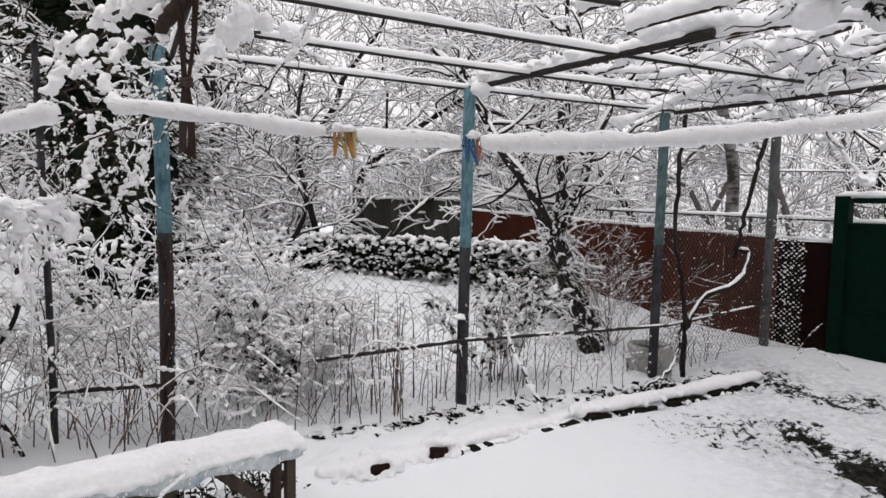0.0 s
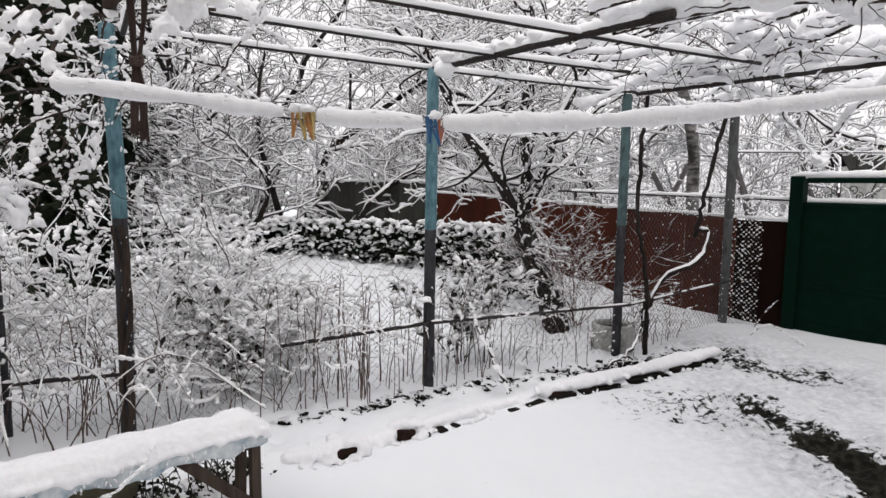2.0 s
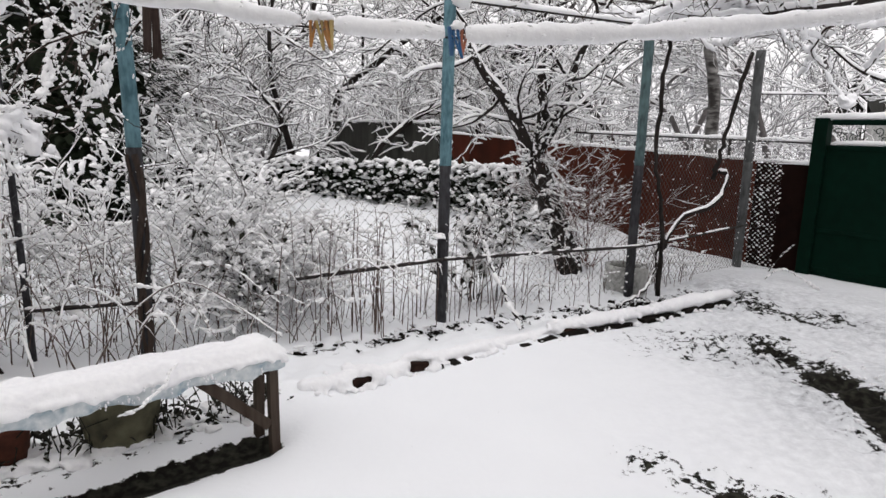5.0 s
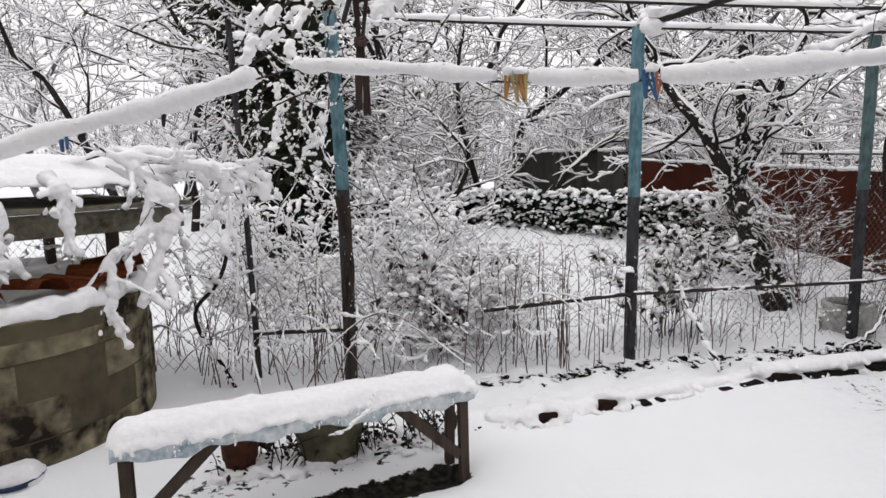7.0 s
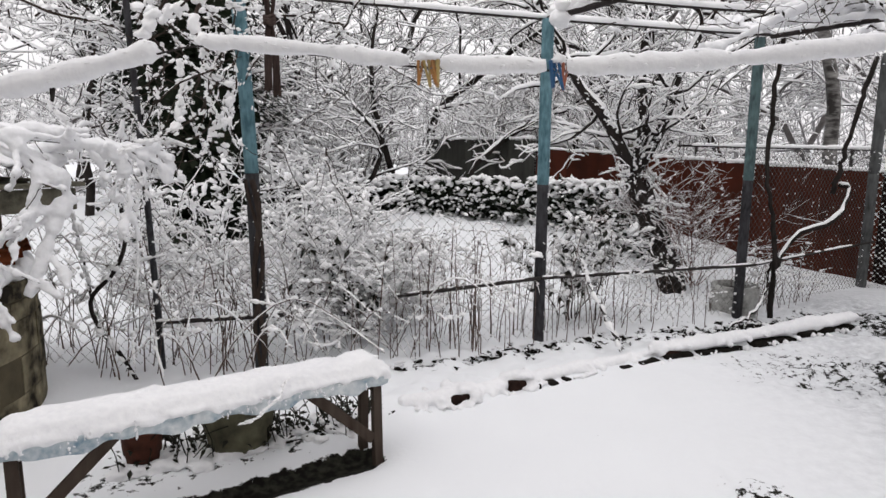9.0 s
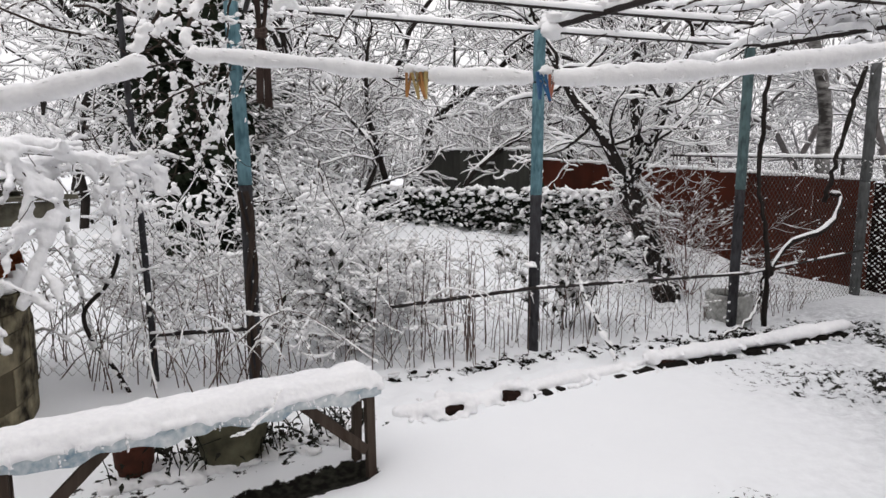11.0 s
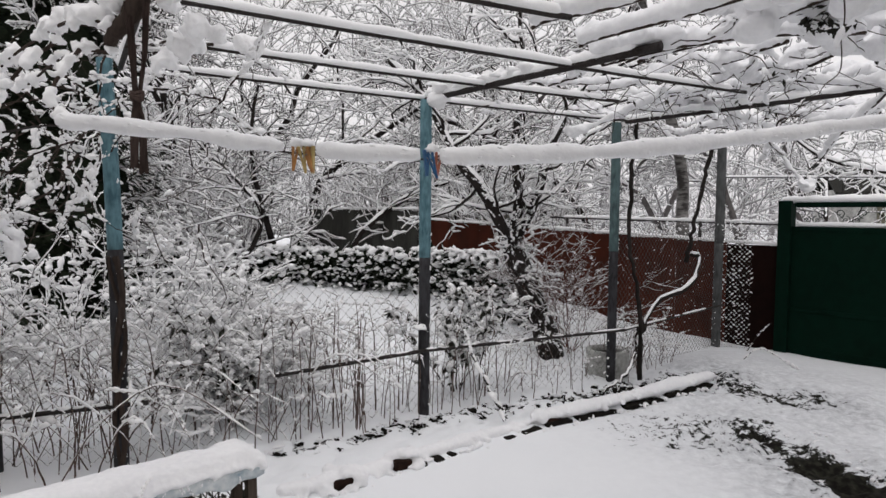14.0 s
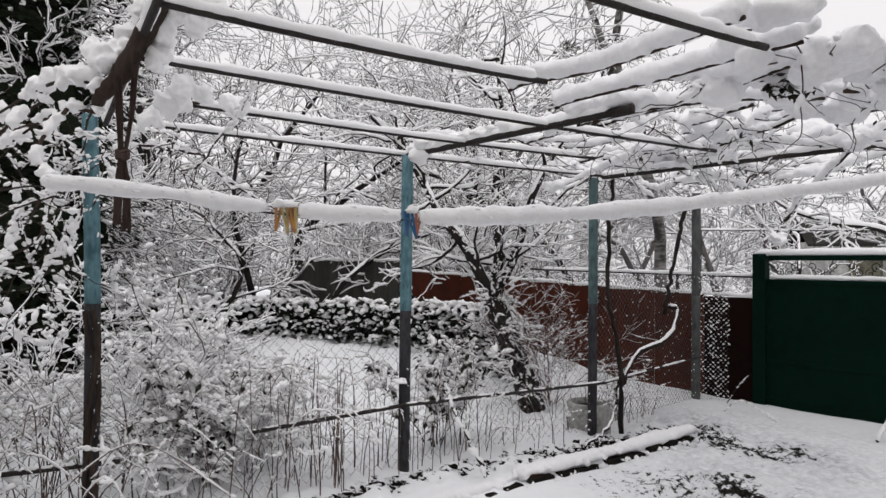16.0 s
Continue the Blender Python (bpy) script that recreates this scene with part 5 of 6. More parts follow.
    for i in range(n):
        d = d + np.array([rnd.gauss(0, wob), rnd.gauss(0, wob), rnd.gauss(-drop, wob * 0.5)])
        d /= np.linalg.norm(d)
        p = p + d * length / n
        pts.append(p.copy())
    out.append((np.array(pts), np.linspace(r, r * 0.5, n + 1), 1))


def build_vines():
    rnd = random.Random(101)
    ob = thing("grape_vine", "bare grape vine on the pergola bowed under thick snow", "vine", tuple(on_pergola(1.5, 1.0)))
    limbs = []
    # heap between the middle and far beams
    for k in range(34):
        u, w = rnd.uniform(0.35, 3.4), rnd.uniform(0.3, 3.8)
        vine(rnd, on_pergola(u, w, rnd.uniform(0.02, 0.12)), V * rnd.choice((1, 1, -1)) * 0.9 + U * rnd.uniform(-0.4, 1.0), rnd.uniform(0.8, 1.7), rnd.uniform(0.006, 0.016), limbs, 0.16)
    for k in range(26):
        u, w = rnd.uniform(1.6, 4.2), rnd.uniform(-0.5, 1.2)
        vine(rnd, on_pergola(u, w, rnd.uniform(0.0, 0.1)), U * rnd.uniform(0.2, 1) + V * rnd.uniform(-0.6, 0.6), rnd.uniform(0.7, 1.5), rnd.uniform(0.006, 0.014), limbs, 0.2)
    wood, snow = Geo(), Geo()
    for pts, radii, _ in limbs:
        wood.tube(pts, radii, 6)
        q = bend(pts, 40)
        snow_on(snow, q, np.interp(np.linspace(0, 1, 40), np.linspace(0, 1, len(radii)), radii), rnd.uniform(0.04, 0.07), rnd, 8, 0.5)
    for pts, fat in (([(0.66, 3.2, 2.68), (0.74, 3.12, 2.70), (1.05, 2.88, 2.71), (1.31, 2.44, 2.72), (1.42, 2.2, 2.72)], 0.055), ([(0.98, 3.45, 2.66), (1.05, 3.37, 2.68), (1.37, 3.02, 2.70), (1.64, 2.62, 2.71), (1.8, 2.4, 2.71)], 0.058), ([(1.42, 3.74, 2.65), (1.49, 3.66, 2.67), (1.75, 3.28, 2.68), (1.9, 2.8, 2.70), (2.0, 2.5, 2.7)], 0.055), ([(1.2, 3.75, 2.62), (1.5, 3.4, 2.64), (1.9, 3.2, 2.66), (2.4, 3.1, 2.66)], 0.045)):
        p = bend(pts, 40)
        wood.tube(p - (0, 0, fat * 0.8), 0.010, 6)
        r = fat * wave(40, rnd, 0.14)
        r[0] *= 0.5
        r[-1] *= 0.6
        snow.tube(p, r, 12, 0.9)
        snow_beads(snow, p + (0, 0, -fat * 0.3), r, fat * 0.5, rnd, 0.05, 0.6)
    for k in range(72):
        f, g2 = rnd.random() ** 0.8, rnd.random()
        r = rnd.uniform(0.045, 0.105)
        snow.blob((1.52 + 1.5 * f, 2.2 + 1.1 * g2 + 0.35 * f, rnd.uniform(2.61, 2.80)), (r * 1.2, r * 1.2, r * 0.85), 0.2, rnd, 2)
    for k in range(10):
        snow.blob(on_pergola(rnd.uniform(-0.06, 0.2), 1.75 + 0.05 * k, 0.05), (0.08, 0.08, 0.05), 0.2, rnd, 2)
    # short shoots and dead leaves under the heap
    shoots = []
    for k in range(230):
        u, w = rnd.uniform(0.4, 4.2), rnd.uniform(-0.4, 3.8)
        p = on_pergola(u, w, rnd.uniform(-0.05, 0.08))
        vine(rnd, p, (rnd.gauss(0, 1), rnd.gauss(0, 1), rnd.uniform(-1.0, 0.2)), rnd.uniform(0.15, 0.5), rnd.uniform(0.002, 0.005), shoots, 0.3, 0.06, 7)
    for pts, radii, _ in shoots:
        wood.tube(pts, radii, 4)
        snow_beads(snow, pts, radii, 0.022, rnd, 0.03, 0.7)
    for k in range(95):
        pts, radii, _ = limbs[rnd.randrange(len(limbs))]
        i = rnd.randrange(1, len(pts))
        r = rnd.uniform(0.03, 0.075)
        for _ in range(3):
            snow.blob(pts[i] + (rnd.gauss(0, r * 0.8), rnd.gauss(0, r * 0.8), r * 0.5 + rnd.gauss(0, 0.02)), (r * 1.2, r * 1.2, r * 0.75), 0.25, rnd, 1)
    dark = []
    for k in range(26):
        p = np.array((rnd.uniform(1.2, 2.9), rnd.uniform(2.4, 4.2), rnd.uniform(2.55, 2.75)))
        vine(rnd, p, (rnd.gauss(0.3, 0.8), rnd.gauss(0, 0.8), rnd.uniform(-0.7, 0.2)), rnd.uniform(0.25, 0.7), rnd.uniform(0.003, 0.006), dark, 0.35, 0.03, 10)
    for pts, radii, _ in dark:
        wood.tube(bend(pts, 20), np.linspace(radii[0], radii[-1], 20), 5)
        for _ in range(4):
            i = rnd.randrange(1, 10)
            s = rnd.uniform(0.015, 0.04)
            snow.clot(pts[i] + (0, 0, s * 0.7), pts[i] - pts[i - 1], s, rnd, 2)
    part("cane", wood, VINE, ob)
    melt(part("snow", snow, SNOW, ob, "thick rolls and lumps of snow on the canes", kind="stuff"), 0.017, 1, 0.03, 0.05)
    leaves = Geo()
    for k in range(60):
        u, w = rnd.uniform(1.0, 3.6), rnd.uniform(0.4, 3.4)
        leaves.leaf(on_pergola(u, w, rnd.uniform(-0.05, 0.02)), (rnd.gauss(0, 1), rnd.gauss(0, 1), -0.6), 0.025, 0.05)
    for k in range(240):
        leaves.leaf((2.03 + rnd.gauss(0, 0.05), 2.85 + rnd.gauss(0, 0.04), 2.61 + rnd.gauss(0, 0.018)), (rnd.gauss(0, 1), rnd.gauss(0, 1), rnd.gauss(-0.2, 0.5)), 0.035, 0.05)
    part("dead_leaves", leaves, LEAF, ob)

    # the old vine at the other corner
    ob = thing("grape_vine", "old gnarled grape vine climbing the corner post, heavy with snow", "vine", (-1.9, 3.7, 0))
    trunk, wood, snow, deep = Geo(), Geo(), Geo(), Geo()
    p = bend([(-1.24, 2.62, 2.32), (-1.17, 2.5, 2.355), (-1.08, 2.46, 2.43), (-1.00, 2.46, 2.58), (-0.93, 2.45, 2.72), (-0.82, 2.35, 2.86), (-0.6, 2.0, 2.95)], 60)
    r = np.interp(np.linspace(0, 1, 60), (0, 0.2, 0.4, 0.8, 1), (0.016, 0.030, 0.040, 0.042, 0.030)) * wave(60, rnd, 0.14)
    trunk.tube(p, r, 12)
    for k in range(5):
        a = rnd.uniform(0, 6.28)
        strip = p[20:54] + np.stack((np.cos(a + np.arange(34) * 0.12), np.sin(a + np.arange(34) * 0.12), np.zeros(34)), -1) * r[20:54, None] * 0.85
        trunk.tube(strip, 0.007 * wave(34, rnd, 0.5), 5)
    lumps = ((-1.16, 2.50, 2.51, 0.060), (-1.20, 2.52, 2.55, 0.05), (-1.11, 2.52, 2.56, 0.055), (-1.06, 2.52, 2.63, 0.045), (-1.01, 2.52, 2.71, 0.05), (-0.96, 2.53, 2.54, 0.05), (-0.93, 2.54, 2.62, 0.05),
             (-0.88, 2.5, 2.72, 0.06), (-0.80, 2.48, 2.73, 0.06), (-0.73, 2.46, 2.71, 0.055), (-0.76, 2.46, 2.65, 0.045), (-1.03, 2.7, 2.57, 0.05), (-0.98, 2.9, 2.52, 0.055), (-1.06, 3.0, 2.45, 0.06), (-0.90, 2.95, 2.50, 0.05), (-0.81, 3.2, 2.51, 0.05), (-1.2, 3.1, 2.40, 0.05))
    for x, y, z, q in lumps:
        for k in range(5):
            deep.blob((x + rnd.gauss(0, q * 0.35), y + rnd.gauss(0, q * 0.35), z + rnd.gauss(0, q * 0.25)), q * rnd.uniform(0.6, 0.95), 0.22, rnd, 2)
    for pts, fat in (([(-1.17, 2.5, 2.38), (-1.29, 2.55, 2.44), (-1.45, 2.65, 2.44), (-1.62, 2.8, 2.43), (-1.9, 3.0, 2.36), (-2.2, 3.3, 2.28)], 0.055), ([(-1.2, 2.55, 2.30), (-1.35, 2.6, 2.32), (-1.55, 2.75, 2.29), (-1.8, 2.95, 2.22)], 0.04), ([(-1.5, 2.7, 2.38), (-1.6, 2.62, 2.25), (-1.72, 2.6, 2.06), (-1.74, 2.6, 1.98)], 0.035), ([(-1.30, 2.5, 2.3), (-1.36, 2.42, 2.14), (-1.32, 2.36, 2.02), (-1.27, 2.34, 1.97)], 0.035)):
        c = bend(pts, 26)
        wood.tube(c, np.linspace(0.009, 0.005, 26), 6)
        for i in range(26):
            if math.sin(i * 0.8 + pts[0][0] * 40) > -0.45:
                for k in range(3):
                    q = fat * rnd.uniform(0.25, 0.75)
                    deep.blob(c[i] + (rnd.gauss(0, fat * 0.3), rnd.gauss(0, fat * 0.3), q * 0.5 + rnd.gauss(0, fat * 0.2)), q, 0.3, rnd, 1)
    limbs = []
    for k in range(26):
        p = np.array((rnd.uniform(-3.0, -1.0), rnd.uniform(3.1, 4.3), rnd.uniform(2.2, 2.75)))
        vine(rnd, p, (rnd.gauss(0, 1), rnd.gauss(-0.2, 0.8), rnd.gauss(-0.1, 0.3)), rnd.uniform(0.4, 1.0), rnd.uniform(0.004, 0.011), limbs, 0.25, 0.03, 10)
    for k in range(24):
        p = np.array((rnd.uniform(-2.9, -1.4), rnd.uniform(3.3, 4.2), rnd.uniform(1.7, 2.5)))
        vine(rnd, p, (rnd.gauss(0, 0.6), rnd.gauss(0, 0.5), rnd.uniform(-1.2, -0.2)), rnd.uniform(0.4, 0.9), rnd.uniform(0.003, 0.007), limbs, 0.28, 0.05, 12)
    for pts, radii, _ in limbs:
        wood.tube(pts, radii, 5)
        q = bend(pts, 24)
        snow_on(snow, q, 0.003, rnd.uniform(0.004, 0.008), rnd, 6, 0.9, 1.0)
        snow_beads(snow, q, 0.004, 0.013, rnd, 0.03, 0.5)
        for _ in range(9):
            i = rnd.randrange(1, 23)
            s = 0.006 + 0.024 * rnd.random() ** 2
            snow.clot(q[i] + (0, 0, s * 0.4), q[i] - q[i - 1], s, rnd, 2)
    fine = []
    for k in range(70):
        p = np.array((rnd.uniform(-3.0, -1.0), rnd.uniform(3.2, 4.3), rnd.uniform(1.3, 2.7)))
        vine(rnd, p, (rnd.gauss(0, 1), rnd.gauss(0, 0.5), rnd.gauss(0, 0.8)), rnd.uniform(0.3, 0.8), rnd.uniform(0.002, 0.005), fine, 0.35, 0.02, 9)
    for pts, radii, _ in fine:
        wood.tube(pts, radii, 4)
        for _ in range(5):
            i = rnd.randrange(1, 9)
            snow.clot(pts[i] + (0, 0, 0.006), pts[i] - pts[i - 1], 0.005 + 0.016 * rnd.random() ** 2, rnd)
    for k in range(110):
        pts, _, _ = limbs[rnd.randrange(len(limbs))]
        i = rnd.randrange(1, len(pts) - 1)
        d = pts[i + 1] - pts[i - 1]
        q = rnd.uniform(0.014, 0.034)
        for f in np.linspace(-0.9, 0.9, 5):
            snow.clot(pts[i] + d * f + (0, 0, q * 0.4), d, q * rnd.uniform(0.4, 0.9), rnd, 2)
    part("trunk", trunk, VINE, ob, "gnarled limb with peeling bark")
    part("cane", wood, VINE, ob, kind="stuff")
    part("snow", snow, SNOW_TWIG, ob, "clots of snow on the shoots", kind="stuff")
    melt(part("snow", deep, SNOW_TWIG, ob, "heavy lumps of snow on the old limb", kind="stuff"), 0.009, 1, 0.026, 0.035)

    # shoots that drape from the well's roof
    ob = thing("climbing_shrub", "arching shoots thickly coated in snow draping off the well roof", "shrub", (-3.2, 3.0, 1.4))
    wood, snow = Geo(), Geo()
    arcs = [[(-2.72, 2.68, 1.72), (-2.56, 2.88, 1.47), (-2.63, 2.80, 1.08)], [(-2.95, 2.55, 1.55), (-2.82, 2.53, 1.45), (-2.80, 2.55, 1.12)],
            [(-2.72, 2.75, 1.60), (-2.49, 2.99, 1.38), (-2.52, 2.94, 1.18), (-2.62, 2.81, 0.78)], [(-2.50, 2.97, 1.28), (-2.67, 2.73, 1.13), (-2.88, 2.46, 0.70)],
            [(-2.66, 2.76, 1.65), (-2.42, 3.08, 1.60), (-2.30, 3.22, 1.50), (-2.28, 3.24, 1.12)], [(-2.6, 2.9, 1.62), (-2.33, 3.2, 1.58), (-2.16, 3.42, 1.56), (-2.16, 3.42, 1.36)],
            [(-2.70, 2.70, 1.10), (-2.70, 2.70, 0.87), (-2.74, 2.66, 0.77)], [(-3.2, 2.9, 1.6), (-2.9, 3.1, 1.68), (-2.6, 3.3, 1.6), (-2.5, 3.4, 1.35)], [(-3.1, 3.2, 1.5), (-2.7, 3.5, 1.6), (-2.3, 3.7, 1.45)],
            [(-3.15, 2.2, 1.5), (-2.98, 2.25, 1.42), (-2.96, 2.28, 1.1), (-3.05, 2.22, 0.84)]]
    for arc in arcs:
        limbs = [(bend(arc, 16), np.linspace(0.006, 0.003, 16), 1)]
        for _ in range(8):
            i = rnd.randint(3, 14)
            p0 = limbs[0][0]
            vine(rnd, p0[i], (p0[i] - p0[i - 1]) / np.linalg.norm(p0[i] - p0[i - 1]) + np.array((rnd.gauss(0, 0.7), rnd.gauss(0, 0.7), rnd.gauss(-0.2, 0.5))), rnd.uniform(0.10, 0.30), 0.0035, limbs, 0.25, 0.08, 7)
        for n, (pts, radii, _) in enumerate(limbs):
            wood.tube(pts, radii, 5)
            q = bend(pts, 40 if n == 0 else 20)
            q[1:-1] += np.array([[rnd.gauss(0, 0.003) for _ in range(3)] for _ in range(len(q) - 2)])
            fat = (rnd.uniform(0.026, 0.036) if n == 0 else rnd.uniform(0.012, 0.022)) * np.clip(wave(len(q), rnd, 0.5) * np.repeat([rnd.choice((0.35, 0.9, 1.15, 1.3)) for _ in range(len(q) // 5)], 5), 0.2, 1.7)
            fat[0] *= 0.5
            fat[-1] *= 0.6
            snow.tube(q + (0, 0, 0.008), fat, 8)
            snow_beads(snow, q, fat, fat.mean() * 0.8, rnd, 0.022, 0.6)
    part("shoot", wood, VINE, ob)
    melt(part("snow", snow, SNOW, ob, "thick white coat of snow"), 0.009, 2, 0.012, 0.03)


build_vines()


# ---- canes, weeds and shrubs along the fence ----
def fence_y(x):
    return float(np.interp(x, [p[0] for p in FENCE], [p[1] for p in FENCE]))


def build_canes():
    rnd = random.Random(111)
    def clump(label, x0, x1, n, h0, h1, arch, seed, dy0, dy1, sdepth, r0, r1, mat, name="raspberry_canes"):
        rr = random.Random(seed)
        xm = (x0 + x1) / 2
        ob = thing(name, label, "plant", (xm, fence_y(xm), 0), kind="stuff")
        wood, snow = Geo(), Geo()
        for k in range(n):
            x = rr.uniform(x0, x1)
            y = fence_y(x) + rr.uniform(dy0, dy1)
            h = rr.uniform(h0, h1)
            bx, by = rr.gauss(0, arch), rr.gauss(0, arch)
            z = float(height(x, y)) - 0.03
            p = bend([(x, y, z), (x + bx * 0.2, y + by * 0.2, z + h * 0.5), (x + bx * 0.55, y + by * 0.55, z + h * 0.9), (x + bx, y + by, z + h * (1.0 - 0.45 * min(1, abs(bx) + abs(by))))], 12)
            p[1:, :2] += np.cumsum(np.array([[rr.gauss(0, 0.005), rr.gauss(0, 0.005)] for _ in range(11)]), 0)
            r = rr.uniform(r0, r1)
            wood.tube(p, np.linspace(r, r * 0.45, 12), 4, cap=False)
            snow_on(snow, p, r, sdepth * 0.6, rr, 4, 0.9, 0.9)
            snow_beads(snow, p, r, sdepth * 0.8, rr, 0.04, 0.7)
            for s in range(rr.randint(0, 3)):
                i = rr.randint(3, 11)
                snow.clot(p[i], p[i] - p[i - 1], rr.uniform(0.006, 0.022), rr, 2)
            for s in range(rr.randint(0, 4)):
                i = rr.randint(4, 10)
                q = [p[i]]
                d = np.array((rr.gauss(0, 1), rr.gauss(0, 1), rr.uniform(0.1, 0.8)))
                for _ in range(4):
                    d = d + np.array([rr.gauss(0, 0.25) for _ in range(3)])
                    q.append(q[-1] + d / np.linalg.norm(d) * rr.uniform(0.03, 0.07))
                wood.tube(q, r * 0.5, 3, cap=False)
                snow_beads(snow, q, r * 0.5, sdepth * 0.9, rr, 0.03, 0.85)
        part("stem", wood, mat, ob)
        part("snow", snow, SNOW_TWIG, ob)
    clump("thicket of dry raspberry canes with snow against the wire fence", -4.2, -1.6, 125, 0.35, 1.15, 0.46, 1, -0.30, 0.5, 0.018, 0.0028, 0.006, CANE)
    clump("dry arching canes with snow behind the wire fence", -1.7, -0.5, 50, 0.4, 1.1, 0.42, 2, -0.1, 0.7, 0.018, 0.003, 0.005, CANE)
    clump("dry weed stalks in snow along the wire fence", -0.8, 1.0, 60, 0.45, 1.15, 0.13, 3, -0.15, 0.45, 0.012, 0.003, 0.005, CANE, "weed_stalks")
    clump("dry weed stalks in snow along the wire fence", 0.9, 3.2, 60, 0.2, 0.7, 0.12, 4, -0.1, 0.6, 0.014, 0.003, 0.005, CANE, "weed_stalks")
    clump("weeds poking through the snow of the garden", -2.5, 3.0, 60, 0.12, 0.40, 0.12, 5, 0.8, 3.6, 0.010, 0.002, 0.004, CANE, "weed_stalks")

    def shrub(label, c, h, n, spread, seed, mat, leaves=0, leaf_mat=None, depth=0.03, clots=0, name="shrub", r=0.008, kids=(6, 4)):
        rr = random.Random(seed)
        limbs = []
        for k in range(n):
            a = rr.uniform(0, 6.28)
            grow(rr, (c[0] + rr.gauss(0, 0.08), c[1] + rr.gauss(0, 0.08), c[2]), (spread * math.cos(a), spread * math.sin(a), 1), h * rr.uniform(0.6, 1.05), r, 1, limbs, 0.9, 0.02, 0.2, (0, *kids), 0.5, (8, 7, 5, 4), 0.3, 0.2)
        ob = thing(name, label, "shrub", c)
        wood, snow = limb_geo(limbs, depth, rr, thin=0.0022, bead=0.030 if c[1] < 6.5 else 0.055)
        lv = Geo()
        for k in range(leaves):
            p, _, _ = limbs[rr.randrange(len(limbs))]
            q = p[rr.randrange(1, len(p))]
            lv.leaf(q, (rr.gauss(0, 1), rr.gauss(0, 1), rr.gauss(-0.3, 0.5)), rr.uniform(0.03, 0.055), rr.uniform(0.05, 0.09))
        for k in range(clots):
            p, _, _ = limbs[rr.randrange(len(limbs))]
            q = p[rr.randrange(1, len(p))]
            i = rr.randrange(1, len(p))
            s = (0.009 if r > 0.005 else 0.006) + (0.027 if r > 0.005 else 0.009) * rr.random() ** 1.6
            snow.clot(p[i] + (0, 0, s * 0.5), (p[i] - p[i - 1]) * (1, 1, 0.4), s, rr, 2 if c[1] < 5.5 or r <= 0.005 else 1)
        part("stem", wood, mat, ob)
        if leaves:
            part("foliage", lv, leaf_mat, ob)
        part("snow", snow, SNOW_TWIG, ob)
        return ob
    shrub("tall shrub with withered dark leaves and clots of snow", (-1.47, 4.86, 0), 0.95, 10, 0.20, 1, TWIG, 430, LEAF, 0.040, 800)
    shrub("bare twiggy shrub loaded with snow", (-1.9, 4.9, 0), 1.5, 9, 0.45, 2, TWIG, 60, LEAF, 0.036, 300)
    shrub("bare twiggy shrub loaded with snow", (-1.85, 6.25, 0), 1.15, 7, 0.45, 3, TWIG, 60, LEAF, 0.036, 300)
    shrub("dark leafy shrub behind the wire fence under snow", (0.45, 5.75, 0), 0.95, 10, 0.35, 4, TWIG, 520, LEAF, 0.026, 500)
    shrub("reddish twiggy barberry shrub dusted with snow", (1.95, 7.45, 0), 1.5, 15, 0.5, 5, REDLEAF, 0, None, 0.010, 300, "barberry_shrub", 0.005, (8, 5))
    shrub("small dark evergreen shrub under snow", (-1.5, 7.2, 0.05), 0.8, 10, 0.6, 6, TWIG, 200, LEAF, 0.03, 200)
    shrub("bare shrub loaded with snow among the beds", (-3.4, 6.0, 0), 1.6, 12, 0.5, 7, TWIG, 60, LEAF, 0.034, 1000)
    shrub("bare shrub loaded with snow among the beds", (-2.6, 7.6, 0.1), 1.4, 12, 0.5, 8, TWIG, 0, None, 0.036, 1000)
    shrub("bramble sagging under thick snow behind the wire fence", (-2.2, 5.4, 0), 1.0, 10, 0.8, 12, CANE, 30, LEAF, 0.040, 300, "bramble", 0.006, (7, 4))
    for n, (x, y, h) in enumerate(((-1.15, 4.75, 0.85), (-1.0, 5.5, 0.8), (-1.75, 5.5, 1.15), (-1.35, 6.2, 0.9))):
        shrub("bramble sagging under thick snow behind the wire fence", (x, y, 0), h, 8, 0.9, 40 + n, CANE, 20, LEAF, 0.055, 260, "bramble", 0.006, (7, 4))
    shrub("bramble sagging under thick snow behind the wire fence", (-3.1, 5.0, 0), 1.0, 10, 0.8, 13, CANE, 30, LEAF, 0.040, 300, "bramble", 0.006, (7, 4))
    # curved vine stem with snow beside the far posts
    ob = thing("vine_stem", "crooked old vine stem with a ridge of snow beside the post", "vine", (2.3, 6.1, 0))
    rr = random.Random(7)
    wood, snow = Geo(), Geo()
    for pts, r in (([(2.35, 6.05, 0.0), (2.36, 6.1, 0.35), (2.42, 6.15, 0.55), (2.62, 6.3, 0.78), (2.95, 6.5, 0.86), (3.18, 6.7, 1.0), (3.3, 6.85, 1.2), (3.2, 6.86, 1.24)], 0.024), ([(2.32, 6.0, 0.5), (2.30, 6.05, 0.9), (2.22, 6.1, 1.4), (2.25, 6.15, 2.1), (2.3, 6.2, 2.6)], 0.020), ([(3.1, 6.75, 1.15), (3.2, 6.8, 1.55), (3.4, 7.0, 2.1), (3.6, 7.2, 2.55)], 0.024), ([(2.32, 6.05, 0.55), (2.28, 6.0, 0.32), (2.14, 5.85, 0.11), (1.84, 5.6, 0.0)], 0.013)):
        p = bend(pts, 24)
        p[1:-1] += np.array([[rr.gauss(0, 0.008) for _ in range(3)] for _ in range(22)])
        rad = r * wave(24, rr, 0.2)
        wood.tube(p, rad, 8)
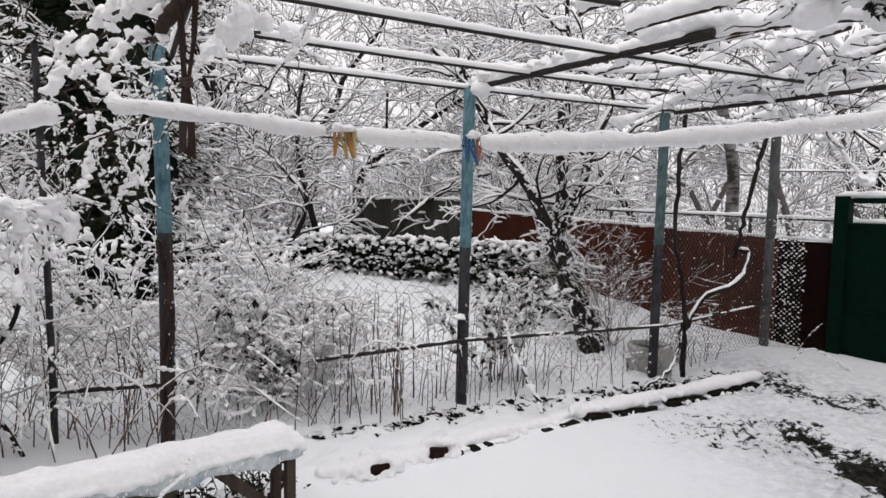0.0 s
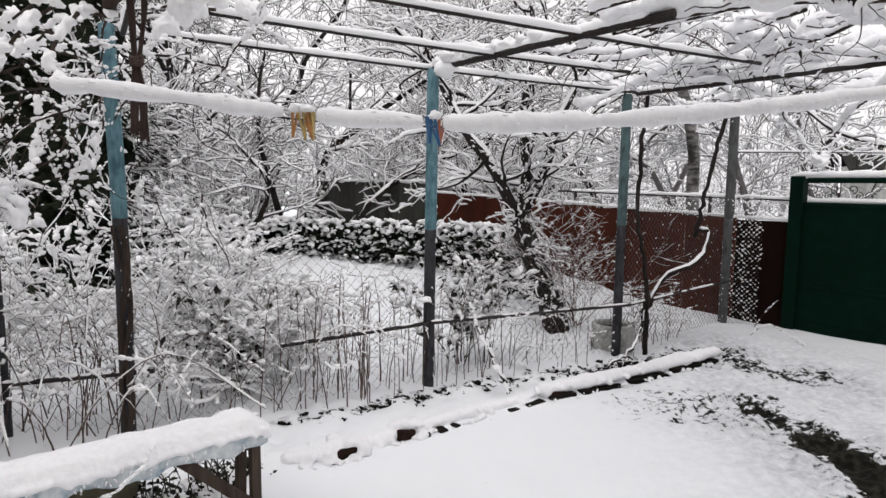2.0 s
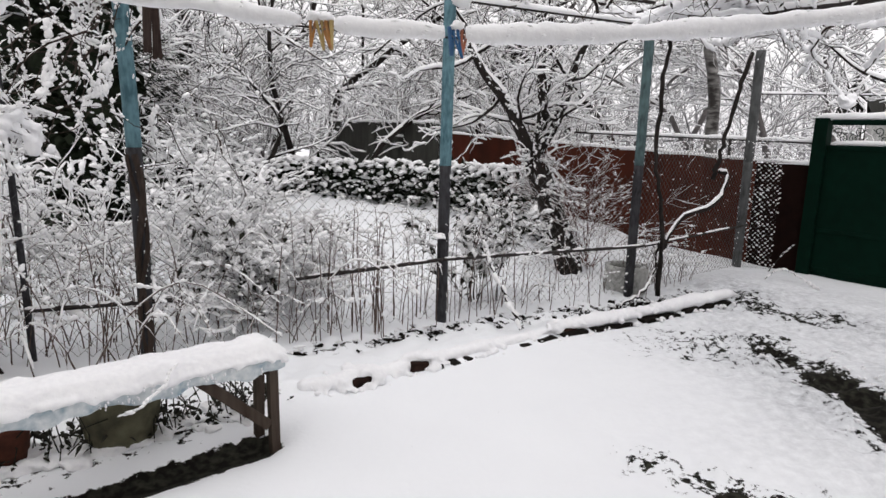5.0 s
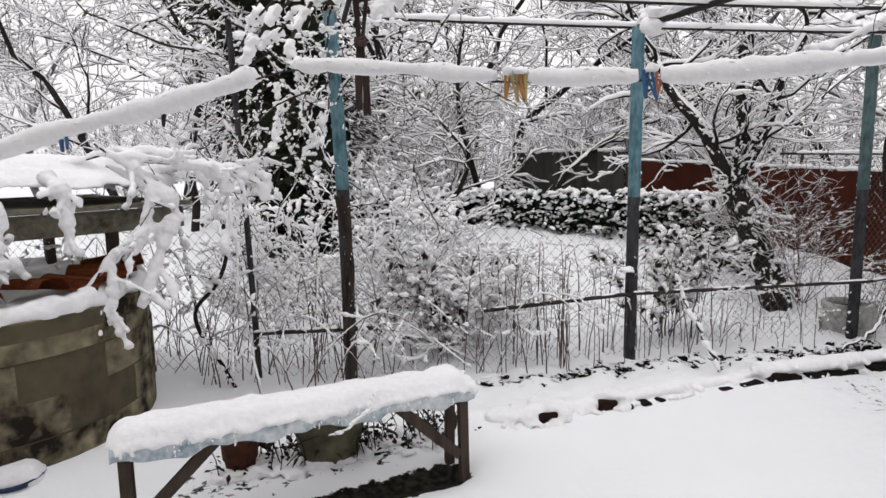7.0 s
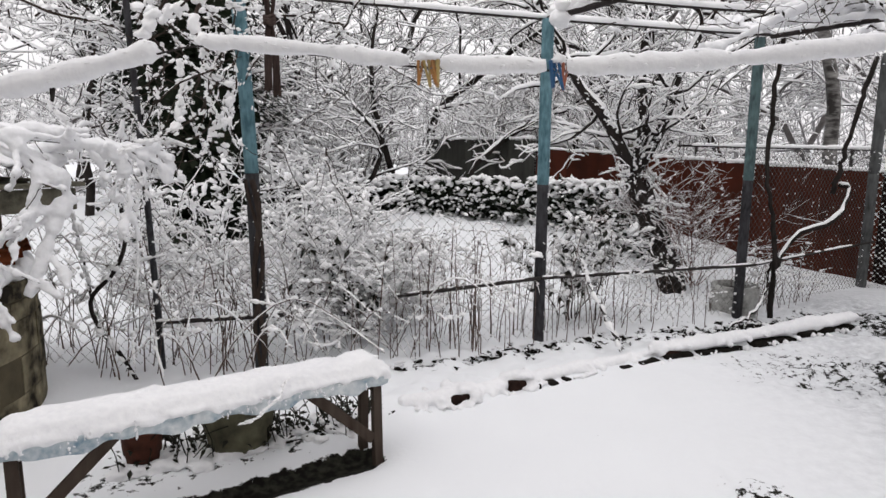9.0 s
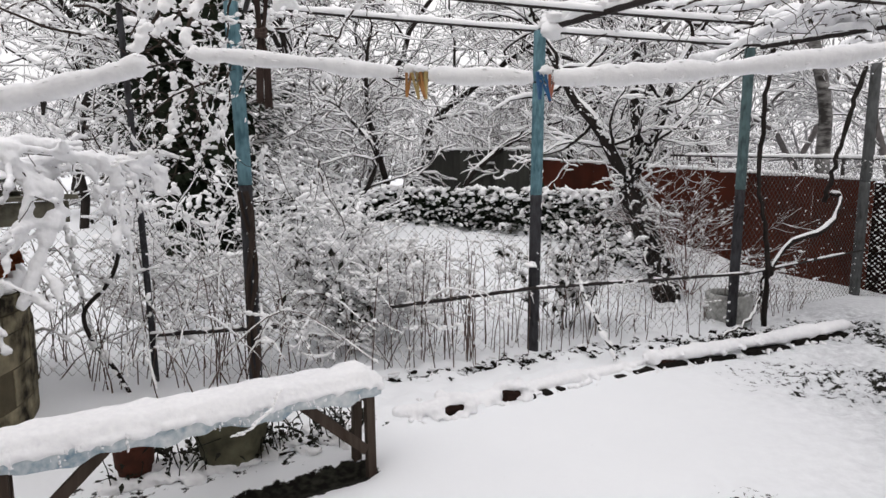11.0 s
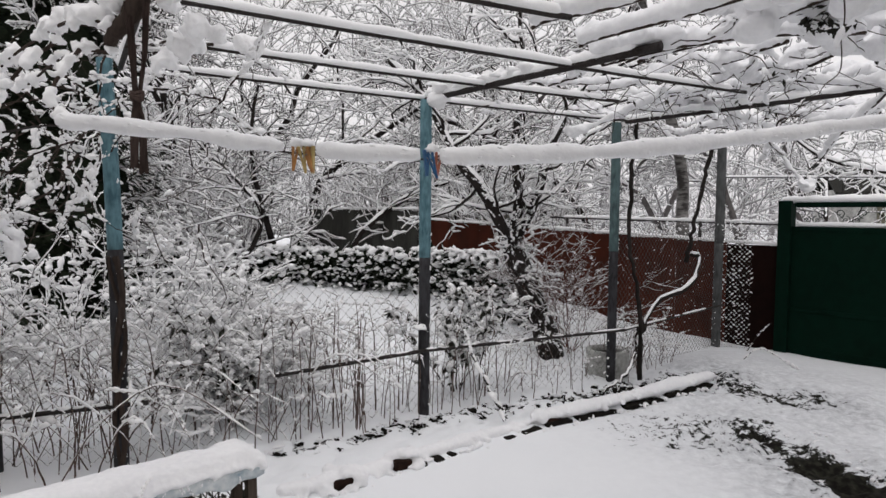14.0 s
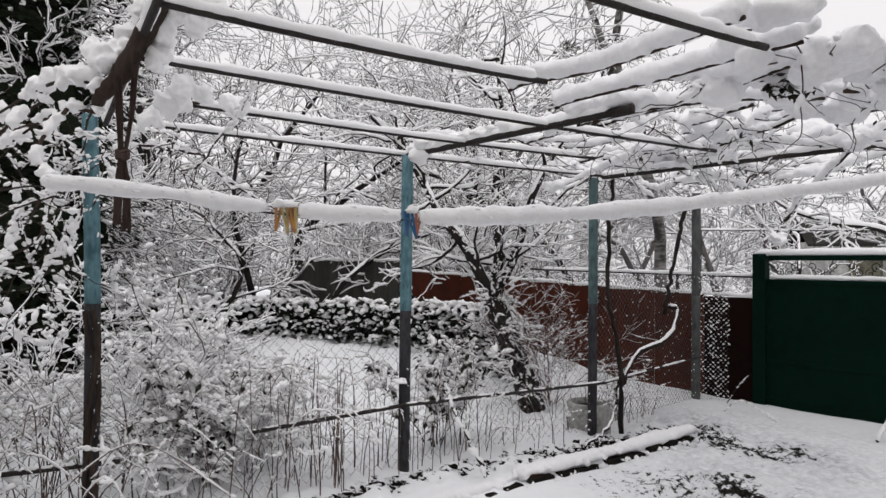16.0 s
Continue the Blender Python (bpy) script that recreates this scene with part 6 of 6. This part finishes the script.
        snow_on(snow, p, rad, 0.017 if pts[-1][2] < 1.5 else 0.005, rr, 7, 0.6)
    part("stem", wood, BARK, ob)
    part("snow", snow, SNOW_TWIG, ob, kind="stuff")
    for label, pts, r in (("fallen branch thickly coated in snow leaning on the wire fence", [(0.49, 5.3, 0.67), (0.56, 5.15, 0.47), (0.68, 4.95, 0.21), (0.78, 4.75, 0.02)], 0.012), ("small bare twig with a line of snow beside the gate", [(4.19, 7.4, 0.0), (4.30, 7.3, 0.25), (4.38, 7.2, 0.39)], 0.006), ("thin arched twig with a line of snow in the yard", [(3.93, 6.98, 0.0), (4.05, 6.95, 0.12), (4.18, 6.9, 0.11), (4.28, 6.5, 0.0)], 0.004)):
        ob = thing("branch", label, "branch", pts[-1])
        wood, snow = Geo(), Geo()
        p = bend(pts, 22)
        p[1:-1] += np.array([[rr.gauss(0, r * 0.5) for _ in range(3)] for _ in range(20)])
        wood.tube(p, r * wave(22, rr, 0.2), 7)
        snow_beads(snow, bend(p, 60), r, r * 2.8, rr, r * 1.3, 1.0)
        part("stem", wood, BARK, ob)
        part("snow", snow, SNOW_TWIG, ob, kind="stuff")
    ob = thing("vine_stem", "shaggy brown vine stem wound up the corner post", "vine", (-1.83, 3.86, 0))
    wood, snow = Geo(), Geo()
    for ph, r in ((0.3, 0.020), (2.2, 0.014)):
        f = np.linspace(0, 1, 40)
        p = np.stack((-1.825 + 0.035 * np.sin(f * 3.1) + 0.035 * np.sin(f * 9 + ph), 3.865 - 0.015 * np.cos(f * 9 + ph), -0.05 + 1.42 * f), -1)
        wood.tube(p, r * wave(40, rr, 0.3), 7)
        for k in range(12):
            i = rr.randrange(4, 40)
            snow.clot(p[i] + (rr.choice((-1, 1)) * r * 1.1, 0.0, 0), (0, 0, 1), rr.uniform(0.003, 0.008), rr, 2)
    part("stem", wood, VINE, ob)
    part("snow", snow, SNOW_TWIG, ob, kind="stuff")
    ob = thing("vine_stem", "dark bowed vine stem rising from the snow by the fence", "vine", (-2.58, 3.65, 0))
    wood, snow = Geo(), Geo()
    for pts, r in (([(-2.58, 3.65, -0.05), (-2.71, 3.65, 0.17), (-2.86, 3.65, 0.36), (-2.90, 3.65, 0.56), (-2.71, 3.65, 0.76), (-2.62, 3.66, 1.0), (-2.68, 3.68, 1.35)], 0.014), ([(-2.9, 3.65, 0.56), (-2.95, 3.66, 0.9), (-3.05, 3.7, 1.2)], 0.007)):
        p = bend(pts, 26)
        wood.tube(p, r * wave(26, rr, 0.15), 8)
        for k in range(14):
            i = rr.randrange(1, 26)
            snow.clot(p[i] + (0, -0.01, 0.012), p[i] - p[i - 1], rr.uniform(0.012, 0.035), rr, 2)
    part("stem", wood, BARK, ob)
    part("snow", snow, SNOW_TWIG, ob, kind="stuff")


build_canes()


# ---- hedge at the end of the garden ----
def build_hedge():
    rnd = random.Random(121)
    ob = thing("hedge", "low ivy-grown hedge freckled with clots of snow", "hedge", (-0.6, 9.8, 0.4))
    line = [(-5.2, 9.6), (-3.0, 9.9), (-1.0, 9.9), (0.6, 9.5), (1.3, 8.9), (1.7, 8.3)]
    p = bend([(x, y, 0) for x, y in line], 80)
    core, leaves, snow = Geo(), Geo(), Geo()
    for i in range(0, 80):
        x, y = p[i][:2]
        g0 = float(height(x, y))
        top = 1.16 if i < 62 else 1.16 - 0.010 * (i - 62)
        for k in range(46):
            f = rnd.random()
            z = g0 - 0.15 + (top - g0 + 0.1) * f
            q = (x + rnd.gauss(0, 0.06), y + rnd.gauss(-0.05, 0.14), z)
            leaves.leaf(q, (rnd.gauss(0, 1), rnd.gauss(-0.6, 0.8), rnd.gauss(0, 0.5)), rnd.uniform(0.05, 0.10), rnd.uniform(0.07, 0.13))
            if rnd.random() < (0.60 if f < 0.75 else 0.95):
                s = rnd.uniform(0.016, 0.042) * (1.3 if f > 0.8 else 1)
                snow.clot((q[0], q[1] - 0.04, q[2] + 0.03), (rnd.gauss(0, 1), rnd.gauss(0, 1), rnd.gauss(0, 0.4)), s, rnd)
        core.blob((x, y + 0.05, (g0 + top) / 2 - 0.05), (0.12, 0.12, (top - g0) / 2), 0.2, rnd)
    part("core", core, IVY, ob)
    part("foliage", leaves, IVY, ob)
    part("snow", snow, SNOW_TWIG, ob, "clots of snow on the leaves")


build_hedge()


# ---- trees ----
def build_trees():
    rnd = random.Random(131)
    # leaning fruit tree behind the fence
    limbs = []
    trunk = bend([(1.72, 7.25, -0.05), (1.60, 7.26, 0.35), (1.44, 7.28, 0.75), (1.27, 7.3, 1.15), (1.2, 7.3, 1.35)], 14)
    limbs.append((trunk, np.linspace(0.155, 0.12, 14) * wave(14, rnd, 0.12), 0))
    for k in range(46):
        i = rnd.randint(2, 13)
        grow(rnd, trunk[i], (rnd.gauss(0, 1), rnd.gauss(-0.6, 0.8), rnd.gauss(0.3, 0.4)), rnd.uniform(0.2, 0.5), 0.008, 2, limbs, 0.9, 0.03, 0.35, (0, 0, 5), 0.5, (9, 8, 6, 4), 0.25, 0.2)
    for pts, r in (([(1.22, 7.3, 1.25), (1.02, 7.25, 1.65), (0.80, 7.2, 2.0), (0.58, 7.2, 2.25), (0.40, 7.3, 2.6), (0.1, 7.4, 3.1), (-0.3, 7.4, 3.5)], 0.075), ([(1.2, 7.3, 1.3), (1.30, 7.35, 1.8), (1.25, 7.4, 2.5), (1.35, 7.5, 3.3), (1.3, 7.6, 4.3)], 0.075), ([(1.25, 7.3, 1.35), (1.5, 7.3, 1.85), (1.66, 7.3, 2.45), (2.0, 7.4, 3.1), (2.5, 7.5, 3.8)], 0.065)):
        p = bend(pts, 16)
        limbs.append((p, np.linspace(r, r * 0.35, 16), 0))
        for c in range(14):
            i = rnd.randint(2, 15)
            d = np.array((rnd.gauss(0, 1), rnd.gauss(0, 1), rnd.gauss(0.3, 0.6)))
            grow(rnd, p[i], d, rnd.uniform(0.7, 1.5), 0.022, 1, limbs, 0.9, 0.06, 0.32, (0, 6, 5), 0.5, (9, 8, 6, 4), 0.25, 0.2)
    fruit = tree("fruit_tree", "leaning old fruit tree with dark bark and snow-laden limbs", limbs, 0.046, rnd, BARK, bead=0.06)
    crust = Geo()
    for pts, radii, level in limbs:
        if level == 0:
            for k in range(90):
                i = rnd.randrange(len(pts) - 1)
                q = pts[i] + (pts[i + 1] - pts[i]) * rnd.random()
                a = rnd.uniform(2.6, 5.2)
                s = 0.006 + 0.024 * rnd.random() ** 2
                crust.clot(q + np.array((math.cos(a), math.sin(a), 0.35)) * radii[i] * 0.95, pts[i + 1] - pts[i], s, rnd, 2)
    part("snow", crust, SNOW_TWIG, fruit, "snow stuck to the bark", kind="stuff")

    def round_tree(seed, x, y, h, r, lean=(0, 0), kids=(9, 7, 5), depth=0.028, thin=0.006, name="bare_tree", label="bare garden tree with snow on every branch", lift=0.05, spread=0.95, start=0.25, shrink=0.55):
        rr = random.Random(seed)
        out = []
        grow(rr, (x, y, float(height(x, y)) - 0.1), (lean[0], lean[1], 1), h, r, 0, out, spread, lift, 0.30, kids, shrink, (9, 8, 6, 5), 0.3, start)
        return tree(name, label, out, depth, rr, BARK, "bare trees", thin)
    round_tree(1, -2.44, 10.2, 3.4, 0.065, (0, 0), (8, 7, 5))
    round_tree(2, -2.85, 9.3, 2.7, 0.05, (-0.1, 0), (7, 6, 5))
    round_tree(3, -1.2, 11.0, 4.4, 0.06, (0.1, 0), (9, 7, 5))
    round_tree(4, 0.8, 12.4, 6.5, 0.085, (0.05, 0), (9, 7, 5), depth=0.03)
    round_tree(5, 4.6, 12.6, 7.0, 0.08, (-0.05, 0), (9, 7, 5), depth=0.03, start=0.35)
    round_tree(6, -4.6, 12.4, 6.0, 0.09, (0.05, 0), (9, 7, 5), depth=0.03)
    round_tree(7, -6.8, 8.8, 5.0, 0.07, (0.1, 0), (10, 9, 6), depth=0.03)
    round_tree(17, -8.8, 9.5, 5.5, 0.08, (0.15, 0), (10, 9, 6), depth=0.03)
    round_tree(18, -6.0, 13.5, 6.5, 0.09, (0.05, 0), (11, 9, 6), depth=0.03)
    round_tree(8, 8.6, 12.5, 5.0, 0.07, (0, 0), (9, 7, 5), depth=0.03)
    # a tree beside the gate sends one low bough into view
    rr = random.Random(88)
    out = [(bend([(9.6, 9.4, 0), (9.5, 9.4, 1.5), (9.3, 9.4, 3.2), (9.2, 9.4, 5.0)], 12), np.linspace(0.12, 0.06, 12), 0)]
    bough = bend([(9.4, 9.4, 2.3), (8.4, 9.3, 2.15), (7.6, 9.2, 2.35), (6.9, 9.2, 2.42), (6.2, 9.2, 2.62), (5.7, 9.2, 2.95)], 22)
    out.append((bough, np.linspace(0.05, 0.015, 22), 1))
    for k in range(22):
        i = rr.randint(3, 21)
        grow(rr, bough[i], (rr.gauss(-0.5, 0.8), rr.gauss(0, 0.6), rr.gauss(0.1, 0.7)), rr.uniform(0.4, 1.0), 0.010, 2, out, 0.9, 0.0, 0.3, (0, 0, 6), 0.5, (9, 8, 6, 4), 0.3, 0.2)
    tree("bare_tree", "bare tree beside the gate with one low snowy bough", out, 0.045, rr, BARK, "bare trees", 0.005)
    # birch beyond the fence
    rr = random.Random(89)
    out = []
    for pts, r in (([(6.3, 14.0, -0.1), (6.2, 14.0, 1.6), (6.15, 14.0, 2.8), (5.7, 14.2, 4.8), (5.25, 14.4, 6.8), (5.5, 14.5, 8.6), (5.6, 14.5, 10.5)], 0.155), ([(5.7, 14.2, 4.8), (5.2, 14.4, 6.2), (4.9, 14.5, 7.3), (4.5, 14.6, 8.6), (4.3, 14.6, 10)], 0.11)):
        p = bend(pts, 18)
        out.append((p, np.linspace(r, r * 0.45, 18), 0))
    for k in range(46):
        p = out[k % 2][0]
        i = rr.randint(5 if k % 2 == 0 else 3, 17)
        grow(rr, p[i], (rr.gauss(0, 1), rr.gauss(0, 0.7), rr.gauss(0.3, 0.4)), rr.uniform(1.0, 2.4), 0.018, 1, out, 0.8, -0.10, 0.25, (0, 6, 4), 0.5, (9, 8, 6, 4), 0.3, 0.2)
    ob = thing("birch_tree", "leaning birch with pale patchy bark beyond the fence", "tree", (6.3, 14.0, 0))
    for pts, radii, _ in out[:2]:
        g = Geo()
        g.tube(pts, radii, 12)
        part("trunk", g, BARKWHITE, ob)
    w, s = limb_geo(out[2:], 0.03, rr, thin=0.005)
    part("crown", w, TWIG, ob)
    part("snow", s, SNOW_TWIG, ob)
    g = Geo()
    for k in range(420):
        a, b, e = rr.uniform(0, 6.28), rr.uniform(-1.5, 1.5), rr.random() ** 0.4 * 0.30
        g.leaf((3.95 + e * math.cos(a) * math.cos(b), 14.0 + e * math.sin(a) * math.cos(b), 6.6 + e * math.sin(b)), (math.cos(a), math.sin(a), math.sin(b)), 0.03, 0.09)
    solo("mistletoe", g, MISTLETOE, "round dull green mistletoe clump high in the trees", "plant", kind="stuff")
    # boughs that reach over the garden from a walnut
    rr = random.Random(77)
    out = []
    grow(rr, (-2.6, 14.5, 0.4), (0.02, -0.08, 1), 5.5, 0.11, 0, out, 1.1, 0.0, 0.28, (9, 8, 6), 0.78, (10, 9, 7, 4), 0.3, 0.4)
    walnut = tree("walnut_tree", "tall spreading bare walnut tree, white with snow", out, 0.034, rr, BARK, "bare trees", 0.006)
    rr = random.Random(78)
    out = []
    grow(rr, (2.9, 13.6, 0.4), (0.0, -0.14, 1), 6.0, 0.11, 0, out, 1.1, 0.0, 0.28, (9, 8, 6), 0.75, (10, 9, 7, 4), 0.3, 0.4)
    walnut_2 = tree("walnut_tree", "tall spreading bare walnut tree, white with snow", out, 0.034, rr, BARK, "bare trees", 0.006)
    for k, (x, y, turn, size) in enumerate(((-7.6, 15.8, 70, 1.15), (-4.6, 18.5, 200, 1.3), (0.2, 18.0, 130, 1.3), (-11.0, 14.0, 160, 1.2))):
        copy_thing((walnut, walnut_2)[k % 2], pose(x, y, 0.2, 0, 0, turn)).scale = (size, size, size)

    # thicket of many-stemmed bushes behind the fences
    makes = []
    for s in range(2):
        rr = random.Random(300 + s)
        out = []
        for k in range(7):
            grow(rr, (rr.gauss(0, 0.25), rr.gauss(0, 0.25), -0.1), (rr.gauss(0, 0.45), rr.gauss(0, 0.45), 1), rr.uniform(1.6, 2.9), 0.022, 1, out, 0.9, 0.02, 0.28, (0, 9, 6), 0.5, (8, 7, 4, 3), 0.3, 0.1)
        ob = thing("bush", "tangled bare bush white with snow behind the fence", "bush", (0, 0, 0), "bushes behind the fences")
        wood, snow = limb_geo(out, 0.04, rr, (5, 4, 3, 3), (5, 4, 3, 3), 0.005)
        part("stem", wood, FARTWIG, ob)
        part("snow", snow, SNOW_TWIG, ob)
        makes.append(ob)
    spots = [(-4.2, 11.4), (-3.3, 12.3), (-1.6, 13.9), (-0.3, 13.2), (1.0, 12.2), (2.2, 12.0), (-5.6, 10.6), (-6.9, 11.8), (-3.0, 10.9), (-8.4, 9.8), (2.9, 12.6)]
    for k, (x, y) in enumerate(spots):
        m = pose(x, y, float(height(x, y)), 0, 0, rnd.uniform(0, 360))
        if k < 2:
            makes[k].matrix_basis = m
        else:
            copy_thing(makes[k % 2], m).scale = (1, 1, rnd.uniform(0.8, 1.25))

    # belt of trees beyond the fences, grown three times and then set again and again
    makes = []
    for s in range(3):
        rr = random.Random(200 + s)
        out = []
        grow(rr, (0, 0, -0.2), (0.03, 0, 1), 5.6, 0.10, 0, out, 0.95, 0.03, 0.28, (12, 8, 5), 0.5, (8, 5, 3, 2), 0.3, 0.12)
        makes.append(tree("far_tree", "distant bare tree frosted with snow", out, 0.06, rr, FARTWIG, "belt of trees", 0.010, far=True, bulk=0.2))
    for k in range(34):
        a = math.radians(-64 + 128 * (k + rnd.random()) / 34)
        d = rnd.uniform(16, 42)
        m = pose(d * math.sin(a), d * math.cos(a), 0.0, 0, 0, rnd.uniform(0, 360))
        if k < 3:
            makes[k].matrix_basis = m
        else:
            sc = rnd.uniform(0.75, 1.25)
            copy_thing(makes[k % 3], m).scale = (sc, sc, sc)

    # the wood in the distance
    rr = random.Random(400)
    wood, snow = Geo(), Geo()
    for k in range(15000):
        a = math.radians(rr.uniform(-66, 66))
        d = rr.uniform(45, 75)
        x, y = d * math.sin(a), d * math.cos(a)
        z = rr.random() ** 1.6 * 6.0
        l = rr.uniform(0.8, 2.6)
        t = np.array((rr.gauss(0, 0.6), rr.gauss(0, 0.6), rr.gauss(0.7, 0.5)))
        t = t / np.linalg.norm(t) * l
        (wood if k % 2 else snow).tube([(x, y, z), (x + t[0], y + t[1], z + t[2])], (0.035, 0.02), 3, cap=False)
    for k in range(260):
        a = math.radians(rr.uniform(-66, 66))
        d = rr.uniform(45, 75)
        wood.tube([(d * math.sin(a), d * math.cos(a), -0.2), (d * math.sin(a) + rr.gauss(0, 0.4), d * math.cos(a), rr.uniform(4, 7))], (0.12, 0.04), 5, cap=False)
    ob = thing("far_wood", "leafless wood on the horizon under snow, haze painted into its grey", "wood", (0, 60, 0), kind="stuff")
    # The haze over the wood sits in this pale twig colour.
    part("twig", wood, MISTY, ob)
    part("snow", snow, SNOW_TWIG, ob)


build_trees()


# ---- ivy-clad trunk ----
def build_ivy():
    rnd = random.Random(141)
    c = np.array((-4.35, 7.9, 0.1))
    ob = thing("ivy_tree", "thick dead trunk wrapped in dark ivy, dusted with snow", "tree", tuple(c))
    p = bend([c, c + (0.05, 0, 1.5), c + (-0.2, 0.1, 3.0), c + (-0.45, 0.1, 4.5), c + (-0.6, 0.1, 6.5)], 24)
    g = Geo()
    g.tube(p, np.linspace(0.35, 0.25, 24), 14)
    part("trunk", g, BARK, ob)
    core, leaves, snow, wood = Geo(), Geo(), Geo(), Geo()
    for k in range(15000):
        f = rnd.random()
        q = p[int(f * 23)] + (p[min(23, int(f * 23) + 1)] - p[int(f * 23)]) * rnd.random()
        a = rnd.uniform(0, 6.28)
        R = (0.80 + 0.75 * f) * (0.8 + 0.35 * math.sin(f * 21 + a * 2)) * rnd.uniform(0.55, 1.08)
        w = q + np.array((math.cos(a) * R, math.sin(a) * R * 0.8, rnd.gauss(0, 0.1)))
        leaves.leaf(w, (math.cos(a), math.sin(a), rnd.gauss(-0.2, 0.4)), rnd.uniform(0.05, 0.11), rnd.uniform(0.07, 0.13))
        if rnd.random() < 0.055 and math.sin(a) < 0.3:
            s = 0.008 + 0.035 * rnd.random() ** 2
            snow.clot(w + (math.cos(a) * 0.03, math.sin(a) * 0.03, 0.03), (math.cos(a), math.sin(a), -0.5), s, rnd, 2)
    for k in range(90):
        f = rnd.random()
        q = p[int(f * 23)]
        r = rnd.uniform(0.22, 0.36) * (1 + 0.6 * f)
        a = rnd.uniform(0, 6.28)
        core.blob(q + np.array((math.cos(a) * (0.2 + 0.5 * f), math.sin(a) * 0.3, 0)), (r, r * 0.8, r * 1.1), 0.3, rnd, 2)
    limbs = []
    for k in range(64):
        f = rnd.random()
        a = rnd.uniform(-3.4, 0.4)
        q = p[int(f * 23)] + np.array((math.cos(a) * 0.5, math.sin(a) * 0.4, 0))
        grow(rnd, q, (math.cos(a), math.sin(a), rnd.uniform(-0.2, 0.6)), rnd.uniform(0.7, 1.6), 0.012, 1, limbs, 0.9, 0.02, 0.2, (0, 6, 4), 0.5, (8, 7, 5, 4), 0.3, 0.2)
    wood, s2 = limb_geo(limbs, 0.045, rnd, thin=0.003, bead=0.12)
    part("ivy_core", core, IVY, ob)
    part("ivy", leaves, IVY, ob)
    part("branch", wood, TWIG, ob)
    part("snow", snow, SNOW_TWIG, ob)
    part("snow", s2, SNOW_TWIG, ob)


build_ivy()


# ---- neighbouring low roofs beyond the fence ----
def build_shed():
    ob = thing("shed", "low shed with a snow-covered roof behind the board fence", "shed", (0.5, 14.5, 0))
    g = Geo()
    g.box((4.2, 2.2, 1.6), pose(0.6, 14.6, 0.8, 0, 0, -38), 0.01)
    part("wall", g, GREYFENCE, ob, smooth=False)
    g = Geo()
    g.box((4.6, 2.6, 0.06), pose(0.6, 14.6, 1.72, 6, 0, -38), 0.01)
    part("roof", g, GREYWOOD, ob, smooth=False)
    g = Geo()
    g.box((4.62, 2.62, 0.12), pose(0.6, 14.6, 1.81, 6, 0, -38), 0.05)
    part("snow", g, SNOW, ob)


build_shed()


def build_neighbour():
    ob = thing("house", "neighbouring house with a grey roof under patchy snow", "house", (18.5, 21.5, 0))
    M = pose(18.6, 21.5, 0, 0, 0, -20)
    g = Geo()
    g.box((7.0, 5.0, 2.7), M @ pose(0, 0, 1.35), 0.02)
    part("wall", g, CONCRETE, ob, smooth=False)
    for s in (-1, 1):
        g = Geo()
        g.box((7.6, 3.3, 0.10), M @ pose(0, s * 1.35, 3.35, -s * 30, 0, 0), 0.01)
        part("roof", g, GREYFENCE, ob, smooth=False)
        g = Geo()
        g.box((7.5, 1.5, 0.08), M @ pose(0, s * 0.72, 3.80, -s * 30, 0, 0), 0.03)
        part("snow", g, SNOW, ob, smooth=False)
    for x in (-2.0, 1.0):
        g = Geo()
        g.box((1.0, 0.06, 1.2), M @ pose(x, -2.53, 1.5), 0.01)
        part("window", g, GREYWOOD, ob, smooth=False)
    # Unseen wall and roof, added behind the camera to hold back skylight.
    ob = thing("house", "unseen plastered wall and snowy roof added behind the camera to block skylight", "house", (0, -1.6, 0), kind="structure")
    g = Geo()
    g.box((16.0, 0.3, 3.2), pose(0, -1.75, 1.4), 0.01)
    part("wall", g, PLASTER, ob, smooth=False)
    g = Geo()
    g.box((16.6, 3.4, 0.12), pose(0, -2.9, 3.75, 25, 0, 0), 0.01)
    part("roof", g, GREYFENCE, ob, smooth=False)
    g = Geo()
    g.box((16.6, 3.4, 0.16), pose(0, -2.92, 3.90, 25, 0, 0), 0.04)
    part("snow", g, SNOW, ob)
    ob = thing("gas_pipe", "thin overhead pipe with a line of snow beyond the gate", "pipe", (6.5, 9.5, 2.3))
    rnd = random.Random(5)
    snow = Geo()
    pipe("pipe", (4.9, 9.5, 2.29), (10.5, 9.5, 2.38), 0.012, PIPE, ob, rnd, snow, 0.02, 30)
    for x in (4.9, 10.5):
        g = Geo()
        g.tube([(x, 9.5, 0), (x, 9.5, 2.3)], 0.025, 8)
        part("post", g, PIPE, ob)
    part("snow", snow, SNOW_TWIG, ob)


build_neighbour()
